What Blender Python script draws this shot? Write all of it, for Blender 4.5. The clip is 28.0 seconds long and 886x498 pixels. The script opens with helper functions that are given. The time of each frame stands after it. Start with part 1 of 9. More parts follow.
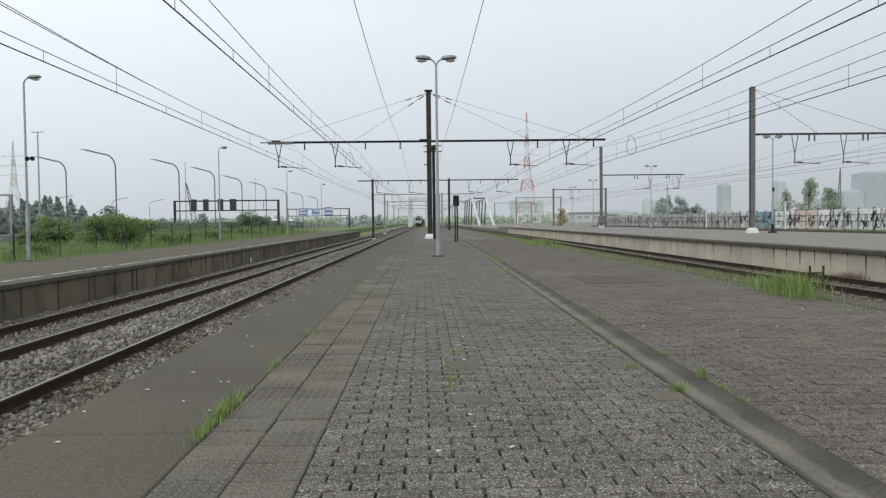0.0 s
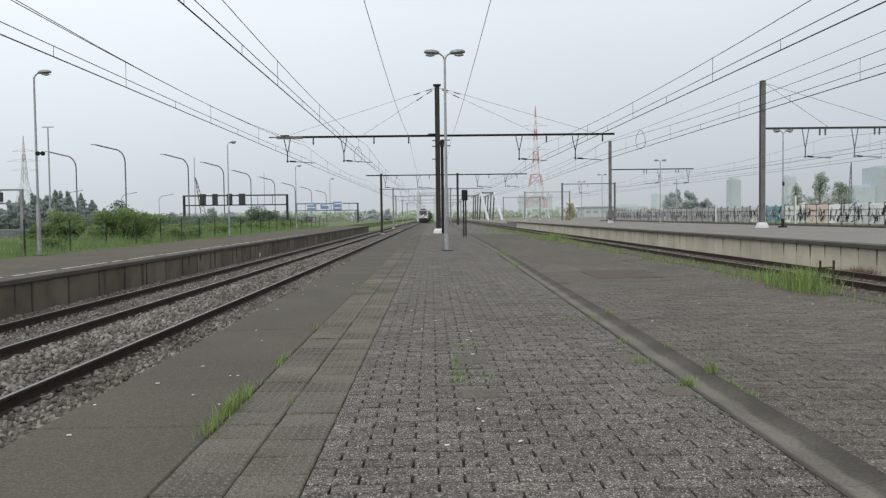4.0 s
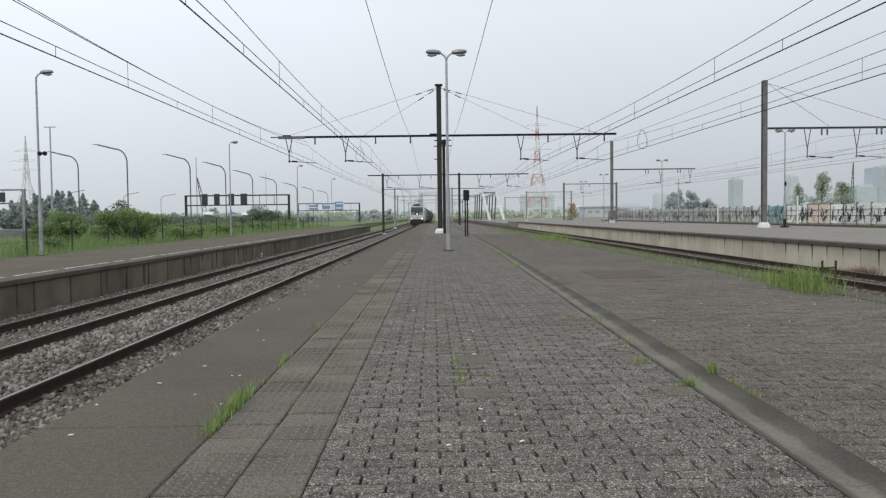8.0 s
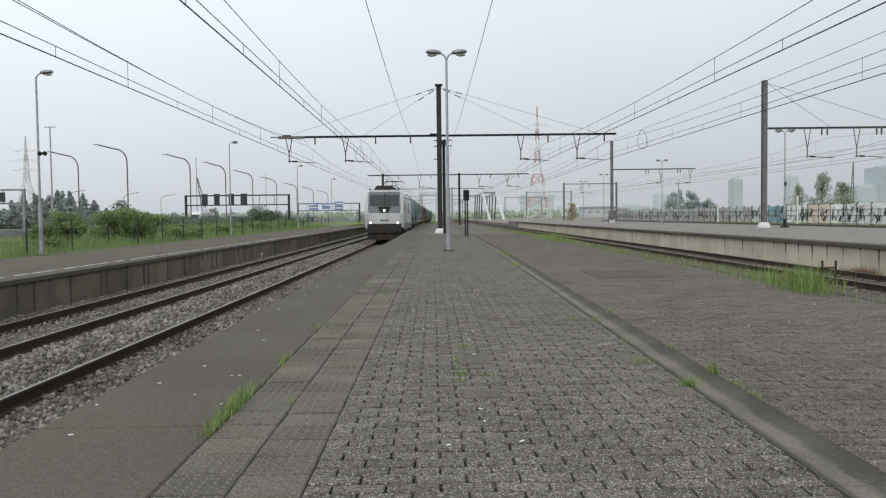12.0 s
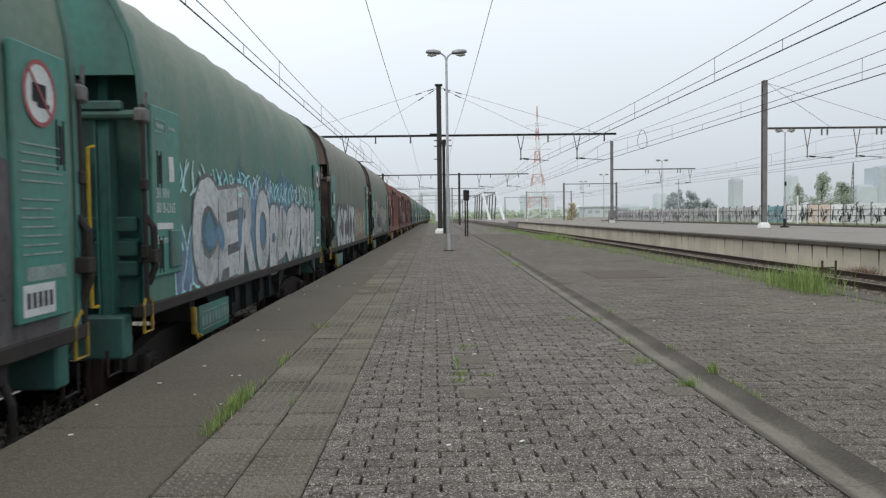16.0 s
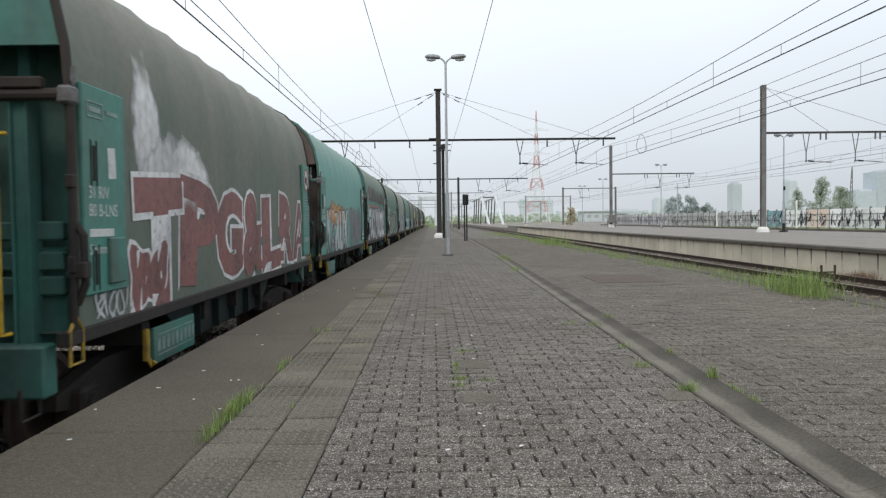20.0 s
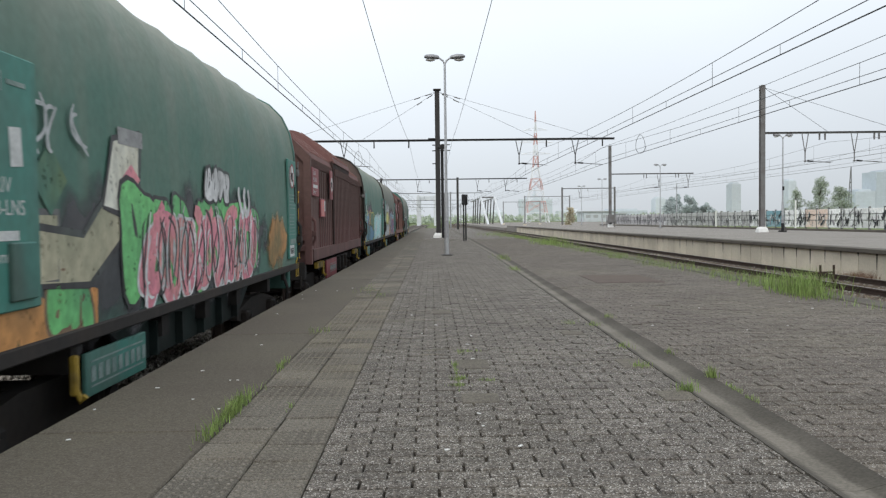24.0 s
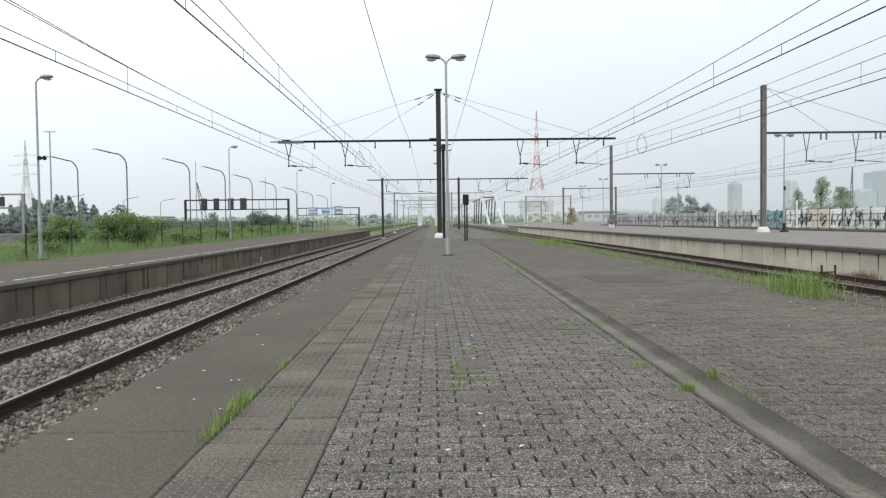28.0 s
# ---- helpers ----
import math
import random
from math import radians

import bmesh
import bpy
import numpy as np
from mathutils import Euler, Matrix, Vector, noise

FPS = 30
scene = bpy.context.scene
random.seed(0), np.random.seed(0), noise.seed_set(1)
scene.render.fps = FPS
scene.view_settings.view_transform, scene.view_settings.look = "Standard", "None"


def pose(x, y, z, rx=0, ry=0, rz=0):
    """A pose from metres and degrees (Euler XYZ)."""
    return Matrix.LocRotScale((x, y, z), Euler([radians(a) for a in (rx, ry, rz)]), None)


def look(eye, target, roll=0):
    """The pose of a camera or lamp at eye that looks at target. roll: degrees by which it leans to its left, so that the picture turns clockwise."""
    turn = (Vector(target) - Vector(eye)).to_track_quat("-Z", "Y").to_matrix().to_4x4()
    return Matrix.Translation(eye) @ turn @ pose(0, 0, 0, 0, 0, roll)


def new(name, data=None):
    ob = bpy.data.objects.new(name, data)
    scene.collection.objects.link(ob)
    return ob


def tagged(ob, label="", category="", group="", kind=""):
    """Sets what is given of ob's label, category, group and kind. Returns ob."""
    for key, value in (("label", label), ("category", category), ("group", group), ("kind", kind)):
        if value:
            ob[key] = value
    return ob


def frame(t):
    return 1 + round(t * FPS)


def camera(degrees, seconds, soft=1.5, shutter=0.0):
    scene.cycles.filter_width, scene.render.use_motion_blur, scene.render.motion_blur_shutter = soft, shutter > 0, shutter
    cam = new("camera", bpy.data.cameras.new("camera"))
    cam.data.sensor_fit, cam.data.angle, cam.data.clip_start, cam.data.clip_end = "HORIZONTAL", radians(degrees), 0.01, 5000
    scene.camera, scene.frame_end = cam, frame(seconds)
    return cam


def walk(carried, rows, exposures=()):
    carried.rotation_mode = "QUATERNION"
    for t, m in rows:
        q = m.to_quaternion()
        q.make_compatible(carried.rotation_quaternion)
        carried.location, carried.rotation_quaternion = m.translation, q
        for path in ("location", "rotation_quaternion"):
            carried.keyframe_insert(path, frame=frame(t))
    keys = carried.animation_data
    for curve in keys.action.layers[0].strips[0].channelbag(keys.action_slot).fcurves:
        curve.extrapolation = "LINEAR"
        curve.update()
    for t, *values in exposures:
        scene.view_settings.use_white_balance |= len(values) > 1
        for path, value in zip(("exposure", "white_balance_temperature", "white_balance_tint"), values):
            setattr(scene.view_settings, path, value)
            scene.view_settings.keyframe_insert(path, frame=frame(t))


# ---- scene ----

# The camera stands on a tripod on the platform and is only turned a little.
EYE = Vector((0.0, 0.0, 1.06))
cam = camera(57.8, 28.0, soft=1.3, shutter=0.05)


def aim(right, down):
    """The pose that looks along the tracks, turned right and down by degrees."""
    a, b = radians(right), radians(down)
    way = Vector((math.sin(a) * math.cos(b), math.cos(a) * math.cos(b), -math.sin(b)))
    return look(EYE, EYE + way, -0.69)


AIM_R, AIM_D = 0.68, 2.34
TURNS = [
    (0.0, 0.73, -0.38), (0.5, 0.63, -0.32), (1.0, 0.52, -0.26), (1.5, 0.43, -0.24), (2.0, 0.36, -0.18),
    (2.5, 0.30, -0.14), (3.0, 0.24, -0.07), (3.5, 0.18, -0.01), (4.5, 0.06, 0.0), (5.5, 0.0, 0.0),
    (12.5, 0.0, 0.0), (16.0, 0.0, 0.0), (16.5, -0.04, 0.0), (17.0, -0.02, -0.06), (17.5, 0.03, -0.16),
    (18.0, -0.02, -0.22), (18.5, 0.04, -0.28), (19.0, 0.06, -0.32), (19.5, 0.04, -0.32), (20.0, 0.06, -0.32),
    (21.0, 0.05, -0.32), (21.5, 0.03, -0.32), (22.5, 0.10, -0.33), (23.5, 0.16, -0.33), (24.0, 0.12, -0.32),
    (24.5, 0.05, -0.32), (25.0, 0.04, -0.32), (26.0, 0.04, -0.30), (27.0, 0.03, -0.31), (28.0, 0.04, -0.32)]
walk(cam, [(t, aim(AIM_R + r, AIM_D + d)) for t, r, d in TURNS],
     exposures=[(0.0, 0.06), (12.5, 0.06), (15.0, 0.14), (16.0, 0.24), (17.0, 0.29), (18.5, 0.34), (25.0, 0.35), (28.0, 0.38)])

# ---- world and light: a bright overcast morning ----
world = bpy.data.worlds.new("overcast_sky")
scene.world = world
world.use_nodes = True
wt = world.node_tree
wt.nodes.clear()
w_out = wt.nodes.new("ShaderNodeOutputWorld")
w_bg = wt.nodes.new("ShaderNodeBackground")
w_sky = wt.nodes.new("ShaderNodeTexSky")
w_sky.sky_type = "NISHITA"
w_sky.sun_disc = False
w_sky.sun_elevation = radians(42)
w_sky.sun_rotation = radians(195)
w_sky.dust_density = 6.0
w_co = wt.nodes.new("ShaderNodeTexCoord")
w_sep = wt.nodes.new("ShaderNodeSeparateXYZ")
w_ramp = wt.nodes.new("ShaderNodeValToRGB")
w_ramp.color_ramp.elements[0].position = 0.0
w_ramp.color_ramp.elements[0].color = (0.53, 0.568, 0.602, 1)
w_ramp.color_ramp.elements[1].position = 0.24
w_ramp.color_ramp.elements[1].color = (0.80, 0.86, 0.92, 1)
w_mid = w_ramp.color_ramp.elements.new(0.09)
w_mid.color = (0.645, 0.695, 0.75, 1)
w_noise = wt.nodes.new("ShaderNodeTexNoise")
w_noise.inputs["Scale"].default_value = 2.2
w_noise.inputs["Detail"].default_value = 5.0
w_map = wt.nodes.new("ShaderNodeMapRange")
w_map.inputs["To Min"].default_value = 0.94
w_map.inputs["To Max"].default_value = 1.06
w_mul = wt.nodes.new("ShaderNodeMix")
w_mul.data_type, w_mul.blend_type = "RGBA", "MULTIPLY"
w_mul.inputs[0].default_value = 1.0
w_dim = wt.nodes.new("ShaderNodeMix")
w_dim.data_type, w_dim.blend_type = "RGBA", "MULTIPLY"
w_dim.inputs[0].default_value = 1.0
w_dim.inputs[7].default_value = (0.08, 0.08, 0.08, 1)
w_side = wt.nodes.new("ShaderNodeMath")      # the cloud is thinner to the west
w_side.operation = "MULTIPLY_ADD"
w_side.inputs[1].default_value, w_side.inputs[2].default_value = -0.26, 1.035
w_both = wt.nodes.new("ShaderNodeMath")
w_both.operation = "MULTIPLY"
w_mix = wt.nodes.new("ShaderNodeMix")
w_mix.data_type = "RGBA"
w_mix.inputs[0].default_value = 0.9
for a, b in ((w_co.outputs["Generated"], w_sep.inputs[0]), (w_co.outputs["Generated"], w_noise.inputs["Vector"]),
             (w_sep.outputs["Z"], w_ramp.inputs[0]), (w_noise.outputs["Fac"], w_map.inputs["Value"]),
             (w_ramp.outputs["Color"], w_mul.inputs[6]), (w_sep.outputs["X"], w_side.inputs[0]),
             (w_map.outputs["Result"], w_both.inputs[0]), (w_side.outputs[0], w_both.inputs[1]), (w_both.outputs[0], w_mul.inputs[7]),
             (w_sky.outputs["Color"], w_dim.inputs[6]), (w_dim.outputs[2], w_mix.inputs[6]),
             (w_mul.outputs[2], w_mix.inputs[7]), (w_mix.outputs[2], w_bg.inputs["Color"]),
             (w_bg.outputs[0], w_out.inputs[0])):
    wt.links.new(a, b)
w_bg.inputs["Strength"].default_value = 1.03

sun_data = bpy.data.lights.new("sun", "SUN")
sun_data.energy, sun_data.angle, sun_data.color = 1.0, radians(25), (1.0, 0.97, 0.92)
sun = new("sun", sun_data)
sun.matrix_world = look((-15, -45, 60), (0, 10, 0))
scene.view_settings.exposure = 0.0


# ---- materials ----
def material(name, color, rough=0.8, metal=0.0, grain=40.0, vary=0.25, stain=1.2, stain_amount=0.25,
             stain_color=None, bump=0.15, speckle=0.0, speckle_scale=180.0, random_tint=0.0, islands=False, streak=0.0, emit=0.0, spec=0.3, chips=0.0, fixed=False, dust=None, blot=None, through_light=0.0):
    """A procedural surface: base colour, fine grain, large stains, optional speckle, streaks and tint from piece to piece."""
    m = bpy.data.materials.new(name)
    m.use_nodes = True
    nt = m.node_tree
    p = nt.nodes["Principled BSDF"]
    p.inputs["Roughness"].default_value = rough
    p.inputs["Metallic"].default_value = metal
    p.inputs["Specular IOR Level"].default_value = spec
    co = nt.nodes.new("ShaderNodeNewGeometry").outputs["Position"] if fixed else nt.nodes.new("ShaderNodeTexCoord").outputs["Object"]

    def noise_fac(scale, detail=4.0, stretch=None):
        n = nt.nodes.new("ShaderNodeTexNoise")
        n.inputs["Scale"].default_value = scale
        n.inputs["Detail"].default_value = detail
        if stretch:
            mp = nt.nodes.new("ShaderNodeMapping")
            mp.inputs["Scale"].default_value = stretch
            nt.links.new(co, mp.inputs["Vector"])
            nt.links.new(mp.outputs[0], n.inputs["Vector"])
        else:
            nt.links.new(co, n.inputs["Vector"])
        return n.outputs["Fac"]

    def ranged(fac, lo, hi, a=0.3, b=0.7):
        r = nt.nodes.new("ShaderNodeMapRange")
        for key, val in (("From Min", a), ("From Max", b), ("To Min", lo), ("To Max", hi)):
            r.inputs[key].default_value = val
        nt.links.new(fac, r.inputs["Value"])
        return r.outputs["Result"]

    def mixed(fac, a, b, mode="MIX"):
        x = nt.nodes.new("ShaderNodeMix")
        x.data_type, x.blend_type = "RGBA", mode
        for sock, val in ((0, fac), (6, a), (7, b)):
            if isinstance(val, (int, float)):
                x.inputs[sock].default_value = val
            elif isinstance(val, tuple):
                x.inputs[sock].default_value = val
            else:
                nt.links.new(val, x.inputs[sock])
        return x.outputs[2]

    def grey(fac):
        c = nt.nodes.new("ShaderNodeCombineColor")
        for k in range(3):
            nt.links.new(fac, c.inputs[k])
        return c.outputs[0]

    base = (*color, 1)
    sc = (*(stain_color or tuple(c * 0.45 for c in color)), 1)
    fine = noise_fac(grain, 6.0)
    out = mixed(ranged(noise_fac(stain, 5.0), 0.0, stain_amount, 0.42, 0.68), base, sc)
    if blot:
        out = mixed(ranged(noise_fac(blot[0], 3.0), 0.0, blot[1], 0.5, 0.62), out, (*blot[2], 1))
    if streak:
        out = mixed(ranged(noise_fac(1.0, 4.0, (3.0, 3.0, 0.35)), 0.0, streak, 0.45, 0.7), out, sc)
    if dust:
        # a ragged film of dirt that settles on the upper part, from one height to another
        lo, hi, film = dust
        sep = nt.nodes.new("ShaderNodeSeparateXYZ")
        nt.links.new(co, sep.inputs[0])
        rag = nt.nodes.new("ShaderNodeMath")
        rag.operation = "MULTIPLY_ADD"
        nt.links.new(noise_fac(1.6, 5.0), rag.inputs[0])
        rag.inputs[1].default_value = 1.1
        nt.links.new(sep.outputs["Z"], rag.inputs[2])
        out = mixed(ranged(rag.outputs[0], 0.0, 0.85, lo + 0.55, hi + 0.55), out, (*film, 1))
    out = mixed(1.0, out, grey(ranged(fine, 1 - vary, 1 + vary)), "MULTIPLY")
    if speckle:
        v = nt.nodes.new("ShaderNodeTexVoronoi")
        v.inputs["Scale"].default_value = speckle_scale
        nt.links.new(co, v.inputs["Vector"])
        sepc = nt.nodes.new("ShaderNodeSeparateColor")
        nt.links.new(v.outputs["Color"], sepc.inputs[0])
        out = mixed(1.0, out, grey(ranged(sepc.outputs[0], 1 - speckle * 0.7, 1 + speckle * 1.8, 0.0, 1.0)), "MULTIPLY")
    if chips:
        v = nt.nodes.new("ShaderNodeTexVoronoi")
        v.inputs["Scale"].default_value = 180.0
        nt.links.new(co, v.inputs["Vector"])
        sepc = nt.nodes.new("ShaderNodeSeparateColor")
        nt.links.new(v.outputs["Color"], sepc.inputs[0])
        out = mixed(ranged(sepc.outputs[1], 0.0, chips, 0.83, 0.97), out, (0.6, 0.58, 0.54, 1))
    if random_tint:
        if islands:
            rnd = nt.nodes.new("ShaderNodeNewGeometry").outputs["Random Per Island"]
        else:
            rnd = nt.nodes.new("ShaderNodeObjectInfo").outputs["Random"]
        out = mixed(1.0, out, grey(ranged(rnd, 1 - random_tint, 1 + random_tint, 0.0, 1.0)), "MULTIPLY")
    nt.links.new(out, p.inputs["Base Color"])
    if through_light:
        tr = nt.nodes.new("ShaderNodeBsdfTranslucent")
        mx = nt.nodes.new("ShaderNodeMixShader")
        mx.inputs[0].default_value = through_light
        nt.links.new(out, tr.inputs["Color"])
        nt.links.new(p.outputs[0], mx.inputs[1])
        nt.links.new(tr.outputs[0], mx.inputs[2])
        nt.links.new(mx.outputs[0], nt.nodes["Material Output"].inputs["Surface"])
    if emit:
        p.inputs["Emission Color"].default_value = base
        p.inputs["Emission Strength"].default_value = emit
    if bump:
        b = nt.nodes.new("ShaderNodeBump")
        b.inputs["Strength"].default_value = bump
        b.inputs["Distance"].default_value = 0.01
        nt.links.new(fine, b.inputs["Height"])
        nt.links.new(b.outputs[0], p.inputs["Normal"])
    return m


GRASS_GROUND = material("grass_ground", (0.12, 0.17, 0.06), 0.95, grain=8, vary=0.4, stain=0.25, stain_amount=0.6, stain_color=(0.16, 0.15, 0.08), bump=0.5)
BRICK = material("paving_brick", (0.0865, 0.077, 0.067), 0.85, grain=60, vary=0.25, stain=0.7, stain_amount=0.45, stain_color=(0.068, 0.06, 0.048), bump=0.3, speckle=0.55, speckle_scale=110, spec=0.12, chips=0.62, blot=(0.45, 0.4, (0.1, 0.09, 0.076)), fixed=True, random_tint=0.16, islands=True)
BRICK_ONE = material("paving_brick_single", (0.0865, 0.077, 0.067), 0.85, grain=60, vary=0.25, stain=0.7, stain_amount=0.45, stain_color=(0.068, 0.06, 0.048), bump=0.3, speckle=0.55, speckle_scale=110, spec=0.12, chips=0.62, blot=(0.45, 0.4, (0.1, 0.09, 0.076)), fixed=True, random_tint=0.16)
BRICK_BROWN = material("worn_brown_brick", (0.096, 0.083, 0.071), 0.85, grain=60, vary=0.25, stain=0.7, stain_amount=0.45, stain_color=(0.062, 0.054, 0.042), bump=0.3, speckle=0.35, speckle_scale=110, spec=0.12, chips=0.4, blot=(0.35, 0.45, (0.118, 0.104, 0.083)), fixed=True, random_tint=0.14, islands=True)
JOINT = material("joint_sand", (0.045, 0.042, 0.036), 0.95, grain=50, vary=0.4, stain=1.0, stain_amount=0.5, stain_color=(0.05, 0.07, 0.03), bump=0.3)
TACTILE = material("tactile_tile", (0.107, 0.097, 0.081), 0.85, grain=70, vary=0.25, stain=1.6, stain_amount=0.65, stain_color=(0.078, 0.067, 0.053), bump=0.25, spec=0.12, fixed=True, speckle=0.35, chips=0.15, random_tint=0.16, blot=(0.7, 0.55, (0.15, 0.132, 0.102)))
TILE_SANDY = material("sandy_tile", (0.135, 0.121, 0.096), 0.9, grain=70, vary=0.25, stain=2.2, stain_amount=0.7, stain_color=(0.085, 0.075, 0.058), bump=0.25, spec=0.1, fixed=True, speckle=0.3, random_tint=0.16)
STUD = material("tile_stud", (0.2, 0.18, 0.152), 0.85, grain=80, vary=0.2, stain=1.5, stain_amount=0.4, bump=0.1)
ASPHALT = material("platform_asphalt", (0.09, 0.078, 0.063), 0.85, grain=90, vary=0.22, stain=0.8, stain_amount=0.6, stain_color=(0.115, 0.102, 0.08), bump=0.22, speckle=0.14, speckle_scale=80, spec=0.14, chips=0.07, fixed=True, blot=(0.6, 0.5, (0.105, 0.093, 0.07)))
GUTTER = material("gutter_concrete", (0.15, 0.136, 0.115), 0.88, grain=60, vary=0.2, stain=1.5, stain_amount=0.6, stain_color=(0.09, 0.082, 0.068), bump=0.25, spec=0.12)
GUTTER_DARK = material("gutter_edge", (0.08, 0.072, 0.06), 0.9, grain=60, vary=0.3, stain=1.5, stain_amount=0.5, bump=0.25)
CONCRETE = material("weathered_concrete", (0.6, 0.54, 0.43), 0.9, spec=0.15, fixed=True, grain=30, vary=0.12, stain=0.8, stain_amount=0.45, stain_color=(0.4, 0.35, 0.28), bump=0.3, random_tint=0.1)
WALL_DARK = material("stained_concrete", (0.2, 0.17, 0.128), 0.92, spec=0.15, fixed=True, grain=30, vary=0.2, stain=0.9, stain_amount=0.6, stain_color=(0.08, 0.07, 0.055), bump=0.3, random_tint=0.18, streak=0.2)
COPING = material("coping", (0.105, 0.092, 0.075), 0.9, grain=40, vary=0.2, stain=1.4, stain_amount=0.6, stain_color=(0.05, 0.045, 0.04), bump=0.3)
PLAT_BROWN = material("worn_platform_asphalt", (0.128, 0.11, 0.088), 0.92, grain=30, vary=0.25, stain=0.5, stain_amount=0.6, stain_color=(0.09, 0.085, 0.06), bump=0.3, spec=0.12)
PLAT = material("far_platform_asphalt", (0.19, 0.174, 0.156), 0.92, grain=30, vary=0.25, stain=0.5, stain_amount=0.5, stain_color=(0.17, 0.155, 0.135), bump=0.4, speckle=0.3, speckle_scale=40, chips=0.3, blot=(0.35, 0.6, (0.15, 0.135, 0.115)))
WHITE_LINE = material("worn_white_paint", (0.6, 0.6, 0.57), 0.8, grain=25, vary=0.25, stain=4, stain_amount=0.8, stain_color=(0.25, 0.24, 0.22), bump=0.1)
BALLAST = material("ballast_stone", (0.22, 0.205, 0.18), 0.9, spec=0.15, grain=25, vary=0.25, stain=0.8, stain_amount=0.6, stain_color=(0.085, 0.068, 0.05), bump=0.3, random_tint=0.55, islands=True)
BALLAST_BED = material("ballast_bed", (0.085, 0.074, 0.06), 0.95, grain=22, vary=0.6, stain=0.9, stain_amount=0.6, stain_color=(0.05, 0.042, 0.033), bump=1.0, speckle=0.6, speckle_scale=28)
RUST = material("rusty_rail", (0.055, 0.036, 0.027), 0.75, metal=0.3, grain=30, vary=0.3, stain=3, stain_amount=0.5, bump=0.2)
RAIL_TOP = material("polished_rail_head", (0.24, 0.22, 0.2), 0.35, metal=0.8, grain=20, vary=0.2, stain=2, stain_amount=0.4, stain_color=(0.15, 0.11, 0.09), bump=0.05)
SLEEPER = material("concrete_sleeper", (0.23, 0.21, 0.185), 0.9, grain=30, vary=0.25, stain=2, stain_amount=0.5, bump=0.2)
STEEL_DARK = material("dark_mast_steel", (0.045, 0.043, 0.042), 0.65, metal=0.3, grain=20, vary=0.3, stain=1.5, stain_amount=0.4, bump=0.1)
STEEL_GREY = material("weathered_mast_steel", (0.17, 0.168, 0.168), 0.7, metal=0.15, grain=20, vary=0.25, stain=1.5, stain_amount=0.5, stain_color=(0.09, 0.07, 0.06), bump=0.1)
GALV = material("galvanised_steel", (0.42, 0.43, 0.44), 0.5, metal=0.5, grain=15, vary=0.15, stain=2, stain_amount=0.4, stain_color=(0.25, 0.25, 0.26), bump=0.05)
LAMP_HEAD = material("lamp_housing", (0.3, 0.3, 0.31), 0.5, metal=0.3, grain=15, vary=0.12, stain=4, stain_amount=0.3, bump=0.05)
LAMP_GLASS = material("lamp_bowl", (0.62, 0.62, 0.6), 0.25, grain=10, vary=0.08, stain=3, stain_amount=0.25, bump=0.0)
WIRE = material("copper_wire", (0.055, 0.055, 0.055), 0.6, metal=0.4, grain=5, vary=0.2, bump=0.0)
# wire for the far tracks, its grey raised to imitate haze
WIRE_HAZED = material("hazed_wire", (0.2, 0.205, 0.21), 0.6, metal=0.2, grain=5, vary=0.2, bump=0.0)
WHITE_PAINT = material("white_paint", (0.74, 0.74, 0.72), 0.6, grain=20, vary=0.08, stain=2, stain_amount=0.4, stain_color=(0.45, 0.43, 0.4), bump=0.05)
BLACK = material("black_rubber", (0.022, 0.022, 0.023), 0.8, grain=30, vary=0.3, stain=3, stain_amount=0.3, bump=0.1)
RED_PAINT = material("red_paint", (0.45, 0.05, 0.05), 0.6, grain=20, vary=0.12, stain=2, stain_amount=0.3, bump=0.05)
YELLOW = material("yellow_paint", (0.62, 0.4, 0.03), 0.55, grain=20, vary=0.15, stain=6, stain_amount=0.5, stain_color=(0.25, 0.16, 0.04), bump=0.05)
LEAF = material("leaf_green", (0.235, 0.325, 0.13), 0.7, grain=6, vary=0.3, stain=0.6, stain_amount=0.5, stain_color=(0.12, 0.18, 0.075), bump=0.0, random_tint=0.3, islands=True, through_light=0.45)
# far leaves and poplars: distance haze is put into the pale grey-green colour
LEAF_FAR_HAZED = material("leaf_far_hazed", (0.6, 0.64, 0.63), 0.9, grain=3, vary=0.12, stain=0.3, stain_amount=0.15, bump=0.0, random_tint=0.15, islands=True, through_light=0.5)
POPLAR_LEAF_HAZED = material("poplar_leaf_hazed", (0.47, 0.52, 0.5), 0.9, grain=3, vary=0.12, stain=0.3, stain_amount=0.2, bump=0.0, random_tint=0.18, islands=True, through_light=0.5)
LEAF_DARK = material("leaf_dark", (0.085, 0.13, 0.055), 0.75, grain=6, vary=0.3, stain=0.5, stain_amount=0.5, bump=0.0, random_tint=0.35, islands=True, through_light=0.4)
# woodland leaf, paled in its base colour to stand for haze
LEAF_PALE_HAZED = material("leaf_pale_hazed", (0.5, 0.56, 0.45), 0.9, grain=3, vary=0.15, stain=0.3, stain_amount=0.2, bump=0.0, random_tint=0.25, islands=True, through_light=0.5)
BARK = material("bark", (0.07, 0.055, 0.042), 0.9, grain=20, vary=0.4, stain=2, stain_amount=0.4, bump=0.5)
WEED = material("weed_blade", (0.22, 0.31, 0.095), 0.7, grain=10, vary=0.25, stain=2, stain_amount=0.3, stain_color=(0.24, 0.23, 0.1), bump=0.0, random_tint=0.4, islands=True, through_light=0.4)


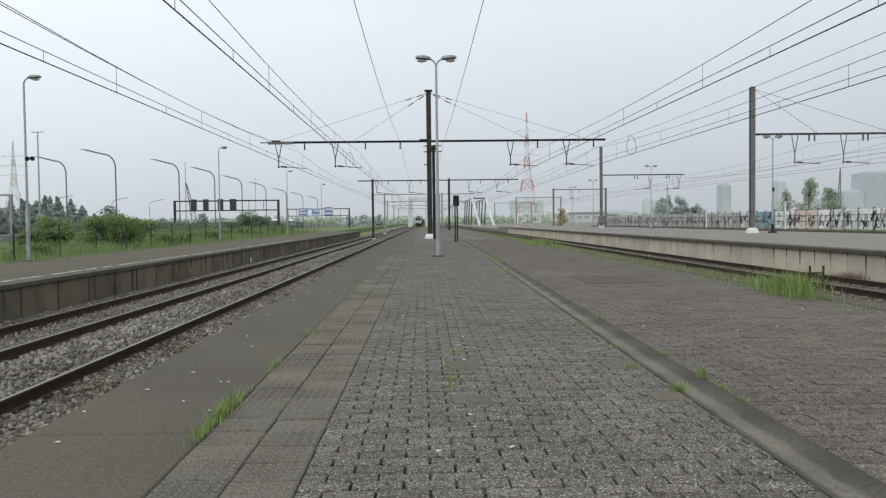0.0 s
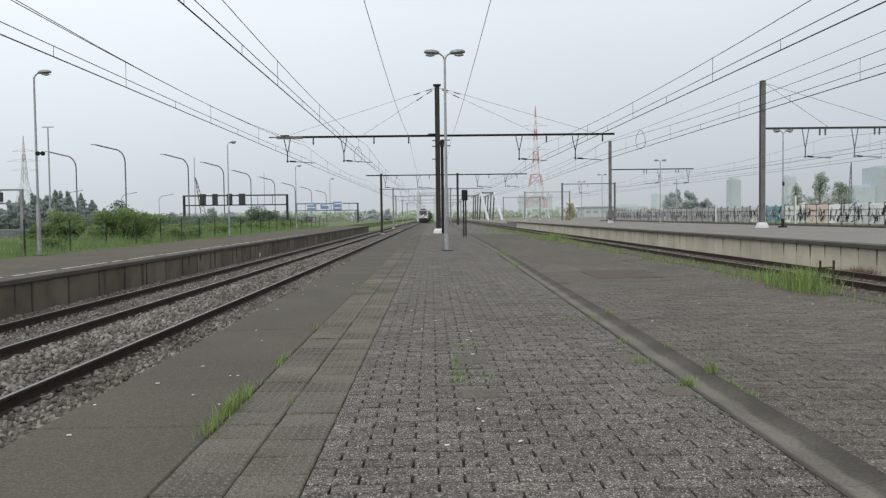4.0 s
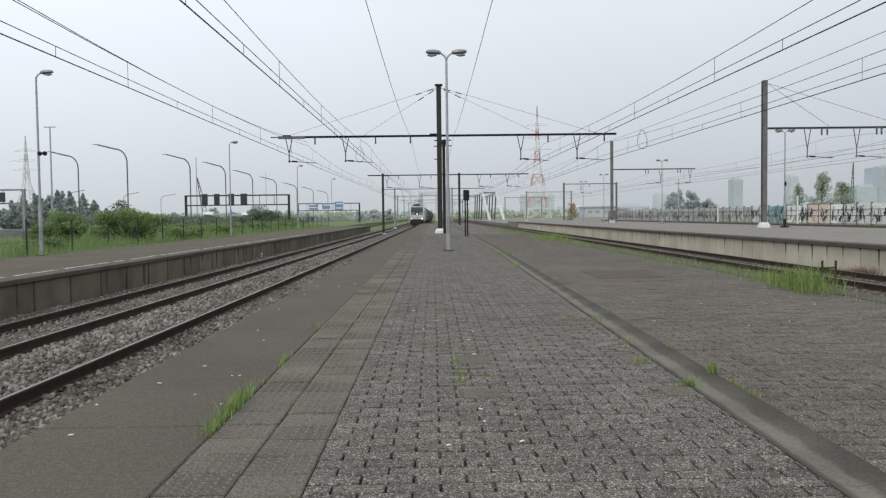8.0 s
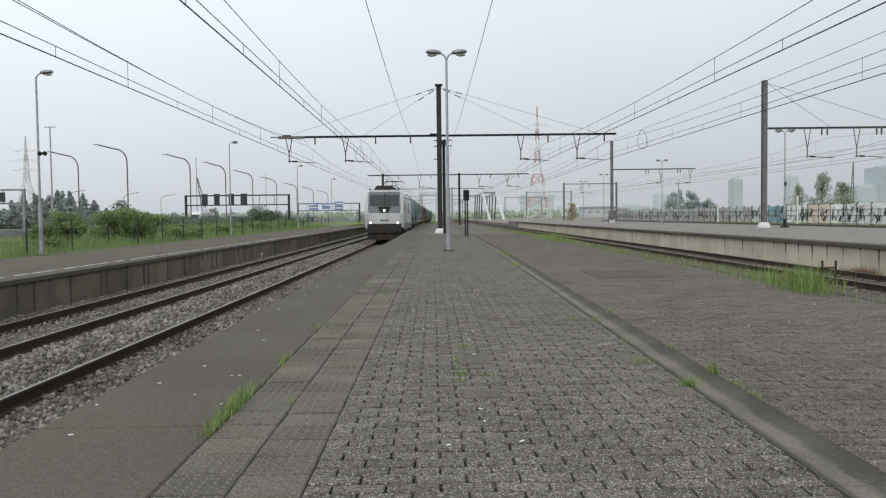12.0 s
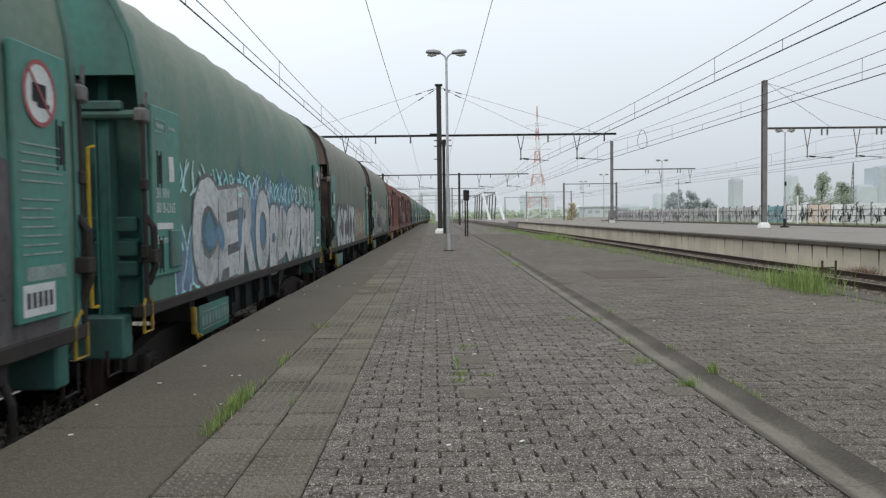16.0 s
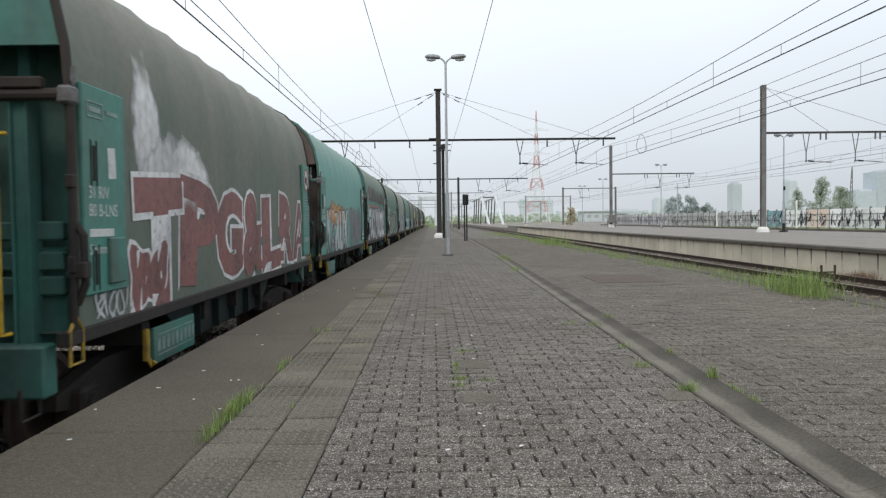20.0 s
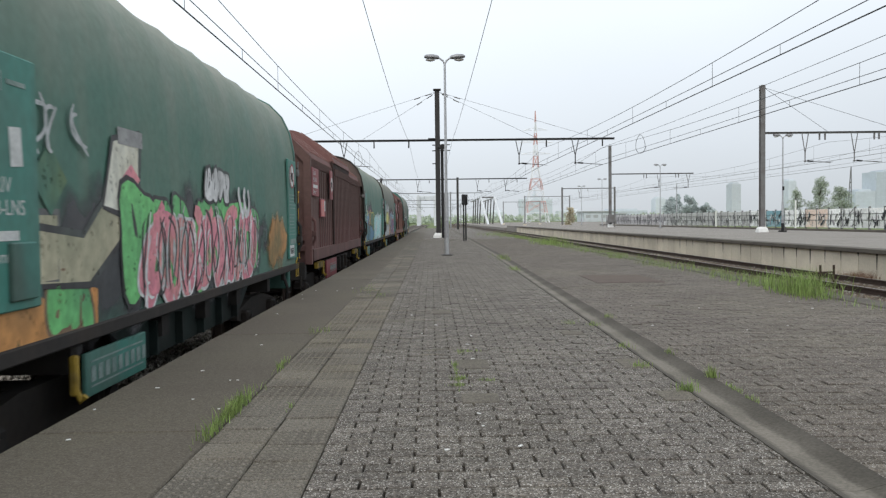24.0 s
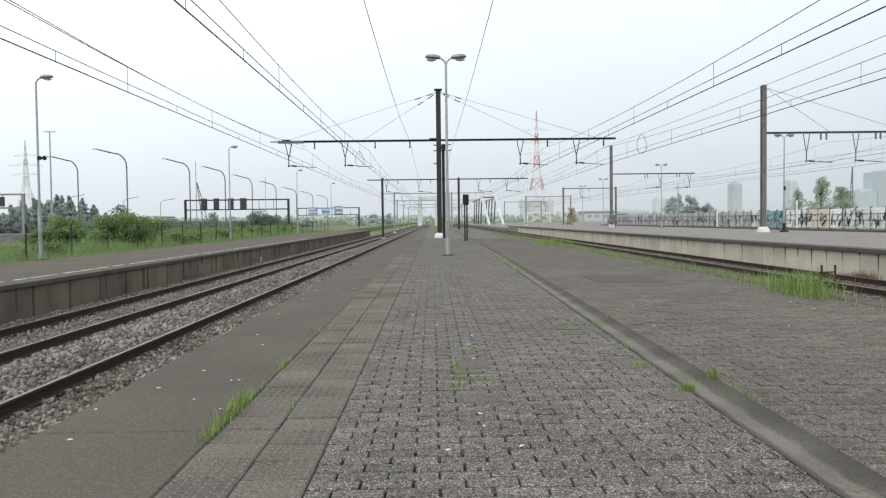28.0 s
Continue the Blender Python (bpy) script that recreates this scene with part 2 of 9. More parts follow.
# ---- mesh helpers ----
class Form:
    """Collects vertices and faces for one mesh."""

    def __init__(self):
        self.v, self.f = [], []

    def add(self, verts, faces):
        n = len(self.v)
        self.v.extend(tuple(p) for p in verts)
        self.f.extend(tuple(i + n for i in q) for q in faces)
        return self

    def bx(self, x0, x1, y0, y1, z0, z1, ch=0.0):
        """An upright box, its edges chamfered by ch."""
        if not ch:
            v = [(x, y, z) for x in (x0, x1) for y in (y0, y1) for z in (z0, z1)]
            return self.add(v, [(0, 1, 3, 2), (4, 6, 7, 5), (0, 4, 5, 1), (2, 3, 7, 6), (0, 2, 6, 4), (1, 5, 7, 3)])
        v, ids = [], {}
        for i, x in enumerate((x0, x1)):
            for j, y in enumerate((y0, y1)):
                for k, z in enumerate((z0, z1)):
                    a, b, c = (ch, -ch)[i], (ch, -ch)[j], (ch, -ch)[k]
                    for ax, p in enumerate(((x, y + b, z + c), (x + a, y, z + c), (x + a, y + b, z))):
                        ids[i, j, k, ax] = len(v)
                        v.append(p)
        f = []
        for ax in range(3):
            o = [q for q in range(3) if q != ax]
            for s in (0, 1):
                q = []
                for m, n in ((0, 0), (1, 0), (1, 1), (0, 1)):
                    key = [0, 0, 0]
                    key[ax], key[o[0]], key[o[1]] = s, m, n
                    q.append(ids[key[0], key[1], key[2], ax])
                f.append(tuple(q))
            for m in (0, 1):
                for n in (0, 1):
                    q = []
                    for s, w in ((0, o[0]), (1, o[0]), (1, o[1]), (0, o[1])):
                        key = [0, 0, 0]
                        key[ax], key[o[0]], key[o[1]] = s, m, n
                        q.append(ids[key[0], key[1], key[2], w])
                    f.append(tuple(q))
        f += [tuple(ids[i, j, k, ax] for ax in range(3)) for i in (0, 1) for j in (0, 1) for k in (0, 1)]
        return self.add(v, f)

    def rod(self, p, q, r, n=8, r2=None):
        """A round bar from p to q, tapering from r to r2."""
        p, q = Vector(p), Vector(q)
        d = (q - p).normalized()
        a = d.cross(Vector((0, 0, 1)) if abs(d.z) < 0.9 else Vector((1, 0, 0))).normalized()
        b = d.cross(a)
        v = []
        for c, rr in ((p, r), (q, r if r2 is None else r2)):
            v += [c + (a * math.cos(2 * math.pi * i / n) + b * math.sin(2 * math.pi * i / n)) * rr for i in range(n)]
        f = [(i, (i + 1) % n, n + (i + 1) % n, n + i) for i in range(n)] + [tuple(range(n - 1, -1, -1)), tuple(range(n, 2 * n))]
        return self.add(v, f)

    def pipe(self, pts, r, n=6):
        """One bent round bar through the points."""
        pts = [Vector(p) for p in pts]
        rings, a = [], None
        for i, p in enumerate(pts):
            d = (pts[min(i + 1, len(pts) - 1)] - pts[max(i - 1, 0)]).normalized()
            if a is None:
                a = d.cross(Vector((0, 0, 1)) if abs(d.z) < 0.9 else Vector((1, 0, 0)))
            a = (a - d * a.dot(d)).normalized()
            b = d.cross(a)
            rings.append([p + (a * math.cos(2 * math.pi * k / n) + b * math.sin(2 * math.pi * k / n)) * r for k in range(n)])
        return self.loft(rings)

    def loft(self, rings, caps=True):
        """Skins rings of equally many points, each ring closed."""
        n, v, f = len(rings[0]), [], []
        for k, ring in enumerate(rings):
            v += ring
            if k:
                f += [((k - 1) * n + i, (k - 1) * n + (i + 1) % n, k * n + (i + 1) % n, k * n + i) for i in range(n)]
        if caps:
            f += [tuple(range(n - 1, -1, -1)), tuple(range((len(rings) - 1) * n, len(rings) * n))]
        return self.add(v, f)

    def along(self, profile, y0, y1):
        """An (x, z) outline drawn along y."""
        return self.loft([[(x, y, z) for x, z in profile] for y in (y0, y1)])

    def mesh(self, name, mats, smooth=False):
        me = bpy.data.meshes.new(name)
        me.from_pydata(self.v, [], self.f)
        for m in (mats if isinstance(mats, (list, tuple)) else [mats]):
            me.materials.append(m)
        bm = bmesh.new()
        bm.from_mesh(me)
        bmesh.ops.recalc_face_normals(bm, faces=bm.faces)
        bm.to_mesh(me)
        bm.free()
        if smooth:
            me.shade_smooth()
            me.set_sharp_from_angle(angle=radians(38))
        return me


def thing(name, label, category, group="", kind="", at=None):
    ob = tagged(new(name), label, category, group, kind)
    ob.empty_display_size = 0.2
    if at:
        ob.matrix_basis = at
    return ob


def part(name, form, mats, parent, label="", smooth=False):
    """One mesh object under a thing or a part; form is a Form or a finished mesh."""
    me = form.mesh(name, mats, smooth) if isinstance(form, Form) else form
    ob = new(name, me)
    ob.parent = parent
    if label:
        ob["label"] = label
    return ob


def solid(name, form, mats, label, category, kind="", group="", smooth=False):
    """A thing of one mesh."""
    me = form.mesh(name, mats, smooth) if isinstance(form, Form) else form
    return tagged(new(name, me), label, category, group, kind)

def gutter_surface():
    """Concrete of the gutter, darker along both of its sides and paler in the middle."""
    m = GUTTER
    nt = m.node_tree
    p = nt.nodes["Principled BSDF"]
    base_tone = p.inputs["Base Color"].links[0].from_socket
    co = nt.nodes.new("ShaderNodeNewGeometry").outputs["Position"]
    sep = nt.nodes.new("ShaderNodeSeparateXYZ")
    nz = nt.nodes.new("ShaderNodeTexNoise")
    nz.inputs["Scale"].default_value = 3.0
    nt.links.new(nt.nodes.new("ShaderNodeTexCoord").outputs["Object"], sep.inputs[0])
    nt.links.new(co, nz.inputs["Vector"])
    wob = nt.nodes.new("ShaderNodeMath")
    wob.operation = "MULTIPLY_ADD"
    wob.inputs[1].default_value = 0.06
    nt.links.new(nz.outputs["Fac"], wob.inputs[0])
    nt.links.new(sep.outputs["X"], wob.inputs[2])
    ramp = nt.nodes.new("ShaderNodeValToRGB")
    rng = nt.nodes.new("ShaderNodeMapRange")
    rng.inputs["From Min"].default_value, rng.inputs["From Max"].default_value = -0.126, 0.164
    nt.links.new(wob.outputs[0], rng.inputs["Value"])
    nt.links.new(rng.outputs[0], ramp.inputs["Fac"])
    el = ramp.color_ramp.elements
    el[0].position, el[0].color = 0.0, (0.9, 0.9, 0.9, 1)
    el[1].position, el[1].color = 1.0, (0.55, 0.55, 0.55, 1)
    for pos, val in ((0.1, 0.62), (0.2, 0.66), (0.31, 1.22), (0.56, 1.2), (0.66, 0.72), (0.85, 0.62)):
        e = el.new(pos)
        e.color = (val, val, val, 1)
    mul = nt.nodes.new("ShaderNodeMix")
    mul.data_type, mul.blend_type = "RGBA", "MULTIPLY"
    mul.inputs[0].default_value = 1.0
    nt.links.new(base_tone, mul.inputs[6])
    nt.links.new(ramp.outputs[0], mul.inputs[7])
    nt.links.new(mul.outputs[2], p.inputs["Base Color"])
    return m


# ---- the plan: tracks run along y ----
T1, T2, RAIL_L = -4.0, -7.4, -0.88        # left pair of tracks and the height of their rails
T3, T4, RAIL_R = 7.2, 10.9, -0.62         # right pair
EDGE_L, EDGE_R = -2.03, 5.5               # edges of the middle platform
P2_EDGE, P2_Z = -9.05, -0.2               # platform across the left tracks
P3_EDGE, P3_Z = 12.55, 0.1                # platform across the right tracks
FAR = 420.0
VEER = 0.0055                              # the left tracks bear away to the east by this slope

# ground: one sheet, stepped across, to the horizon
gf = Form()
prof = [(-2600, -1.2), (-160, -1.0), (-60, -0.9), (-24, -0.5), (-15.0, -0.36), (-14.7, -1.35), (25.6, -1.35), (26.2, -0.35), (60, -0.3), (200, -0.8), (2600, -1.2)]
ys = [-120, -20, 10, 40, 80, 140, 260, 600, 1500, 3600]
gf.add([(x, y, z) for y in ys for x, z in prof],
       [(j * len(prof) + i, j * len(prof) + i + 1, (j + 1) * len(prof) + i + 1, (j + 1) * len(prof) + i) for j in range(len(ys) - 1) for i in range(len(prof) - 1)])
solid("ground", gf, GRASS_GROUND, "rough grassy ground reaching out to the horizon", "ground", kind="structure")

def drift(y):
    """How far the gutter has borne away to the east at y."""
    return 0.015 * (y - 4.8 if y < 25 else 20.2 + (y - 25) / 3)


# middle platform: body, retaining walls and surfaces
PLAT_END = 118.0
body = Form().bx(EDGE_L + 0.06, EDGE_R - 0.06, -14, PLAT_END, -1.34, -0.05)
platform = solid("platform", body, JOINT, "long station platform paved with bricks, tiles and asphalt", "platform", kind="structure")
slab = Form().bx(EDGE_L, -1.108, -1.768, 1.768, -0.2, 0.0, 0.008).mesh("edge_slab", ASPHALT)
for k in range(36):
    part("edge_slab", slab, None, platform, "dark asphalt edge slab").location = (max(0.0, 0.004 * (3.55 * k - 12)), -4.79 + 3.55 * k, -0.003 if k > 4 else 0)
part("edge_wall", Form().bx(EDGE_L + 0.1, EDGE_L + 0.5, -14, PLAT_END, -1.34, -0.201), WALL_DARK, platform)
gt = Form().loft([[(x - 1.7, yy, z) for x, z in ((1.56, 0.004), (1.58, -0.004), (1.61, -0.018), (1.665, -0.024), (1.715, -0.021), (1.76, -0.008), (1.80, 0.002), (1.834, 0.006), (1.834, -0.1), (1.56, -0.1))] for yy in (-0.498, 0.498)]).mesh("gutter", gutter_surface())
for k in range(120):
    o = part("gutter", gt, None, platform, "shallow concrete gutter element")
    o.location, o.rotation_euler = (1.7 + drift(k - 7.4), k - 7.4, 0), (0, 0, drift(k - 7.9) - drift(k - 6.9))
part("edge_kerb", Form().bx(EDGE_R - 0.35, EDGE_R, -14, PLAT_END, -0.3, 0.012, 0.01), COPING, platform)
part("edge_wall_far_side", Form().bx(EDGE_R - 0.3, EDGE_R - 0.08, -14, PLAT_END, -1.34, -0.301), CONCRETE, platform)
# beyond the laid bricks the paving is one even sheet
for y0, y1 in ((46.0, PLAT_END), (-14.0, -7.2)):
    for near, far in ((lambda y: -0.515, lambda y: 1.55 + drift(y)), (lambda y: 1.842 + drift(y), lambda y: EDGE_R - 0.352)):
        part("far_paving", Form().loft([[(x, y, z) for x, z in ((near(y), -0.1), (far(y), -0.1), (far(y), -0.006), (near(y), -0.006))] for y in (y0, y1)]), BRICK, platform)


# ---- tracks ----
def rail_profile(cx, top):
    h = [(-0.07, -0.172), (0.07, -0.172), (0.07, -0.16), (0.012, -0.14), (0.010, -0.05), (0.036, -0.036), (0.036, -0.006), (0.028, 0.0),
         (-0.028, 0.0), (-0.036, -0.006), (-0.036, -0.036), (-0.010, -0.05), (-0.012, -0.14), (-0.07, -0.16)]
    return [(cx + x, top + z) for x, z in h]


def track(cx, top, y0, y1, label, veer=0.0):
    t = thing("railway_track", label, "railway track", "tracks", kind="structure")
    for s in (-0.753, 0.753):
        r = part("rail", Form().loft([[(x + veer * (yy - 8), yy, z) for x, z in rail_profile(cx + s, top)] for yy in (y0, y1)]), RUST, t)
        head = [(-0.024, -0.002), (0.024, -0.002), (0.024, 0.003), (-0.024, 0.003)]
        part("rail_head", Form().loft([[(cx + s + x + veer * (yy - 8), yy, top + z) for x, z in head] for yy in (y0, y1)]), RAIL_TOP, r, "shiny worn running surface")
    sl = Form()
    y = -6.0
    while y < 90:
        sl.bx(cx - 1.3, cx + 1.3, y - 0.13, y + 0.13, top - 0.38, top - 0.2, 0.02)
        cl = 0.753
        for s in (-cl, cl):
            sl.bx(cx + s - 0.13, cx + s + 0.13, y - 0.06, y + 0.06, top - 0.2, top - 0.15)
        y += 0.6
    tagged(part("sleeper", sl, SLEEPER, t), kind="stuff")
    return t


for cx, top in ((T1, RAIL_L), (T2, RAIL_L)):
    track(cx, top, -14, FAR, "ballasted railway track with rusty rails and bright heads", VEER)
for cx, top in ((T3, RAIL_R), (T4, RAIL_R)):
    track(cx, top, -14, FAR, "little used rusty railway track")
BALLAST_BROWN = material("rusty_ballast", (0.07, 0.054, 0.041), 0.95, grain=18, vary=0.6, stain=0.9, stain_amount=0.6, stain_color=(0.11, 0.085, 0.06), bump=1.0, speckle=0.7, speckle_scale=22, spec=0.1)
# ballast beds, lying a little below the rail heads
bed = Form()
bx_l = [(P2_EDGE + 0.1, -0.98), (T2 - 1.2, -1.02), (T2 - 0.6, -1.06), (T2 + 0.6, -1.06), (T2 + 1.1, -1.05), ((T1 + T2) / 2, -0.97), (T1 - 1.1, -1.03), (T1 - 0.6, -1.06), (T1 + 0.6, -1.06), (EDGE_L + 0.12, -1.05)]
ysb = [-14 + 2.0 * i for i in range(60)] + [110, 160, 260, FAR]
rb = random.Random(3)
vs = [(x, yy, z + rb.uniform(-0.015, 0.015)) for yy in ysb for x, z in bx_l]
nb = len(bx_l)
bed.add(vs, [(j * nb + i, j * nb + i + 1, (j + 1) * nb + i + 1, (j + 1) * nb + i) for j in range(len(ysb) - 1) for i in range(nb - 1)])
trackbed = solid("trackbed", bed, BALLAST_BED, "grey crushed stone ballast between the rails", "ballast", kind="structure")
solid("trackbed_far", Form().bx(EDGE_R - 0.1, P3_EDGE + 0.1, -14, FAR, -1.0, RAIL_R - 0.16), BALLAST_BROWN, "brown ballast under rusty rails", "ballast", kind="structure")


def stones(x0, x1, y0, y1, ground, count, seed, size):
    """Loose angular stones strewn over a strip of ballast."""
    r = random.Random(seed)
    ico = [(0, 0, -1), (0.72, -0.53, -0.45), (-0.28, -0.85, -0.45), (-0.89, 0, -0.45), (-0.28, 0.85, -0.45), (0.72, 0.53, -0.45),
           (0.28, -0.85, 0.45), (-0.72, -0.53, 0.45), (-0.72, 0.53, 0.45), (0.28, 0.85, 0.45), (0.89, 0, 0.45), (0, 0, 1)]
    fc = [(0, 1, 2), (1, 0, 5), (0, 2, 3), (0, 3, 4), (0, 4, 5), (1, 5, 10), (2, 1, 6), (3, 2, 7), (4, 3, 8), (5, 4, 9), (1, 10, 6), (2, 6, 7),
          (3, 7, 8), (4, 8, 9), (5, 9, 10), (6, 10, 11), (7, 6, 11), (8, 7, 11), (9, 8, 11), (10, 9, 11)]
    v, f = [], []
    for _ in range(count):
        u = r.random()
        yy = y0 + (y1 - y0) * u ** 1.7
        x = r.uniform(x0, x1)
        s = size * r.uniform(0.6, 1.35)
        m = Euler((r.uniform(0, 6), r.uniform(0, 6), r.uniform(0, 6))).to_matrix()
        sx, sy, sz = r.uniform(0.7, 1.25), r.uniform(0.7, 1.2), r.uniform(0.5, 0.9)
        c = Vector((x, yy, ground(x) + s * r.uniform(0.1, 0.55)))
        n = len(v)
        for p in ico:
            k = r.uniform(0.78, 1.15)
            v.append(tuple(c + m @ Vector((p[0] * sx * s * k, p[1] * sy * s * k, p[2] * sz * s * k))))
        f += [(a + n, b + n, d + n) for a, b, d in fc]
    me = bpy.data.meshes.new("ballast_stone")
    me.from_pydata(v, [], f)
    me.materials.append(BALLAST)
    return me


def left_bed(x):
    for (xa, za), (xb, zb) in zip(bx_l, bx_l[1:]):
        if xa <= x <= xb:
            return za + (zb - za) * (x - xa) / (xb - xa)
    return -1.05


tagged(part("ballast_stone", stones(T2 + 0.92, T1 - 0.86, 5, 60, left_bed, 9000, 5, 0.042), None, trackbed), kind="stuff")
tagged(part("ballast_stone", stones(T1 - 0.7, T1 + 0.7, 4, 40, left_bed, 4000, 6, 0.036), None, trackbed), kind="stuff")
tagged(part("ballast_stone", stones(T1 - 0.2, EDGE_L + 0.1, 4, 30, left_bed, 2200, 8, 0.038), None, trackbed), kind="stuff")
tagged(part("ballast_stone", stones(EDGE_R + 0.05, P3_EDGE - 0.1, 9, 60, lambda x: RAIL_R - 0.17, 5000, 17, 0.035), None, trackbed), kind="stuff")
tagged(part("ballast_stone", stones(P2_EDGE + 0.12, T2 + 0.62, 8, 50, left_bed, 5000, 7, 0.032), None, trackbed), kind="stuff")

# ---- platform across the left tracks ----
DAMP = material("damp_concrete", (0.1, 0.09, 0.07), 0.9, grain=30, vary=0.25, stain=3, stain_amount=0.6, stain_color=(0.06, 0.054, 0.042), bump=0.2)
p2 = solid("platform_opposite", Form().bx(-14.7, P2_EDGE - 0.2, -14, 118, -1.34, P2_Z), PLAT_BROWN, "lower opposite platform with a worn white edge line", "platform", kind="structure")
part("coping", Form().bx(P2_EDGE - 0.55, P2_EDGE + 0.02, -14, 118, P2_Z - 0.11, P2_Z + 0.006, 0.012), COPING, p2)
ln = Form()
y, rl = 3.0, random.Random(9)
while y < 60:
    n = y + rl.uniform(0.5, 1.6)
    ln.bx(P2_EDGE - 0.7, P2_EDGE - 0.61, y, n, P2_Z, P2_Z + 0.004)
    y = n + rl.uniform(0.05, 0.6)
part("edge_line", ln, WHITE_LINE, p2, "worn white painted line")
wp = Form().bx(P2_EDGE - 0.17, P2_EDGE - 0.05, -0.905, 0.905, -1.3, P2_Z - 0.111, 0.015).mesh("wall_panel", WALL_DARK)
y = -4.68
while y < 116:
    part("wall_panel", wp, None, p2).location = (rl.uniform(-0.012, 0.0), y, 0)
    # dark seams of dirt over the joints, and runs of damp below some of the coping's joints
    a, b = rl.uniform(0.03, 0.05), rl.uniform(0.03, 0.12 if rl.random() < 0.3 else 0.05)
    part("dirt_seam", Form().bx(P2_EDGE - 0.05, P2_EDGE - 0.044, y + 0.92 - a, y + 0.92 + b, -1.25, P2_Z - 0.112), GUTTER_DARK, p2)
    if rl.random() < 0.6 and y < 75:
        f, c, w, d = Form(), y + rl.uniform(-0.6, 0.6), rl.uniform(0.03, 0.16), rl.uniform(0.25, 0.85)
        pts = [(c - w, 0), (c + w, 0), (c + w * 0.8, -d * 0.7), (c + w * 0.2, -d), (c - w * 0.5, -d * 0.8)]
        f.add([(P2_EDGE - 0.046, q, P2_Z - 0.112 + z) for q, z in pts], [tuple(range(5))])
        part("damp_run", f, GUTTER_DARK if rl.random() < 0.5 else DAMP, p2)
    y += 1.84
part("wall_back", Form().bx(P2_EDGE - 0.199, P2_EDGE - 0.185, -14, 118, -1.3, P2_Z - 0.12), BLACK, p2)

plate = thing("track_plate", "small white plate with a dark mark fixed to the platform wall", "sign plate")
part("plate", Form().bx(P2_EDGE - 0.044, P2_EDGE - 0.02, 42.3, 42.62, -1.12, -0.76, 0.006), WHITE_PAINT, plate)
part("mark_bar", Form().bx(P2_EDGE - 0.02, P2_EDGE - 0.014, 42.4, 42.52, -1.02, -0.86), BLACK, plate)

# ---- platform across the right tracks ----
p3 = solid("platform_beyond", Form().bx(P3_EDGE + 0.2, 25.4, -14, 136, -1.3, P3_Z), PLAT, "pale concrete platform across the rusty tracks", "platform", kind="structure")
part("coping", Form().bx(P3_EDGE - 0.1, P3_EDGE + 0.45, -14, 120, P3_Z - 0.12, P3_Z + 0.006, 0.012), COPING, p3)
wp = Form().bx(P3_EDGE + 0.04, P3_EDGE + 0.19, -0.485, 0.485, -1.0, P3_Z - 0.121, 0.012).mesh("wall_panel", CONCRETE)
y = 1.0
rw = random.Random(17)
while y < 119:
    part("wall_panel", wp, None, p3).location = (0, y, 0)
    if y < 60:
        # dark runs of dirt below the coping's joints
        f = Form()
        d, w = rw.uniform(0.1, 0.5), rw.uniform(0.03, 0.07)
        f.add([(P3_EDGE + 0.036, y + 0.5 - w, P3_Z - 0.122), (P3_EDGE + 0.036, y + 0.5 + w, P3_Z - 0.122), (P3_EDGE + 0.036, y + 0.5 + w * 0.3, P3_Z - 0.122 - d), (P3_EDGE + 0.036, y + 0.5 - w * 0.2, P3_Z - 0.122 - d)], [(0, 1, 2, 3)])
        if rw.random() < 0.7:
            part("dirt_run", f, COPING, p3)
    y += 1.0
part("wall_back", Form().bx(P3_EDGE + 0.191, P3_EDGE + 0.199, -14, 119, -1.0, P3_Z - 0.13), COPING, p3)
solid("rail_yard", Form().bx(12.4, 75, 136, 430, -0.9, -0.28), PLAT, "flat pale gravel yard beyond the platform's end", "yard", kind="structure")
part("far_kerb", Form().bx(25.2, 25.6, -14, 120, -0.2, P3_Z + 0.14, 0.02), COPING, p3)


# ---- overhead line ----
# mast steel for distant gantries, lightened so its colour carries the haze
STEEL_HAZED = material("hazed_mast_steel", (0.27, 0.275, 0.28), 0.7, metal=0.1, grain=20, vary=0.2, stain=1.5, stain_amount=0.4, bump=0.05)
WIRE_Z = 4.42      # contact wire above the platform
BEAM_Z = 6.05


def hanger(parent, x, y, side, drop=1.5, steel=STEEL_DARK, lift=0.0):
    """A V-shaped drop arm under a beam with its registration arm, the wire on the given side."""
    f = Form()
    f.rod((x - 0.2, y, BEAM_Z + lift - 0.08), (x - 0.02, y, BEAM_Z - 0.95), 0.028, 6).rod((x + 0.2, y, BEAM_Z + lift - 0.08), (x + 0.02, y, BEAM_Z - 0.95), 0.028, 6)
    f.rod((x, y, BEAM_Z - 0.85), (x, y, BEAM_Z - drop), 0.035, 6).bx(x - 0.06, x + 0.06, y - 0.05, y + 0.05, BEAM_Z - drop - 0.05, BEAM_Z - drop + 0.05, 0.01)
    a = part("drop_arm", f, steel, parent)
    g = Form().rod((x, y, BEAM_Z - drop + 0.03), (x + side * 1.6, y, BEAM_Z - drop - 0.1), 0.022, 6).rod((x + side * 0.6, y, BEAM_Z - drop - 0.02), (x + side * 1.75, y, WIRE_Z + 0.02), 0.014, 6)
    part("registration_arm", g, steel, a)
    part("insulator", Form().rod((x + side * 0.15, y, BEAM_Z - drop + 0.02), (x + side * 0.5, y, BEAM_Z - drop - 0.01), 0.05, 8), BLACK, a)


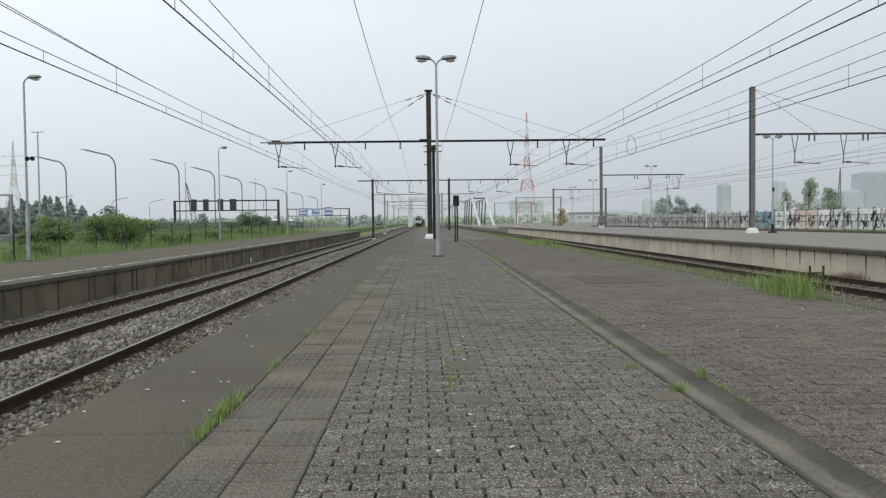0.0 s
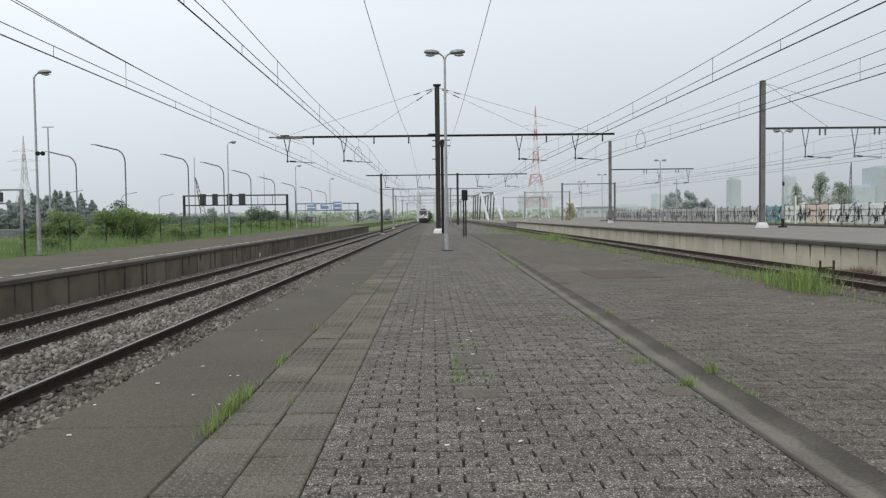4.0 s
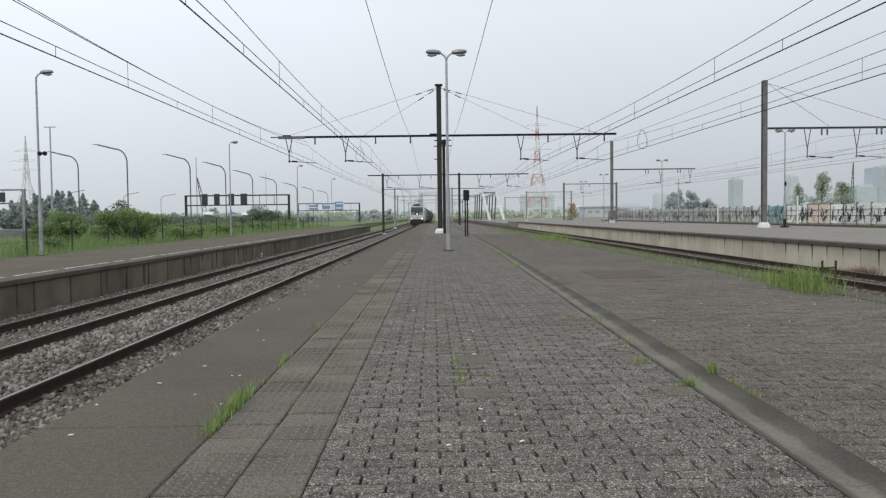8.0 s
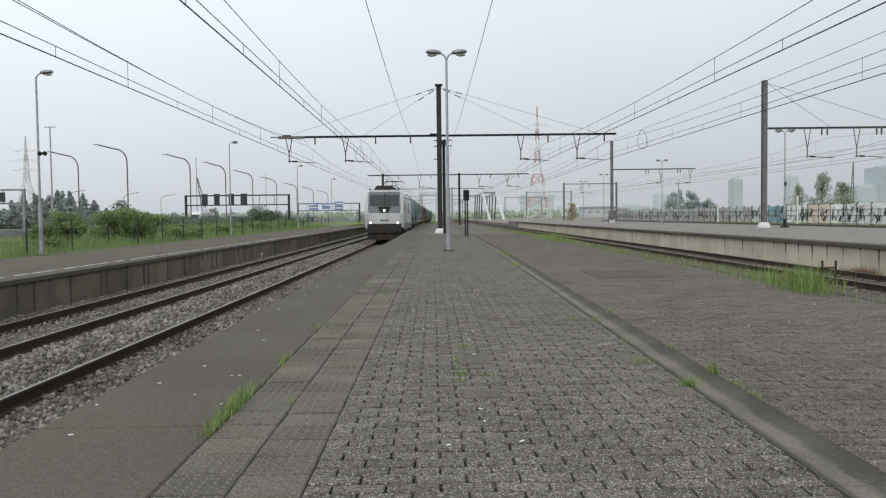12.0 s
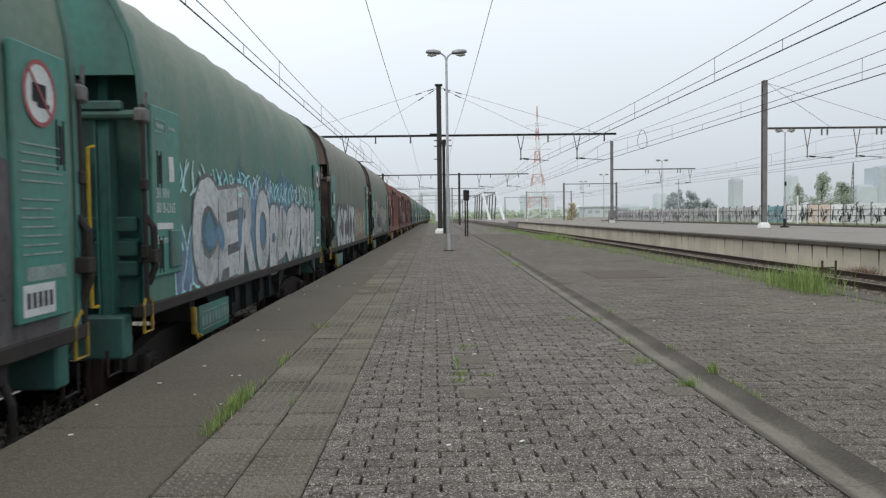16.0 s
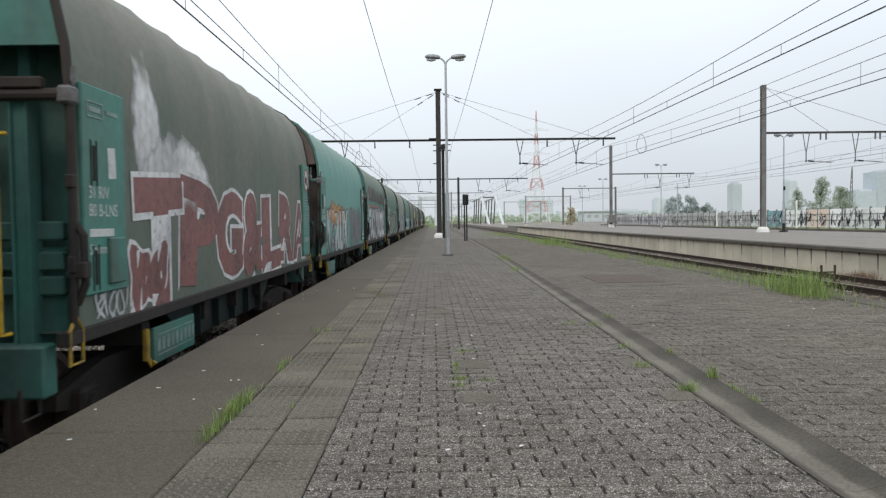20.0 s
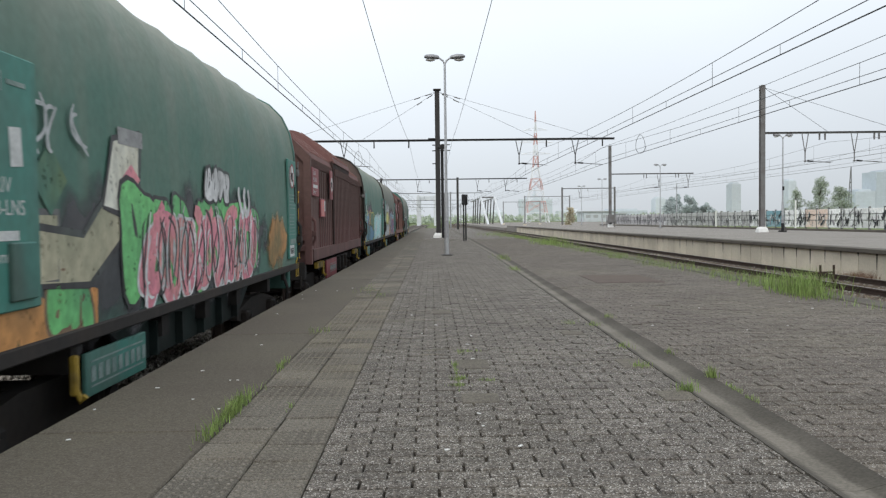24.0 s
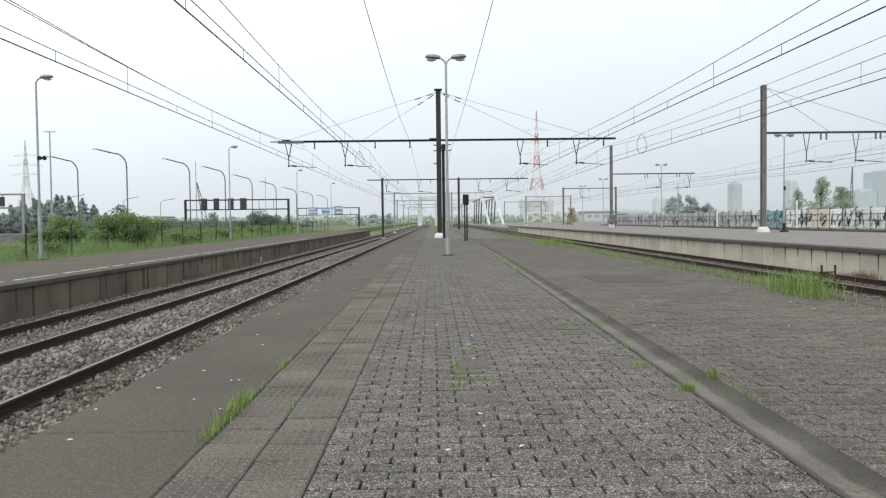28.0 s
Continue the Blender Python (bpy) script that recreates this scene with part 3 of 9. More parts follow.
def beam(parent, x0, x1, y, z, steel):
    c = [(-0.09, -0.06), (0.09, -0.06), (0.09, -0.043), (0.012, -0.043), (0.012, 0.043), (0.09, 0.043), (0.09, 0.06), (-0.09, 0.06), (-0.09, 0.043), (-0.012, 0.043), (-0.012, -0.043), (-0.09, -0.043)]
    return part("beam", Form().loft([[(x, y + a, z + b) for a, b in c] for x in (x0, x1)]), steel, parent)


def i_mast(parent, x, y, z0, z1, w, steel):
    h, e = w / 2, w / 2 - 0.02
    c = [(-h, -h), (h, -h), (h, -e), (0.02, -e), (0.02, e), (h, e), (h, h), (-h, h), (-h, e), (-0.02, e), (-0.02, -e), (-h, -e)]
    return part("mast", Form().loft([[(x + a, y + b, z) for a, b in c] for z in (z0, z1)]), steel, parent)


def clamp(parent, x, y, z, steel):
    part("clamp", Form().bx(x - 0.035, x + 0.035, y - 0.05, y + 0.05, z - 0.34, z - 0.076).rod((x, y, z - 0.34), (x, y, z - 0.46), 0.05, 6), steel, parent)


# first gantry: one mast on the platform with arms over both pairs of tracks
g1 = thing("overhead_line_gantry", "tall dark steel mast with a long cross beam over four tracks", "gantry", "overhead line gantries")
GY = 50.0
i_mast(g1, 0.44, GY, 0.0, 9.15, 0.3, STEEL_DARK)
part("mast_cap", Form().bx(0.2, 0.68, GY - 0.24, GY + 0.24, 9.12, 9.2, 0.01), STEEL_DARK, g1)
beam(g1, -9.4, 11.45, GY, BEAM_Z, STEEL_DARK)
part("beam_splice", Form().bx(-9.5, -7.9, GY - 0.11, GY + 0.11, BEAM_Z - 0.1, BEAM_Z + 0.06), STEEL_GREY, g1)
part("beam_tip", Form().bx(-9.98, -9.4, GY - 0.03, GY + 0.03, BEAM_Z - 0.03, BEAM_Z + 0.03), STEEL_DARK, g1)
part("foundation", Form().loft([[(0.44 + a * s, GY + b * s, z) for a, b in ((-1, -1), (1, -1), (1, 1), (-1, 1))] for s, z in ((0.34, 0.0), (0.32, 0.16), (0.2, 0.3))]), WHITE_PAINT, g1, "white painted concrete foot")
for x in (-9.0, 0.1):
    part("bracket", Form().bx(x - 0.25, x + 0.25, GY - 0.12, GY + 0.12, BEAM_Z + 0.075, BEAM_Z + 0.13), STEEL_DARK, g1)
for x, s in ((-8.86, 1), (-5.37, 1), (5.5, 1), (9.0, 1)):
    hanger(g1, x, GY, s)
for x in (-7.25, -3.5, -1.35, 7.2, 10.7):
    clamp(g1, x, GY, BEAM_Z, STEEL_DARK)
for x in (-8.9, -4.2, 6.6, 10.2):
    st = Form().rod((0.44, GY, 9.05), (x, GY, BEAM_Z + 0.08), 0.009, 5)
    stay = part("stay", st, WIRE, g1)
    d = Vector((x - 0.44, 0, BEAM_Z - 9.0)).normalized()
    for k in range(2):
        a = Vector((0.44, GY, 9.03)) + d * (0.35 + k * 0.75)
        part("insulator", Form().rod(a, a + d * 0.4, 0.035, 6), STEEL_GREY, stay)
# conductor on the mast, below the beam
part("side_post", Form().rod((0.72, GY + 0.6, 0.0), (0.72, GY + 0.6, 5.6), 0.1, 10), STEEL_DARK, g1)
part("side_cabinet", Form().bx(0.62, 0.98, GY - 0.5, GY - 0.2, 0.0, 0.42, 0.02), BLACK, g1)
for z in (4.6, 5.4, 5.75):
    part("arm", Form().rod((0.1, GY, z), (1.2 if z > 5 else 0.6, GY, z + 0.02), 0.035, 6), STEEL_DARK, g1)
part("loudspeaker", Form().rod((0.5, GY - 0.3, 5.62), (0.75, GY - 0.55, 5.58), 0.1, 10, 0.2), STEEL_DARK, g1)


def portal(name_label, y, masts, x0, x1, hangers, z0, steel, h=0.0):
    g = thing("overhead_line_gantry", name_label, "gantry", "overhead line gantries")
    for x in masts:
        i_mast(g, x, y, z0, BEAM_Z + 0.2 + h, 0.26, steel)
        part("foundation", Form().bx(x - 0.3, x + 0.3, y - 0.3, y + 0.3, z0 - 0.6, z0 + 0.12, 0.03), CONCRETE, g)
    beam(g, x0, x1, y, BEAM_Z, steel)
    for x, s in hangers:
        hanger(g, x, y, s, 1.45, steel)
        clamp(g, x + 1.4, y, BEAM_Z, steel)
    return g


portal("dark steel portal across the tracks further along the line", 97, (-6.0, 3.2), -7.8, 11.6, ((-5.5, 1), (-1.6, 1), (5.6, 1), (9.0, 1)), -1.0, STEEL_DARK)
for yy, ms, x0, x1 in ((146, (-6.9, 3.5), -9.4, 9.5), (196, (-8.6, 3.6), -9.6, 11), (245, (-8.8, 9), -9.4, 11.5), (300, (-9, 4), -9.6, 11.5)):
    portal("distant grey steel portal over the railway", yy, ms, x0, x1, ((-5.5, 1), (6.5, 1)), -1.0, STEEL_HAZED)

# masts on the far platform, with beams over the tracks beyond
for k, yy in enumerate((50, 90)):
    g = thing("overhead_line_mast", "tall weathered steel mast with a beam over the tracks beyond", "mast", "far platform masts")
    up = 0.0 if k else 0.23
    i_mast(g, 20.7 - k * 0.6, yy, P3_Z, 9.25, 0.29, STEEL_GREY)
    part("foundation", Form().loft([[(20.7 - k * 0.6 + a * s, yy + b * s, z) for a, b in ((-1, -1), (1, -1), (1, 1), (-1, 1))] for s, z in ((0.3, P3_Z), (0.27, P3_Z + 0.2), (0.19, P3_Z + 0.34))]), WHITE_PAINT, g, "white painted foot")
    beam(g, 20.7 - k * 0.6, 31.5 if not k else 29.5, yy, BEAM_Z + up, STEEL_GREY)
    for x in ((25.6, 28.9) if k else (23.4, 26.5)):
        hanger(g, x, yy, 1 if not k else -1, 1.55, STEEL_GREY, up)
    for x in ((23.9, 24.2, 27.5, 27.8) if k else (24.3, 24.65, 27.75, 28.05)):
        clamp(g, x, yy, BEAM_Z + up, STEEL_GREY)
    if not k:
        for x in (24.8, 29.5):
            part("stay", Form().rod((20.8, yy, 9.1), (x, yy, BEAM_Z + up + 0.07), 0.012, 5), WIRE, g)
    else:
        part("signal_box", Form().bx(19.75, 20.45, yy - 0.6, yy - 0.25, 0.6, 1.5, 0.03), STEEL_GREY, g)
        for x in (19.65, 20.5):
            part("drive_rod", Form().rod((x, yy - 0.4, P3_Z), (x, yy - 0.4, 0.8), 0.05, 6), STEEL_GREY, g)
portal("distant portal behind the far platform", 131, (21.4, 30), 21.4, 30, ((24.2, 1),), 0.0, STEEL_GREY)
portal("distant portal behind the far platform", 175, (20.4, 30.2), 20.4, 30.2, ((24.2, 1),), 0.0, STEEL_HAZED)
portal("distant portal behind the far platform", 225, (20.2, 30.5), 20.2, 30.5, ((24.2, 1),), 0.0, STEEL_HAZED)


def catenary(xs, z_contact, sag, supports, label, top=1.1, drops=4, r=0.012, veer=0.0, second=0.0, lift=0.2, wire=WIRE):
    """Contact wires, hanging messenger wire and droppers over one track; the wires zigzag between the two xs."""
    t = thing("overhead_wire", label, "overhead wire", "catenary wires")
    for k, (a, b) in enumerate(zip(supports, supports[1:])):
        xa = xs[(k + 1) % 2] + veer * max(a - 50, 0)
        xb = xs[k % 2] + veer * max(b - 50, 0)
        part("contact_wire", Form().rod((xa, a, z_contact), (xb, b, z_contact), r * 1.15, 5), wire, t)
        part("auxiliary_wire", Form().pipe([(xa + (xb - xa) * i / 6, a + (b - a) * i / 6, z_contact + lift + 0.1 * (2 * i / 6 - 1) ** 2) for i in range(7)], r * 0.8, 5), wire, t)
        for deep, high in ((sag, top), (sag + second, top + second))[:2 if second and k < 2 else 1]:
            pts = [Vector((xa + (xb - xa) * i / 12, a + (b - a) * i / 12, z_contact + high - 4 * deep * (i / 12) * (1 - i / 12))) for i in range(13)]
            part("messenger_wire", Form().pipe(pts, r * 0.75, 5), wire, t)
        d = Form()
        for i in range(drops * 3):
            u = (i + 0.5) / (drops * 3)
            x, y = xa + (xb - xa) * u, a + (b - a) * u
            mid = z_contact + lift + 0.1 * (2 * u - 1) ** 2
            d.rod((x, y, z_contact), (x, y, mid), 0.006, 4)
            if i % 2 == 0:
                d.rod((x, y, mid), (x, y, z_contact + top - 4 * sag * u * (1 - u)), 0.006, 4)
        tagged(part("dropper", d, wire, t), kind="stuff")
    return t


SUP = [-44.0, 3.0, 50.0, 97.0, 146.0, 196.0, 245.0, 300.0]
catenary((-3.81, -3.95), WIRE_Z, 0.5, SUP, "double contact wire with hanging messenger over the train track", veer=VEER)
catenary((-7.7, -7.7), WIRE_Z, 0.5, SUP, "double contact wire with twin messengers over the train track", veer=VEER, second=0.22)
catenary((7.43, 6.95), WIRE_Z, 0.5, SUP, "double contact wire with hanging messenger over the rusty track", top=1.07)
catenary((11.3, 10.65), WIRE_Z, 0.52, SUP, "double contact wire with hanging messenger over the rusty track", top=1.05)
for x in (24.6, 29.0):
    catenary((x + 0.15, x - 0.15), WIRE_Z + 0.05, 0.6, [10.0, 50.0, 90.0, 131.0, 175.0, 225.0], "overhead wire beyond the far platform", top=1.2, wire=WIRE_HAZED)


def feeder(x, z, sag, label):
    f = Form()
    for a, b in zip(SUP[:6], SUP[1:6]):
        f.pipe([Vector((x, a + (b - a) * i / 10, z - 4 * sag * (i / 10) * (1 - i / 10))) for i in range(11)], 0.008, 5)
    solid("feeder_wire", f, WIRE, label, "wire", group="feeder wires")


feeder(-1.32, 6.0, 0.63, "single thin feeder wire above the platform")
feeder(1.32, 5.93, 0.34, "single thin feeder wire above the platform")
feeder(10.95, 5.6, 0.24, "thin feeder wire above the rusty track")
# extra wire loops near the first gantry
for x, yy in ((-4.45, 49.5), (10.85, 41.5)):
    pts = [Vector((x + (0.3 - 0.08 * math.cos(a)) * math.sin(a) * 0.8, yy, WIRE_Z + 0.48 + 0.48 * math.cos(a))) for a in [k * math.pi / 8 for k in range(17)]]
    part("jumper_loop", Form().pipe(pts, 0.012, 5), WIRE, g1)


# ---- lamps on the platforms ----
def lamp_head(parent, x, y, z, s, length=0.62):
    """A flat cobra-head luminaire reaching towards s along x."""
    rings = []
    for u, w, h in ((0.0, 0.05, 0.05), (0.12, 0.11, 0.08), (0.45, 0.15, 0.1), (0.85, 0.13, 0.08), (1.0, 0.06, 0.04)):
        cx = x + s * u * length
        rings.append([(cx, y + w * math.cos(a), z + 0.03 * u + h * math.sin(a) * (1.0 if math.sin(a) > 0 else 0.55)) for a in [2 * math.pi * k / 12 for k in range(12)]])
    hd = part("lamp_head", Form().loft(rings), LAMP_HEAD, parent, smooth=True)
    part("lamp_bowl", Form().loft([[(x + s * length * (0.3 + 0.6 * q), y + w * math.cos(a), z - 0.05 + d * min(0, math.sin(a))) for a in [2 * math.pi * k / 10 for k in range(10)]] for q, w, d in ((0, 0.07, 0.03), (0.5, 0.12, 0.06), (1, 0.07, 0.03))]), LAMP_GLASS, hd, "pale glass bowl")


def platform_lamp(x, y, z, h, double, label, group):
    t = thing("platform_lamp", label, "street lamp", group)
    pole = Form().rod((x, y, z), (x, y, z + 1.9), 0.07, 12, 0.07).rod((x, y, z + 1.9), (x, y, z + h - 0.12), 0.045, 12, 0.034)
    part("pole", pole, GALV, t, smooth=True)
    part("base_plate", Form().bx(x - 0.17, x + 0.17, y - 0.17, y + 0.17, z, z + 0.03, 0.005), STEEL_DARK, t)
    part("access_hatch", Form().bx(x - 0.045, x + 0.045, y - 0.078, y - 0.06, z + 0.55, z + 1.05, 0.004), LAMP_HEAD, t)
    for s in ((-1, 1) if double else (1,)):
        arm = part("arm", Form().pipe([(x, y, z + h - 0.16), (x + s * 0.05, y, z + h - 0.05), (x + s * 0.14, y, z + h + 0.02), (x + s * 0.22, y, z + h + 0.04)], 0.028, 8), GALV, t)
        lamp_head(t, x + s * 0.16, y, z + h + 0.04, s, 0.46 if double else 0.46)
    return t


platform_lamp(0.46, 24.5, 0.0, 5.95, True, "tall grey platform lamp post with two lamp heads", "platform lamps")
for yy, h in ((29.6, 6.6), (57.3, 6.62), (85.8, 6.75), (114.5, 6.7)):
    platform_lamp(-14.38, yy, P2_Z, h, False, "grey single-arm lamp post on the opposite platform", "opposite platform lamps")
sp = thing("loudspeaker", "two dark horn loudspeakers clamped to a lamp post", "loudspeaker")
part("bracket", Form().bx(-14.36, -14.2, 29.5, 29.62, 3.5, 3.56), GALV, sp)
for s in (0, 1):
    part("horn", Form().rod((-14.26 + 0.16 * s, 29.55, 3.53), (-14.2 + 0.18 * s, 29.33, 3.5), 0.03, 10, 0.085), BLACK, sp)
for k, (x, yy) in enumerate(((22.0, 50), (22.6, 79), (22.6, 106), (24.0, 128))):
    lamp = platform_lamp(x, yy, P3_Z, 6.15 if k else 5.97, True, "double-headed lamp post on the far platform", "far platform lamps")
    if k < 1:
        part("dark_sleeve", Form().rod((x, yy, P3_Z), (x, yy, P3_Z + 0.55), 0.085, 12).rod((x, yy, P3_Z), (x, yy, P3_Z + 0.1), 0.26, 12), BLACK, lamp)
        part("box", Form().bx(x - 0.06, x + 0.06, yy - 0.12, yy - 0.06, 2.7, 2.95, 0.01), BLACK, lamp)

# dark twin-post sign seen from behind
sg = thing("platform_sign", "small dark signal box on two thin black posts", "sign")
for x, y in ((1.66, 41.3), (1.79, 41.75)):
    part("post", Form().rod((x, y, 0.0), (x, y, 2.1), 0.038, 8), BLACK, sg)
    part("signal_head", Form().bx(x - 0.095, x + 0.095, y - 0.16, y + 0.16, 1.86, 2.4, 0.03), BLACK, sg)


import functools  # letters are drawn once each

# ---- the freight train ----
def paint(name, color, rough=0.55, stain=0.35, streak=0.3, stain_color=None, bump=0.05, vary=0.1, dust=None):
    lift = lambda c: c and tuple(min(1.9 * v, 0.8) for v in c)
    return material(name, lift(color), rough, grain=12, vary=vary, stain=0.9, stain_amount=stain, stain_color=lift(stain_color), bump=bump, streak=streak, dust=dust and (dust[0], dust[1], lift(dust[2])))


TARP = {"teal": paint("tarp_teal", (0.072, 0.165, 0.14), 0.6, 0.4, 0.45, (0.085, 0.12, 0.10), dust=(2.8, 4.1, (0.165, 0.16, 0.132))),
        "green": paint("tarp_green", (0.047, 0.102, 0.08), 0.65, 0.6, 0.65, (0.078, 0.112, 0.088), dust=(2.9, 4.2, (0.145, 0.145, 0.12))),
        "olive": paint("tarp_olive", (0.066, 0.082, 0.067), 0.65, 0.6, 0.65, (0.1, 0.098, 0.08), dust=(2.8, 4.1, (0.125, 0.12, 0.1))),
        "grey": paint("tarp_grey", (0.115, 0.14, 0.124), 0.65, 0.5, 0.5, (0.15, 0.14, 0.118), dust=(2.8, 4.1, (0.18, 0.175, 0.15))),
        "bright": paint("tarp_bright_teal", (0.066, 0.18, 0.155), 0.55, 0.4, 0.45, (0.07, 0.14, 0.12), dust=(3.2, 4.4, (0.15, 0.165, 0.14)))}
FRAME_GREEN = paint("frame_green", (0.036, 0.106, 0.089), 0.55, 0.6, 0.5, (0.04, 0.045, 0.038))
# frame green darkened: the shade below the wagon body is painted in
SHADED_GREEN = paint("shaded_green", (0.009, 0.017, 0.015), 0.75, 0.6, 0.5, (0.012, 0.011, 0.01))
PANEL_GREEN = paint("panel_green", (0.036, 0.128, 0.105), 0.55, 0.55, 0.4, (0.06, 0.08, 0.068))
END_BROWN = paint("end_wall_brown", (0.07, 0.05, 0.043), 0.75, 0.5, 0.5, (0.036, 0.03, 0.027))
WAGON_RED = paint("wagon_red", (0.125, 0.057, 0.041), 0.7, 0.55, 0.6, (0.065, 0.035, 0.029), dust=(1.5, 2.6, (0.082, 0.041, 0.034)))
WAGON_RED_DARK = paint("wagon_red_dark", (0.085, 0.042, 0.038), 0.75, 0.6, 0.6, (0.045, 0.028, 0.026), dust=(1.4, 2.5, (0.062, 0.036, 0.031)))
PANEL_RED = paint("panel_red", (0.17, 0.05, 0.054), 0.55, 0.4, 0.35)
GRIME = paint("underframe_grime", (0.018, 0.0165, 0.0155), 0.85, 0.5, 0.2, (0.032, 0.024, 0.019), bump=0.3)
WHEEL_STEEL = paint("wheel_steel", (0.06, 0.045, 0.038), 0.7, 0.4, 0.1, bump=0.2)
DECAL_DIM = material("faded_lettering", (0.27, 0.34, 0.32), 0.6, grain=40, vary=0.2, stain=6, stain_amount=0.5, stain_color=(0.08, 0.16, 0.14), bump=0)
DIRTY_YELLOW = material("dirty_yellow", (0.42, 0.28, 0.04), 0.7, grain=20, vary=0.25, stain=5, stain_amount=0.75, stain_color=(0.1, 0.075, 0.04), bump=0.1)
SIGN_RED = material("sign_red", (0.36, 0.09, 0.1), 0.6, grain=30, vary=0.15, stain=6, stain_amount=0.3, bump=0)
LOGO_BLACK = paint("plate_marking", (0.03, 0.03, 0.032), 0.6, 0.2, 0.1)
# wall between the ribs, near black: the shade there is in its colour
RECESS_SHADE = paint("shaded_recess", (0.026, 0.015, 0.013), 0.85, 0.5, 0.5, (0.014, 0.010, 0.010))
ROOF_RED = paint("roof_red", (0.1, 0.05, 0.045), 0.75, 0.5, 0.5, (0.08, 0.046, 0.04))
NOTICE_RED = paint("notice_red", (0.42, 0.12, 0.11), 0.55, 0.3, 0.2)
DECAL = material("white_lettering", (0.66, 0.67, 0.66), 0.6, grain=40, vary=0.15, stain=5, stain_amount=0.35, stain_color=(0.3, 0.34, 0.32), bump=0)


def spray(name, color, other=None, soft=0.0):
    """Spray paint that lets the ground show through in worn spots and, if soft, fades out towards its edges."""
    color, other = (c and tuple(min(1.65 * v, 0.75) for v in c) for c in (color, other))
    m = material("spray_" + name, color, 0.6, grain=9, vary=0.2, stain=1.4, stain_amount=0.85 if other else 0.6, stain_color=other, bump=0.02)
    nt = m.node_tree
    nz = nt.nodes.new("ShaderNodeTexNoise")
    nz.inputs["Scale"].default_value, nz.inputs["Detail"].default_value = (2.2 if soft else 14.0), 6.0
    nt.links.new(nt.nodes.new("ShaderNodeTexCoord").outputs["Object"], nz.inputs["Vector"])
    value = nz.outputs["Fac"]
    if soft:
        sep = nt.nodes.new("ShaderNodeSeparateXYZ")
        nt.links.new(nt.nodes.new("ShaderNodeTexCoord").outputs["Generated"], sep.inputs[0])
        for axis in ("Y", "Z"):
            edge = nt.nodes.new("ShaderNodeMath")
            edge.operation = "PINGPONG"
            edge.inputs[1].default_value = 0.5
            nt.links.new(sep.outputs[axis], edge.inputs[0])
            ramp = nt.nodes.new("ShaderNodeMapRange")
            ramp.inputs["From Max"].default_value = 0.32 if axis == "Y" else 0.42
            ramp.inputs["To Min"].default_value, ramp.inputs["To Max"].default_value = -0.6, 0.05
            nt.links.new(edge.outputs[0], ramp.inputs["Value"])
            add = nt.nodes.new("ShaderNodeMath")
            nt.links.new(value, add.inputs[0])
            nt.links.new(ramp.outputs[0], add.inputs[1])
            value = add.outputs[0]
    cover = nt.nodes.new("ShaderNodeMapRange")
    cover.inputs["From Min"].default_value, cover.inputs["From Max"].default_value = (0.06, 0.34) if soft else (0.24, 0.4)
    cover.inputs["To Max"].default_value = soft or 1.0
    nt.links.new(value, cover.inputs["Value"])
    nt.links.new(cover.outputs[0], nt.nodes["Principled BSDF"].inputs["Alpha"])
    return m


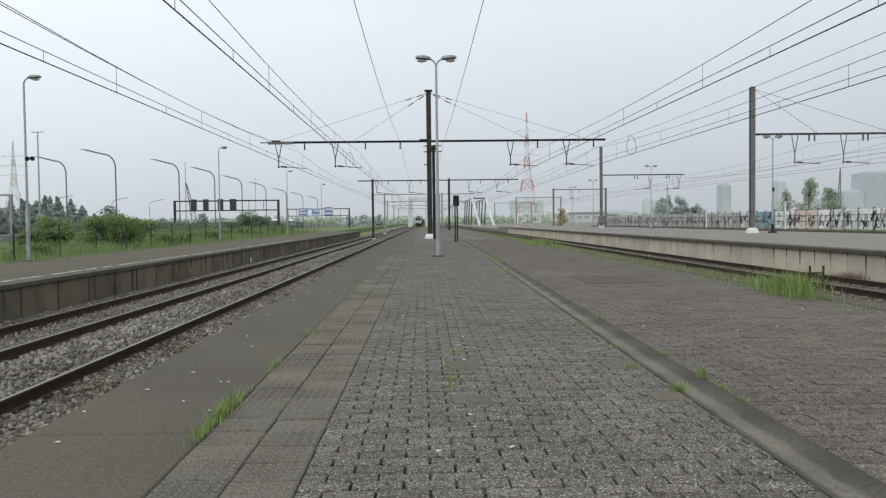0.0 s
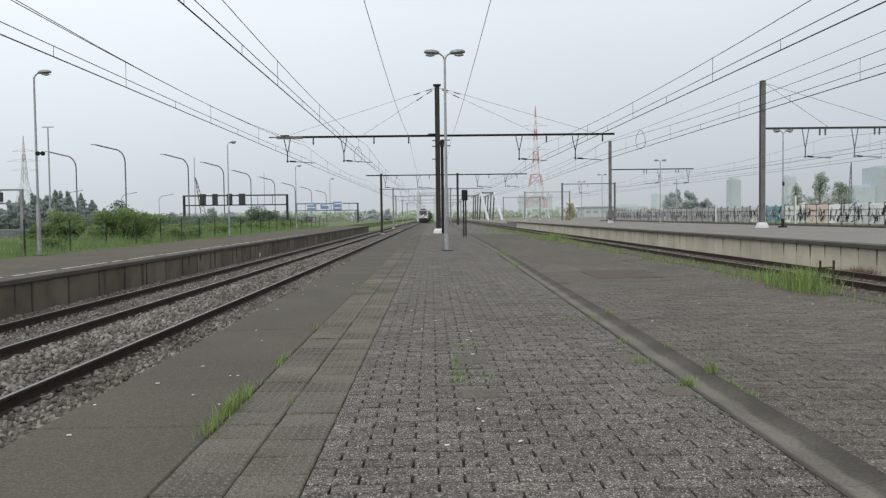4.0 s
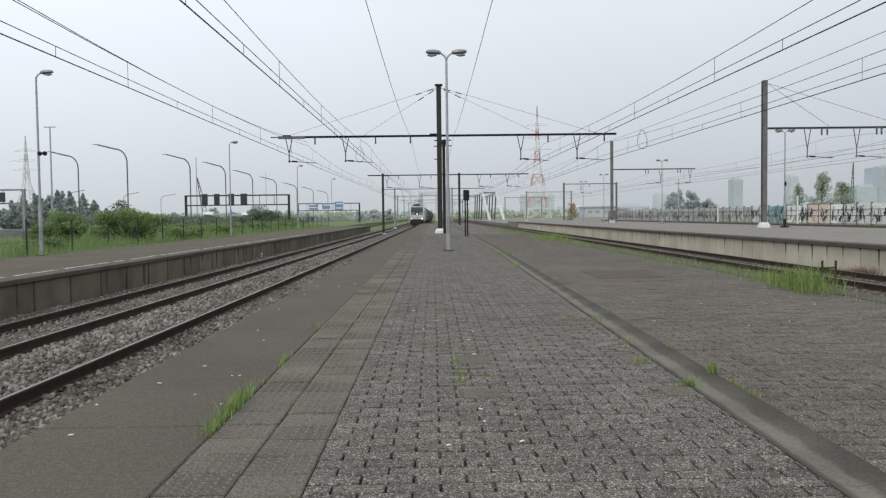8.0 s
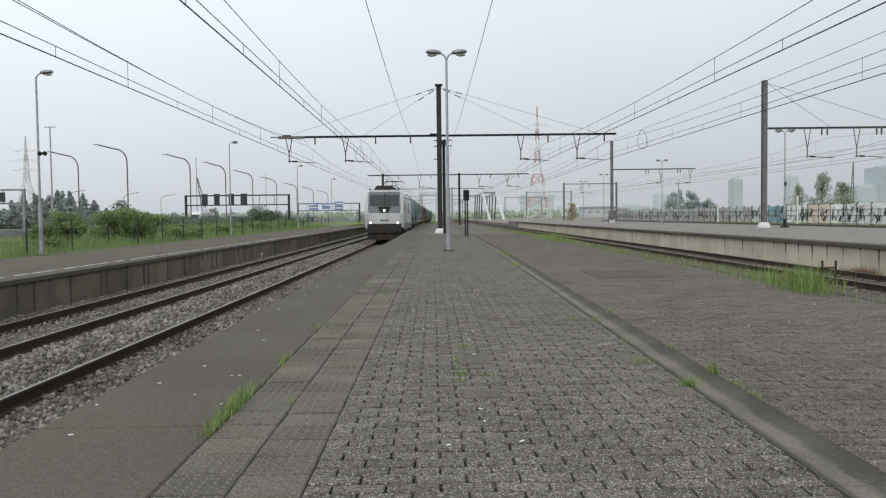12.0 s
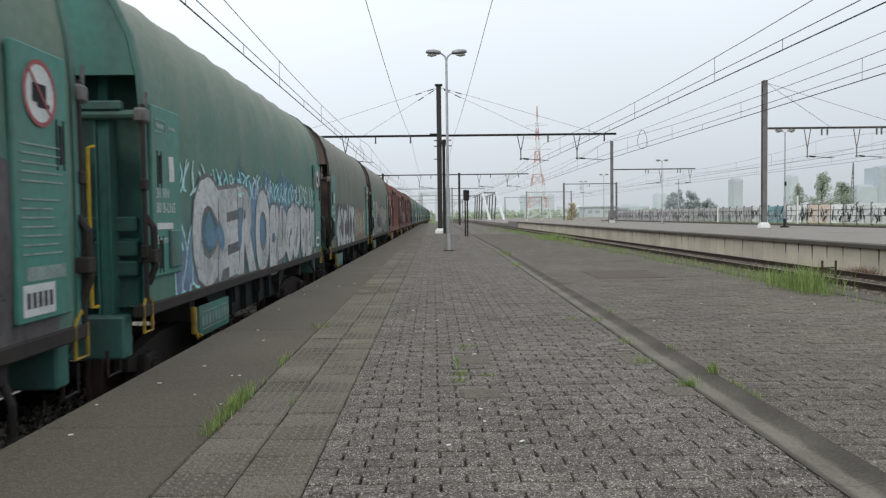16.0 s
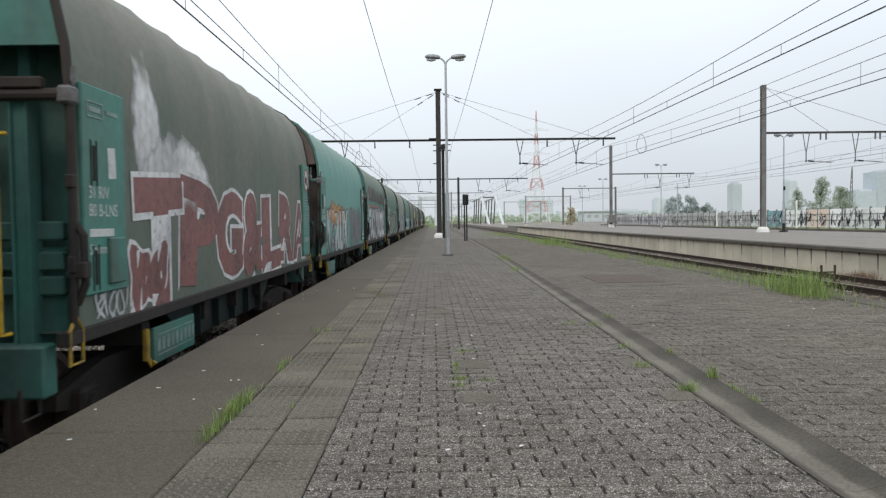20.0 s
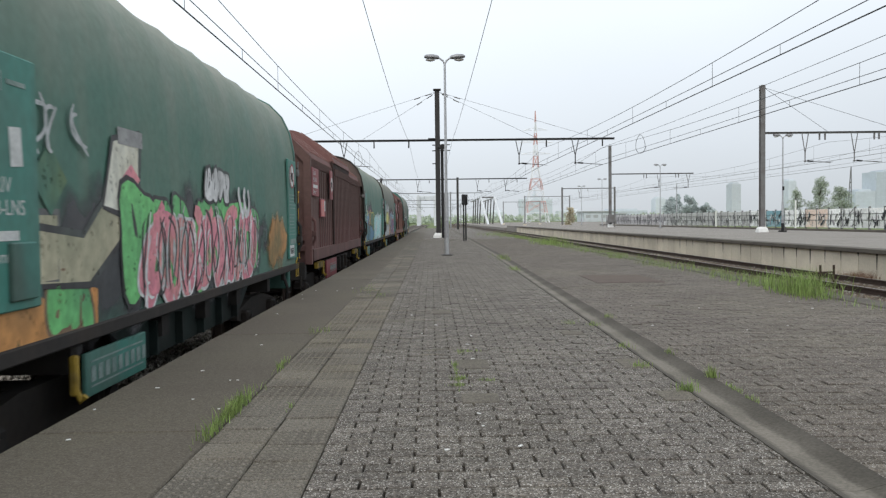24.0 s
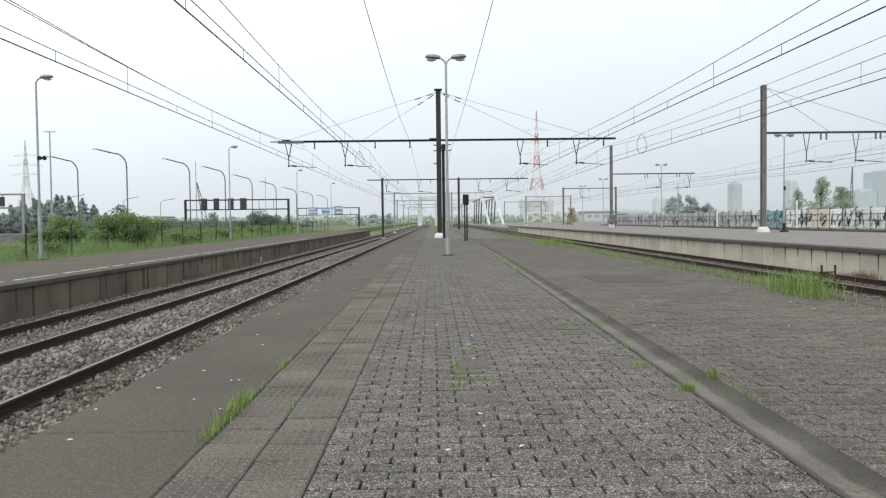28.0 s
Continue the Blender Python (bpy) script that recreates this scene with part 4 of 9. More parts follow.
SPRAY = {n: spray(n, *c) for n, c in {
    "white": ((0.6, 0.61, 0.6),), "silver": ((0.33, 0.345, 0.35), (0.2, 0.21, 0.21)), "grey": ((0.2, 0.2, 0.2),), "dark": ((0.075, 0.073, 0.078), (0.12, 0.125, 0.12)), "black": ((0.035, 0.033, 0.036), (0.06, 0.07, 0.066)),
    "purple": ((0.1, 0.12, 0.19), (0.1, 0.2, 0.25)), "maroon": ((0.16, 0.07, 0.065), (0.1, 0.05, 0.048)), "yellow": ((0.42, 0.39, 0.11), (0.3, 0.3, 0.1)), "pink": ((0.55, 0.17, 0.21), (0.4, 0.2, 0.17)), "blue": ((0.08, 0.19, 0.4), (0.05, 0.12, 0.11)),
    "cyan": ((0.22, 0.5, 0.56), (0.42, 0.58, 0.58)), "brown": ((0.15, 0.1, 0.065), (0.09, 0.07, 0.05)), "orange": ((0.42, 0.2, 0.07), (0.25, 0.14, 0.06)), "green": ((0.12, 0.36, 0.13), (0.07, 0.2, 0.1)), "red": ((0.3, 0.07, 0.065),),
    "cream": ((0.5, 0.47, 0.4), (0.35, 0.33, 0.26)), "murk": ((0.075, 0.068, 0.07), (0.05, 0.045, 0.045)), "ash": ((0.125, 0.125, 0.13), (0.09, 0.088, 0.09)), "tan": ((0.3, 0.28, 0.2), (0.2, 0.2, 0.14)), "wine": ((0.08, 0.05, 0.047), (0.07, 0.068, 0.058)),
    "beige": ((0.22, 0.21, 0.18), (0.15, 0.145, 0.125)), "moss": ((0.105, 0.115, 0.095), (0.09, 0.095, 0.08)), "violet": ((0.13, 0.07, 0.15), (0.1, 0.07, 0.12)), "dusk": ((0.1, 0.11, 0.13), (0.12, 0.09, 0.08)), "forest": ((0.05, 0.12, 0.09), (0.09, 0.12, 0.05)),
    "white_haze": ((0.6, 0.61, 0.6), None, 0.95), "grey_haze": ((0.27, 0.28, 0.28), (0.2, 0.21, 0.21), 0.85), "dark_haze": ((0.055, 0.055, 0.06), (0.08, 0.075, 0.08), 0.8), "orange_haze": ((0.34, 0.17, 0.06), (0.14, 0.12, 0.06), 0.85),
    "blue_haze": ((0.09, 0.18, 0.27), (0.06, 0.12, 0.12), 0.85), "wine_haze": ((0.19, 0.09, 0.13), (0.1, 0.07, 0.1), 0.7), "yellow_haze": ((0.42, 0.4, 0.13), (0.34, 0.33, 0.14), 0.95)}.items()}


@functools.lru_cache(maxsize=None)
def glyph(ch, fat):
    """Vertices and faces of one fat letter."""
    me = lettering(ch, 1.0, fat)
    out = [tuple(q.co) for q in me.vertices], [tuple(p.vertices) for p in me.polygons]
    bpy.data.meshes.remove(me)
    return out


def lettering(text, size, offset=0.0, spacing=1.0):
    """Words as a flat mesh in the plane x = 0, reading along +y."""
    cu = bpy.data.curves.new("lettering", "FONT")
    cu.body, cu.size, cu.offset, cu.space_character, cu.resolution_u = text, size, offset, spacing, 3
    ob = bpy.data.objects.new("lettering", cu)
    scene.collection.objects.link(ob)
    dg = bpy.context.evaluated_depsgraph_get()
    me = bpy.data.meshes.new_from_object(ob.evaluated_get(dg))
    bpy.data.objects.remove(ob)
    bpy.data.curves.remove(cu)
    me.transform(Matrix(((0, 0, 1, 0), (1, 0, 0, 0), (0, 1, 0, 0), (0, 0, 0, 1))))
    me.materials.clear()
    return me


SIDE = [(1.44, 1.16), (1.455, 1.65), (1.455, 2.2), (1.45, 2.9), (1.43, 3.22), (1.36, 3.57), (1.22, 3.87), (1.0, 4.1), (0.72, 4.25), (0.38, 4.33), (0.0, 4.36)]
HOOP = SIDE + [(-x, z) for x, z in SIDE[-2::-1]]
MESH = {}


def hood_mesh(seed):
    r = random.Random(seed)
    rings, n = [], 66
    for k in range(n + 1):
        y = -5.24 + 10.48 * k / n
        ph = (y + 5.24) / 10.48 * 9
        dip = abs(math.sin(math.pi * ph))
        ring = []
        for i, (x, z) in enumerate(HOOP):
            up = min(max((z - 2.2) / 1.4, 0), 1)
            s = 1 - 0.02 * up * dip ** 0.7 - 0.005 * up * r.random()
            wav = 0.0025 * math.sin(ph * 2.1 + i) * (1 - up) * (1 if x > 0 else -1)
            ring.append((x * s + wav * 0.6, y, 1.16 + (z - 1.16) * (1 - 0.006 * up * dip)))
        rings.append(ring)
    return Form().loft(rings, caps=False).mesh("hood", TARP["green"], True)


def arch(scale_in, y0, y1):
    outer = [(x * 1.012, z + 0.015) for x, z in HOOP]
    inner = [(x * scale_in, 1.06 + (z - 1.06) * (scale_in + 0.01)) for x, z in HOOP]
    f = Form()
    n = len(outer)
    v = [(x, y, z) for y in (y0, y1) for ring in (outer, inner) for x, z in ring]
    q = []
    for i in range(n - 1):
        a, b, c, d = i, n + i, 2 * n + i, 3 * n + i
        q += [(a, a + 1, b + 1, b), (c, d, d + 1, c + 1), (a, c, c + 1, a + 1), (b, b + 1, d + 1, d)]
    return f.add(v, q)


def build_wagon_meshes():
    M = MESH
    for s in range(3):
        M["hood%d" % s] = hood_mesh(40 + s)
    M["end_bow"] = arch(0.984, -0.035, 0.035).mesh("end_bow", FRAME_GREEN)
    g = [(x * 0.97, z) for x, z in HOOP if z > 2.9]
    M["gable"] = Form().loft([[(x, y, z) for x, z in g] for y in (-0.02, 0.02)]).mesh("gable", FRAME_GREEN)
    M["gable_bar"] = Form().rod((-1.46, 0, 2.86), (1.46, 0, 2.86), 0.045, 10).bx(-1.3, 1.3, -0.05, 0.03, 2.9, 2.98, 0.01).mesh("gable_bar", FRAME_GREEN)
    M["corner_post"] = Form().bx(-0.05, 0.05, -0.07, 0.07, 1.06, 2.9, 0.012).bx(-0.065, -0.05, -0.09, 0.09, 1.06, 2.9).bx(0.05, 0.065, -0.09, 0.09, 1.06, 2.9).mesh("corner_post", FRAME_GREEN)
    M["edge_rod"] = Form().rod((0, 0, 1.2), (0, 0, 2.95), 0.022, 8).bx(-0.03, 0.03, -0.04, 0.04, 1.6, 1.72, 0.01).bx(-0.03, 0.03, -0.04, 0.04, 2.2, 2.3, 0.01).mesh("edge_rod", GRIME)
    M["bar_clamp"] = Form().bx(-0.05, 0.06, -0.05, 0.09, -0.07, 0.06, 0.02).rod((0.03, 0.04, 0.02), (0.05, 0.02, 0.2), 0.016, 6).mesh("bar_clamp", STEEL_GREY)
    g = [(x * 0.94, 1.06 + (z - 1.06) * 0.94) for x, z in HOOP]
    M["end_wall"] = Form().loft([[(x, y, z) for x, z in g] for y in (-0.03, 0.03)]).mesh("end_wall", END_BROWN)
    M["end_rib"] = Form().bx(-0.045, 0.045, -0.08, 0.08, 1.1, 3.7, 0.01).mesh("end_rib", END_BROWN)
    M["red_wall"] = Form().loft([[(x, y, z) for x, z in ((1.32, 1.06), (1.32, 3.18), (0.56, 4.0), (-0.56, 4.0), (-1.32, 3.18), (-1.32, 1.06))] for y in (-0.03, 0.03)]).mesh("end_wall", END_BROWN)
    M["end_rail"] = Form().bx(-1.34, 1.34, -0.05, 0.05, -0.07, 0.07, 0.015).mesh("end_rail", FRAME_GREEN)
    M["end_plate"] = Form().bx(-1.34, 1.34, -0.03, 0.03, 1.06, 1.78, 0.015).mesh("end_plate", FRAME_GREEN)
    M["sill"] = Form().bx(-0.05, 0.05, -5.42, 5.42, -0.06, 0.05, 0.012).mesh("sill", GRIME)
    M["underframe"] = Form().bx(-0.28, 0.28, -5.25, 5.25, 0.78, 1.04).mesh("underframe", GRIME)
    M["headstock"] = Form().bx(-1.3, 1.3, -0.1, 0.1, 0.72, 1.1, 0.02).mesh("headstock", GRIME)
    M["cross_bearer"] = Form().bx(-1.3, 1.3, -0.1, 0.1, 0.82, 1.02).mesh("cross_bearer", GRIME)
    M["equipment_case"] = Form().bx(-0.9, 0.9, -0.8, 0.8, 0.5, 0.81, 0.05).mesh("equipment_case", GRIME)
    so = Form().add([(0.04, y, z) for y, z in ((-2.6, 1.0), (2.6, 1.0), (1.9, 0.62), (-1.9, 0.62))] + [(-0.04, y, z) for y, z in ((-2.6, 1.0), (2.6, 1.0), (1.9, 0.62), (-1.9, 0.62))],
                    [(0, 1, 2, 3), (7, 6, 5, 4), (0, 4, 5, 1), (1, 5, 6, 2), (2, 6, 7, 3), (3, 7, 4, 0)])
    for y in (-1.6, -0.8, 0, 0.8, 1.6):
        so.bx(0.04, 0.12, y - 0.03, y + 0.03, 0.64, 0.98)
    M["solebar"] = so.mesh("solebar", SHADED_GREEN)
    M["bogie"] = Form().bx(-0.98, 0.98, -0.15, 0.15, 0.45, 0.75, 0.02).mesh("bogie", GRIME)
    M["side_frame"] = Form().add([(x, y, z) for x in (-0.07, 0.07) for y, z in ((-1.3, 0.62), (-1.3, 0.5), (-0.5, 0.36), (0.5, 0.36), (1.3, 0.5), (1.3, 0.62), (0.4, 0.76), (-0.4, 0.76))],
                                 [tuple(range(8)), tuple(range(15, 7, -1))] + [(i, 8 + i, 8 + (i + 1) % 8, (i + 1) % 8) for i in range(8)]).mesh("side_frame", GRIME)
    M["axle_box"] = Form().bx(-0.13, 0.13, -0.16, 0.16, -0.15, 0.15, 0.03).rod((0.1, 0, 0), (0.17, 0, 0), 0.1, 10).mesh("axle_box", GRIME)
    wh = Form()
    prof = [(0.0, 0.12), (0.02, 0.12), (0.03, 0.36), (-0.03, 0.40), (-0.03, 0.485), (0.0, 0.485), (0.01, 0.46), (0.11, 0.455), (0.11, 0.39), (0.06, 0.36), (0.07, 0.13), (0.14, 0.12)]
    wh.loft([[(x, rr * math.cos(a), rr * math.sin(a)) for a in [2 * math.pi * k / 20 for k in range(20)]] for x, rr in prof])
    M["wheel"] = wh.mesh("wheel", WHEEL_STEEL, True)
    M["axle"] = Form().rod((-0.75, 0, 0), (0.75, 0, 0), 0.08, 10).mesh("axle", GRIME)
    M["buffer"] = Form().rod((0, 0, 0), (0, 0.3, 0), 0.1, 12).rod((0, 0.3, 0), (0, 0.56, 0), 0.07, 12).rod((0, 0.56, 0), (0, 0.6, 0), 0.22, 16).mesh("buffer", GRIME)
    M["coupling"] = Form().bx(-0.04, 0.04, 0, 0.4, -0.06, 0.06, 0.01).pipe([(0, 0.35, 0), (0.04, 0.5, -0.12), (0, 0.62, -0.2)], 0.025, 6).mesh("coupling", GRIME)
    M["handrail"] = Form().pipe([(0, 0.12, 1.2), (0, 0, 1.2), (0, 0, 2.55), (0, 0.12, 2.57)], 0.017, 8).mesh("handrail", YELLOW)
    M["pull_ring"] = Form().pipe([(0, y, z) for y, z in ((0, 0.17), (-0.1, 0.07), (-0.1, -0.17), (0.1, -0.17), (0.1, 0.07), (0, 0.17))], 0.015, 6).mesh("pull_ring", DIRTY_YELLOW)
    M["step"] = Form().pipe([(0, -0.13, 0.22), (0, -0.13, 0), (0, 0.13, 0), (0, 0.13, 0.22)], 0.014, 6).mesh("step", GRIME)
    M["lever"] = Form().pipe([(0, 0, 0.3), (0.06, 0.02, 0.1), (0.04, 0.06, -0.1), (0.09, 0.05, -0.22)], 0.028, 7).bx(-0.03, 0.03, -0.05, 0.05, 0.22, 0.36, 0.01).mesh("lever", GRIME)
    M["latch"] = Form().pipe([(0.0, 0, 0.35), (0.07, 0, 0.25), (0.07, 0.02, -0.1), (0.0, 0.03, -0.25)], 0.03, 7).bx(-0.02, 0.1, -0.06, 0.06, -0.06, 0.06, 0.01).mesh("latch", GRIME)
    M["data_board"] = Form().bx(-0.02, 0.02, -0.62, 0.62, -0.17, 0.17, 0.008).mesh("data_board", PANEL_GREEN)
    fr = Form()
    for z in (-0.1, 0.09):
        fr.bx(0.021, 0.024, -0.54, 0.54, z, z + 0.014)
    for k in range(9):
        fr.bx(0.021, 0.024, -0.54 + 0.132 * k, -0.46 + 0.132 * k, -0.06, 0.06)
    M["board_mark"] = fr.mesh("board_mark", DECAL_DIM)
    M["bracket"] = Form().bx(-0.04, 0.02, -0.035, 0.035, -0.16, 0.14, 0.015).pipe([(0, 0, -0.12), (0.04, 0, -0.2), (0.07, 0, -0.16)], 0.025, 6).mesh("bracket", DIRTY_YELLOW)
    # side panels, slightly proud of the hood
    M["id_panel"] = Form().bx(-0.02, 0.02, -0.38, 0.41, 1.42, 2.98, 0.01).mesh("id_panel", PANEL_GREEN)
    M["sign_panel"] = Form().bx(-0.02, 0.02, -0.36, 0.36, 1.3, 3.05, 0.01).mesh("sign_panel", PANEL_GREEN)
    M["slot"] = Form().bx(-0.006, 0.008, -0.055, -0.045, -0.17, 0.17).bx(-0.006, 0.008, 0.045, 0.055, -0.17, 0.17).bx(0.0, 0.012, -0.012, 0.012, -0.13, 0.13).mesh("slot", GRIME)
    M["hatch"] = Form().bx(-0.01, 0.03, -0.15, 0.15, -0.18, 0.18, 0.01).mesh("hatch", FRAME_GREEN)
    M["sticker"] = Form().bx(0.0, 0.004, -0.07, 0.07, -0.12, 0.12).mesh("sticker", DECAL)
    M["number_bar"] = Form().bx(0.0, 0.004, -0.3, 0.14, 1.85, 1.91).mesh("number_bar", DECAL)
    M["name_bar"] = Form().bx(0.0, 0.004, 0.04, 0.26, 2.79, 2.82).mesh("name_bar", DECAL_DIM)
    M["plate_frame"] = Form().bx(0.0, 0.005, -0.3, -0.02, 2.74, 2.75).bx(0.0, 0.005, -0.3, -0.02, 2.85, 2.86).bx(0.0, 0.005, -0.3, -0.29, 2.75, 2.85).bx(0.0, 0.005, -0.03, -0.02, 2.75, 2.85).bx(0.0, 0.004, -0.26, -0.06, 2.78, 2.82).mesh("plate_frame", DECAL_DIM)
    mk = Form()
    r = random.Random(4)
    for k in range(13):
        if k not in (5,):
            z = 2.42 - 0.058 * k
            mk.bx(0.0, 0.004, -0.29, 0.29 - r.uniform(0.02, 0.2), z, z + 0.012)
    mk.bx(0, 0.004, -0.26, 0.26, 1.56, 1.65)
    M["notice_bar"] = mk.mesh("notice_bar", DECAL_DIM)
    M["maker_plate"] = Form().bx(0.0, 0.004, -0.33, 0.08, -0.1, 0.1).mesh("maker_plate", DECAL)
    mk = Form()
    for k in range(5):
        mk.bx(0.004, 0.006, -0.29 + 0.072 * k, -0.245 + 0.072 * k, -0.05, 0.05)
    M["maker_mark"] = mk.mesh("maker_mark", LOGO_BLACK)
    M["sign_disc"] = Form().rod((0, 0, 0), (0.006, 0, 0), 0.21, 28).mesh("sign_disc", DECAL)
    ring = Form()
    a = [2 * math.pi * k / 32 for k in range(32)]
    ring.loft([[(x, rr * math.cos(t), rr * math.sin(t)) for t in a] for x, rr in ((0.006, 0.186), (0.010, 0.186), (0.010, 0.215), (0.006, 0.215))], caps=False)
    d = Vector((0, 0.7, -0.7)) * 0.19
    s = Vector((0, 0.5, 0.5)) * 0.014
    ring.add([Vector((0.012, 0, 0)) + q for q in (-d - s, d - s, d + s, -d + s)], [(0, 1, 2, 3)])
    M["sign_ring"] = ring.mesh("sign_ring", SIGN_RED)
    M["sign_mark"] = Form().bx(0.006, 0.009, -0.1, 0.08, -0.06, 0.06).bx(0.006, 0.009, -0.04, 0.12, -0.09, -0.06).mesh("sign_mark", BLACK)
    M["riv"] = lettering("31 RIV", 0.135)
    M["owner"] = lettering("80 B-LNS", 0.135)
    M["kind"] = lettering("Shimmns", 0.11)
    M["riv"].materials.append(DECAL)
    M["owner"].materials.append(DECAL)
    M["kind"].materials.append(DECAL)
    # ribbed red wagon: recessed walls with shade painted in behind proud ribs, ribbed sloping roof
    for k, (y0, y1, w, h) in enumerate(((-5.3, -1.75, 1.40, 4.12), (-1.85, 1.85, 1.46, 4.27), (1.75, 5.3, 1.40, 4.12))):
        c = [(w, 1.15), (w, h - 0.82)]
        M["box%d" % k] = Form().bx(-w, w, y0, y1, 1.15, h - 0.8).mesh("body_section", RECESS_SHADE)
        c = [(w + 0.03, h - 0.84), (w - 0.02, h - 0.7), (0.62, h - 0.05), (0.45, h)]
        c = c + [(-x, z) for x, z in c[::-1]]
        M["roof%d" % k] = Form().loft([[(x, y, z) for x, z in c] for y in (y0, y1)]).mesh("roof_section", WAGON_RED)
        M["roof_rib%d" % k] = Form().loft([[(x, y, z) for x, z in ((w - 0.03, h - 0.71), (0.62, h - 0.06), (0.62, h - 0.02), (w, h - 0.68))] for y in (-0.05, 0.05)]).mesh("roof_rib", WAGON_RED)
    M["rib"] = Form().bx(-0.01, 0.018, -0.07, 0.07, 1.36, 3.12, 0.01).mesh("rib", WAGON_RED)
    bnd = Form()
    for k in range(24):
        bnd.bx(-0.01, 0.035, -1.66 + 0.142 * k, -1.59 + 0.142 * k, 3.12, 3.3)
    M["corrugation"] = bnd.mesh("corrugation", WAGON_RED)
    M["skirt"] = Form().bx(-0.01, 0.05, -5.28, 5.28, 1.12, 1.37, 0.01).mesh("skirt", WAGON_RED)
    M["red_end"] = Form().loft([[(x, y, z) for x, z in ((1.45, 1.06), (1.45, 3.32), (0.6, 4.18), (-0.6, 4.18), (-1.45, 3.32), (-1.45, 1.06), (-1.3, 1.06), (-1.3, 3.2), (-0.55, 3.98), (0.55, 3.98), (1.3, 3.2), (1.3, 1.06))] for y in (-0.07, 0.07)]).mesh("end_frame", WAGON_RED)
    M["plain_bay"] = Form().bx(-0.01, 0.014, -0.52, 0.52, 1.36, 3.1, 0.01).mesh("plain_bay", WAGON_RED)
    M["long_board"] = Form().bx(-0.02, 0.02, -0.95, 0.95, -0.22, 0.22, 0.008).mesh("data_board", PANEL_RED)
    M["sign_plate"] = Form().bx(-0.02, 0.0, -0.22, 0.22, -0.36, 0.34, 0.008).mesh("sign_plate", PANEL_RED)
    M["stripe_bar"] = Form().bx(-0.05, 0.04, -0.45, 0.45, -0.07, 0.07, 0.015).mesh("hazard_bar", DIRTY_YELLOW)
    sb = Form()
    for k in range(4):
        y = -0.36 + 0.22 * k
        sb.add([(0.044, y, -0.069), (0.044, y + 0.1, -0.069), (0.044, y + 0.16, 0.069), (0.044, y + 0.06, 0.069)], [(0, 1, 2, 3)])
    M["stripe"] = sb.mesh("hazard_stripe", BLACK)
    M["red_panel"] = Form().bx(-0.02, 0.02, -0.46, 0.46, -0.3, 0.3, 0.01).mesh("name_panel", PANEL_RED)
    M["notice_panel"] = Form().bx(-0.02, 0.02, -0.37, 0.37, -0.21, 0.21, 0.01).mesh("notice_panel", PANEL_RED)
    M["notice_field"] = Form().bx(0.02, 0.024, -0.33, 0.12, -0.18, 0.18).mesh("notice_field", NOTICE_RED)
    mk = Form()
    for k in range(7):
        mk.bx(0.0245, 0.027, -0.3, 0.02 + 0.06 * (k * 3 % 2), 0.13 - 0.045 * k, 0.14 - 0.045 * k)
    M["notice_line"] = mk.mesh("notice_line", DECAL_DIM)
    M["red_bars"] = Form().bx(0.021, 0.025, -0.36, 0.24, -0.13, -0.06).mesh("number_bar", DECAL)


def put(name, key, parent, at=None, mat=None, turn=0, label="", tilt=0):
    """A part that shares one of the stored meshes, in a paint of its own."""
    ob = new(name, MESH[key])
    ob.parent = parent
    ob.matrix_basis = pose(*(at or (0, 0, 0)), rx=tilt, rz=turn)
    if mat:
        ob.material_slots[0].link = "OBJECT"
        ob.material_slots[0].material = mat
    if label:
        ob["label"] = label
    return ob


def running_gear(t, frame_paint):
    put("underframe", "underframe", t)
    put("equipment_case", "equipment_case", t)
    for y in (-5.35, 5.35):
        put("headstock", "headstock", t, (0, y, 0), frame_paint)
    for y in (-3.5, -1.5, 0, 1.5, 3.5):
        put("cross_bearer", "cross_bearer", t, (0, y, 0))
    for y in (-3.55, 3.55):
        b = put("bogie", "bogie", t, (0, y, 0))
        for x in (-1, 1):
            put("side_frame", "side_frame", b, (1.02 * x, 0, 0))
        for yy in (-0.9, 0.9):
            for x in (-1, 1):
                put("axle_box", "axle_box", b, (1.06 * x, yy, 0.47), turn=0 if x > 0 else 180)
            put("axle", "axle", b, (0, yy, 0.46))
            put("wheel", "wheel", b, (0.75, yy, 0.46))
            put("wheel", "wheel", b, (-0.75, yy, 0.46), turn=180)
    for x in (-0.87, 0.87):
        put("buffer", "buffer", t, (x, 5.42, 1.0))
        put("buffer", "buffer", t, (x, -5.42, 1.0), turn=180)
    put("coupling", "coupling", t, (0, 5.42, 1.0))
    put("coupling", "coupling", t, (0, -5.42, 1.0), turn=180)


def art(t, mesh, mat, y, z, lift, name="spray_letters"):
    for q in mesh.vertices:
        q.co.x += side_at(z + q.co.z) - 1.455
    ob = part(name, mesh, None, t)
    ob.location = (1.4585 + lift, y, z)
    ob.material_slots[0].link = "OBJECT"
    ob.material_slots[0].material = mat
    return ob


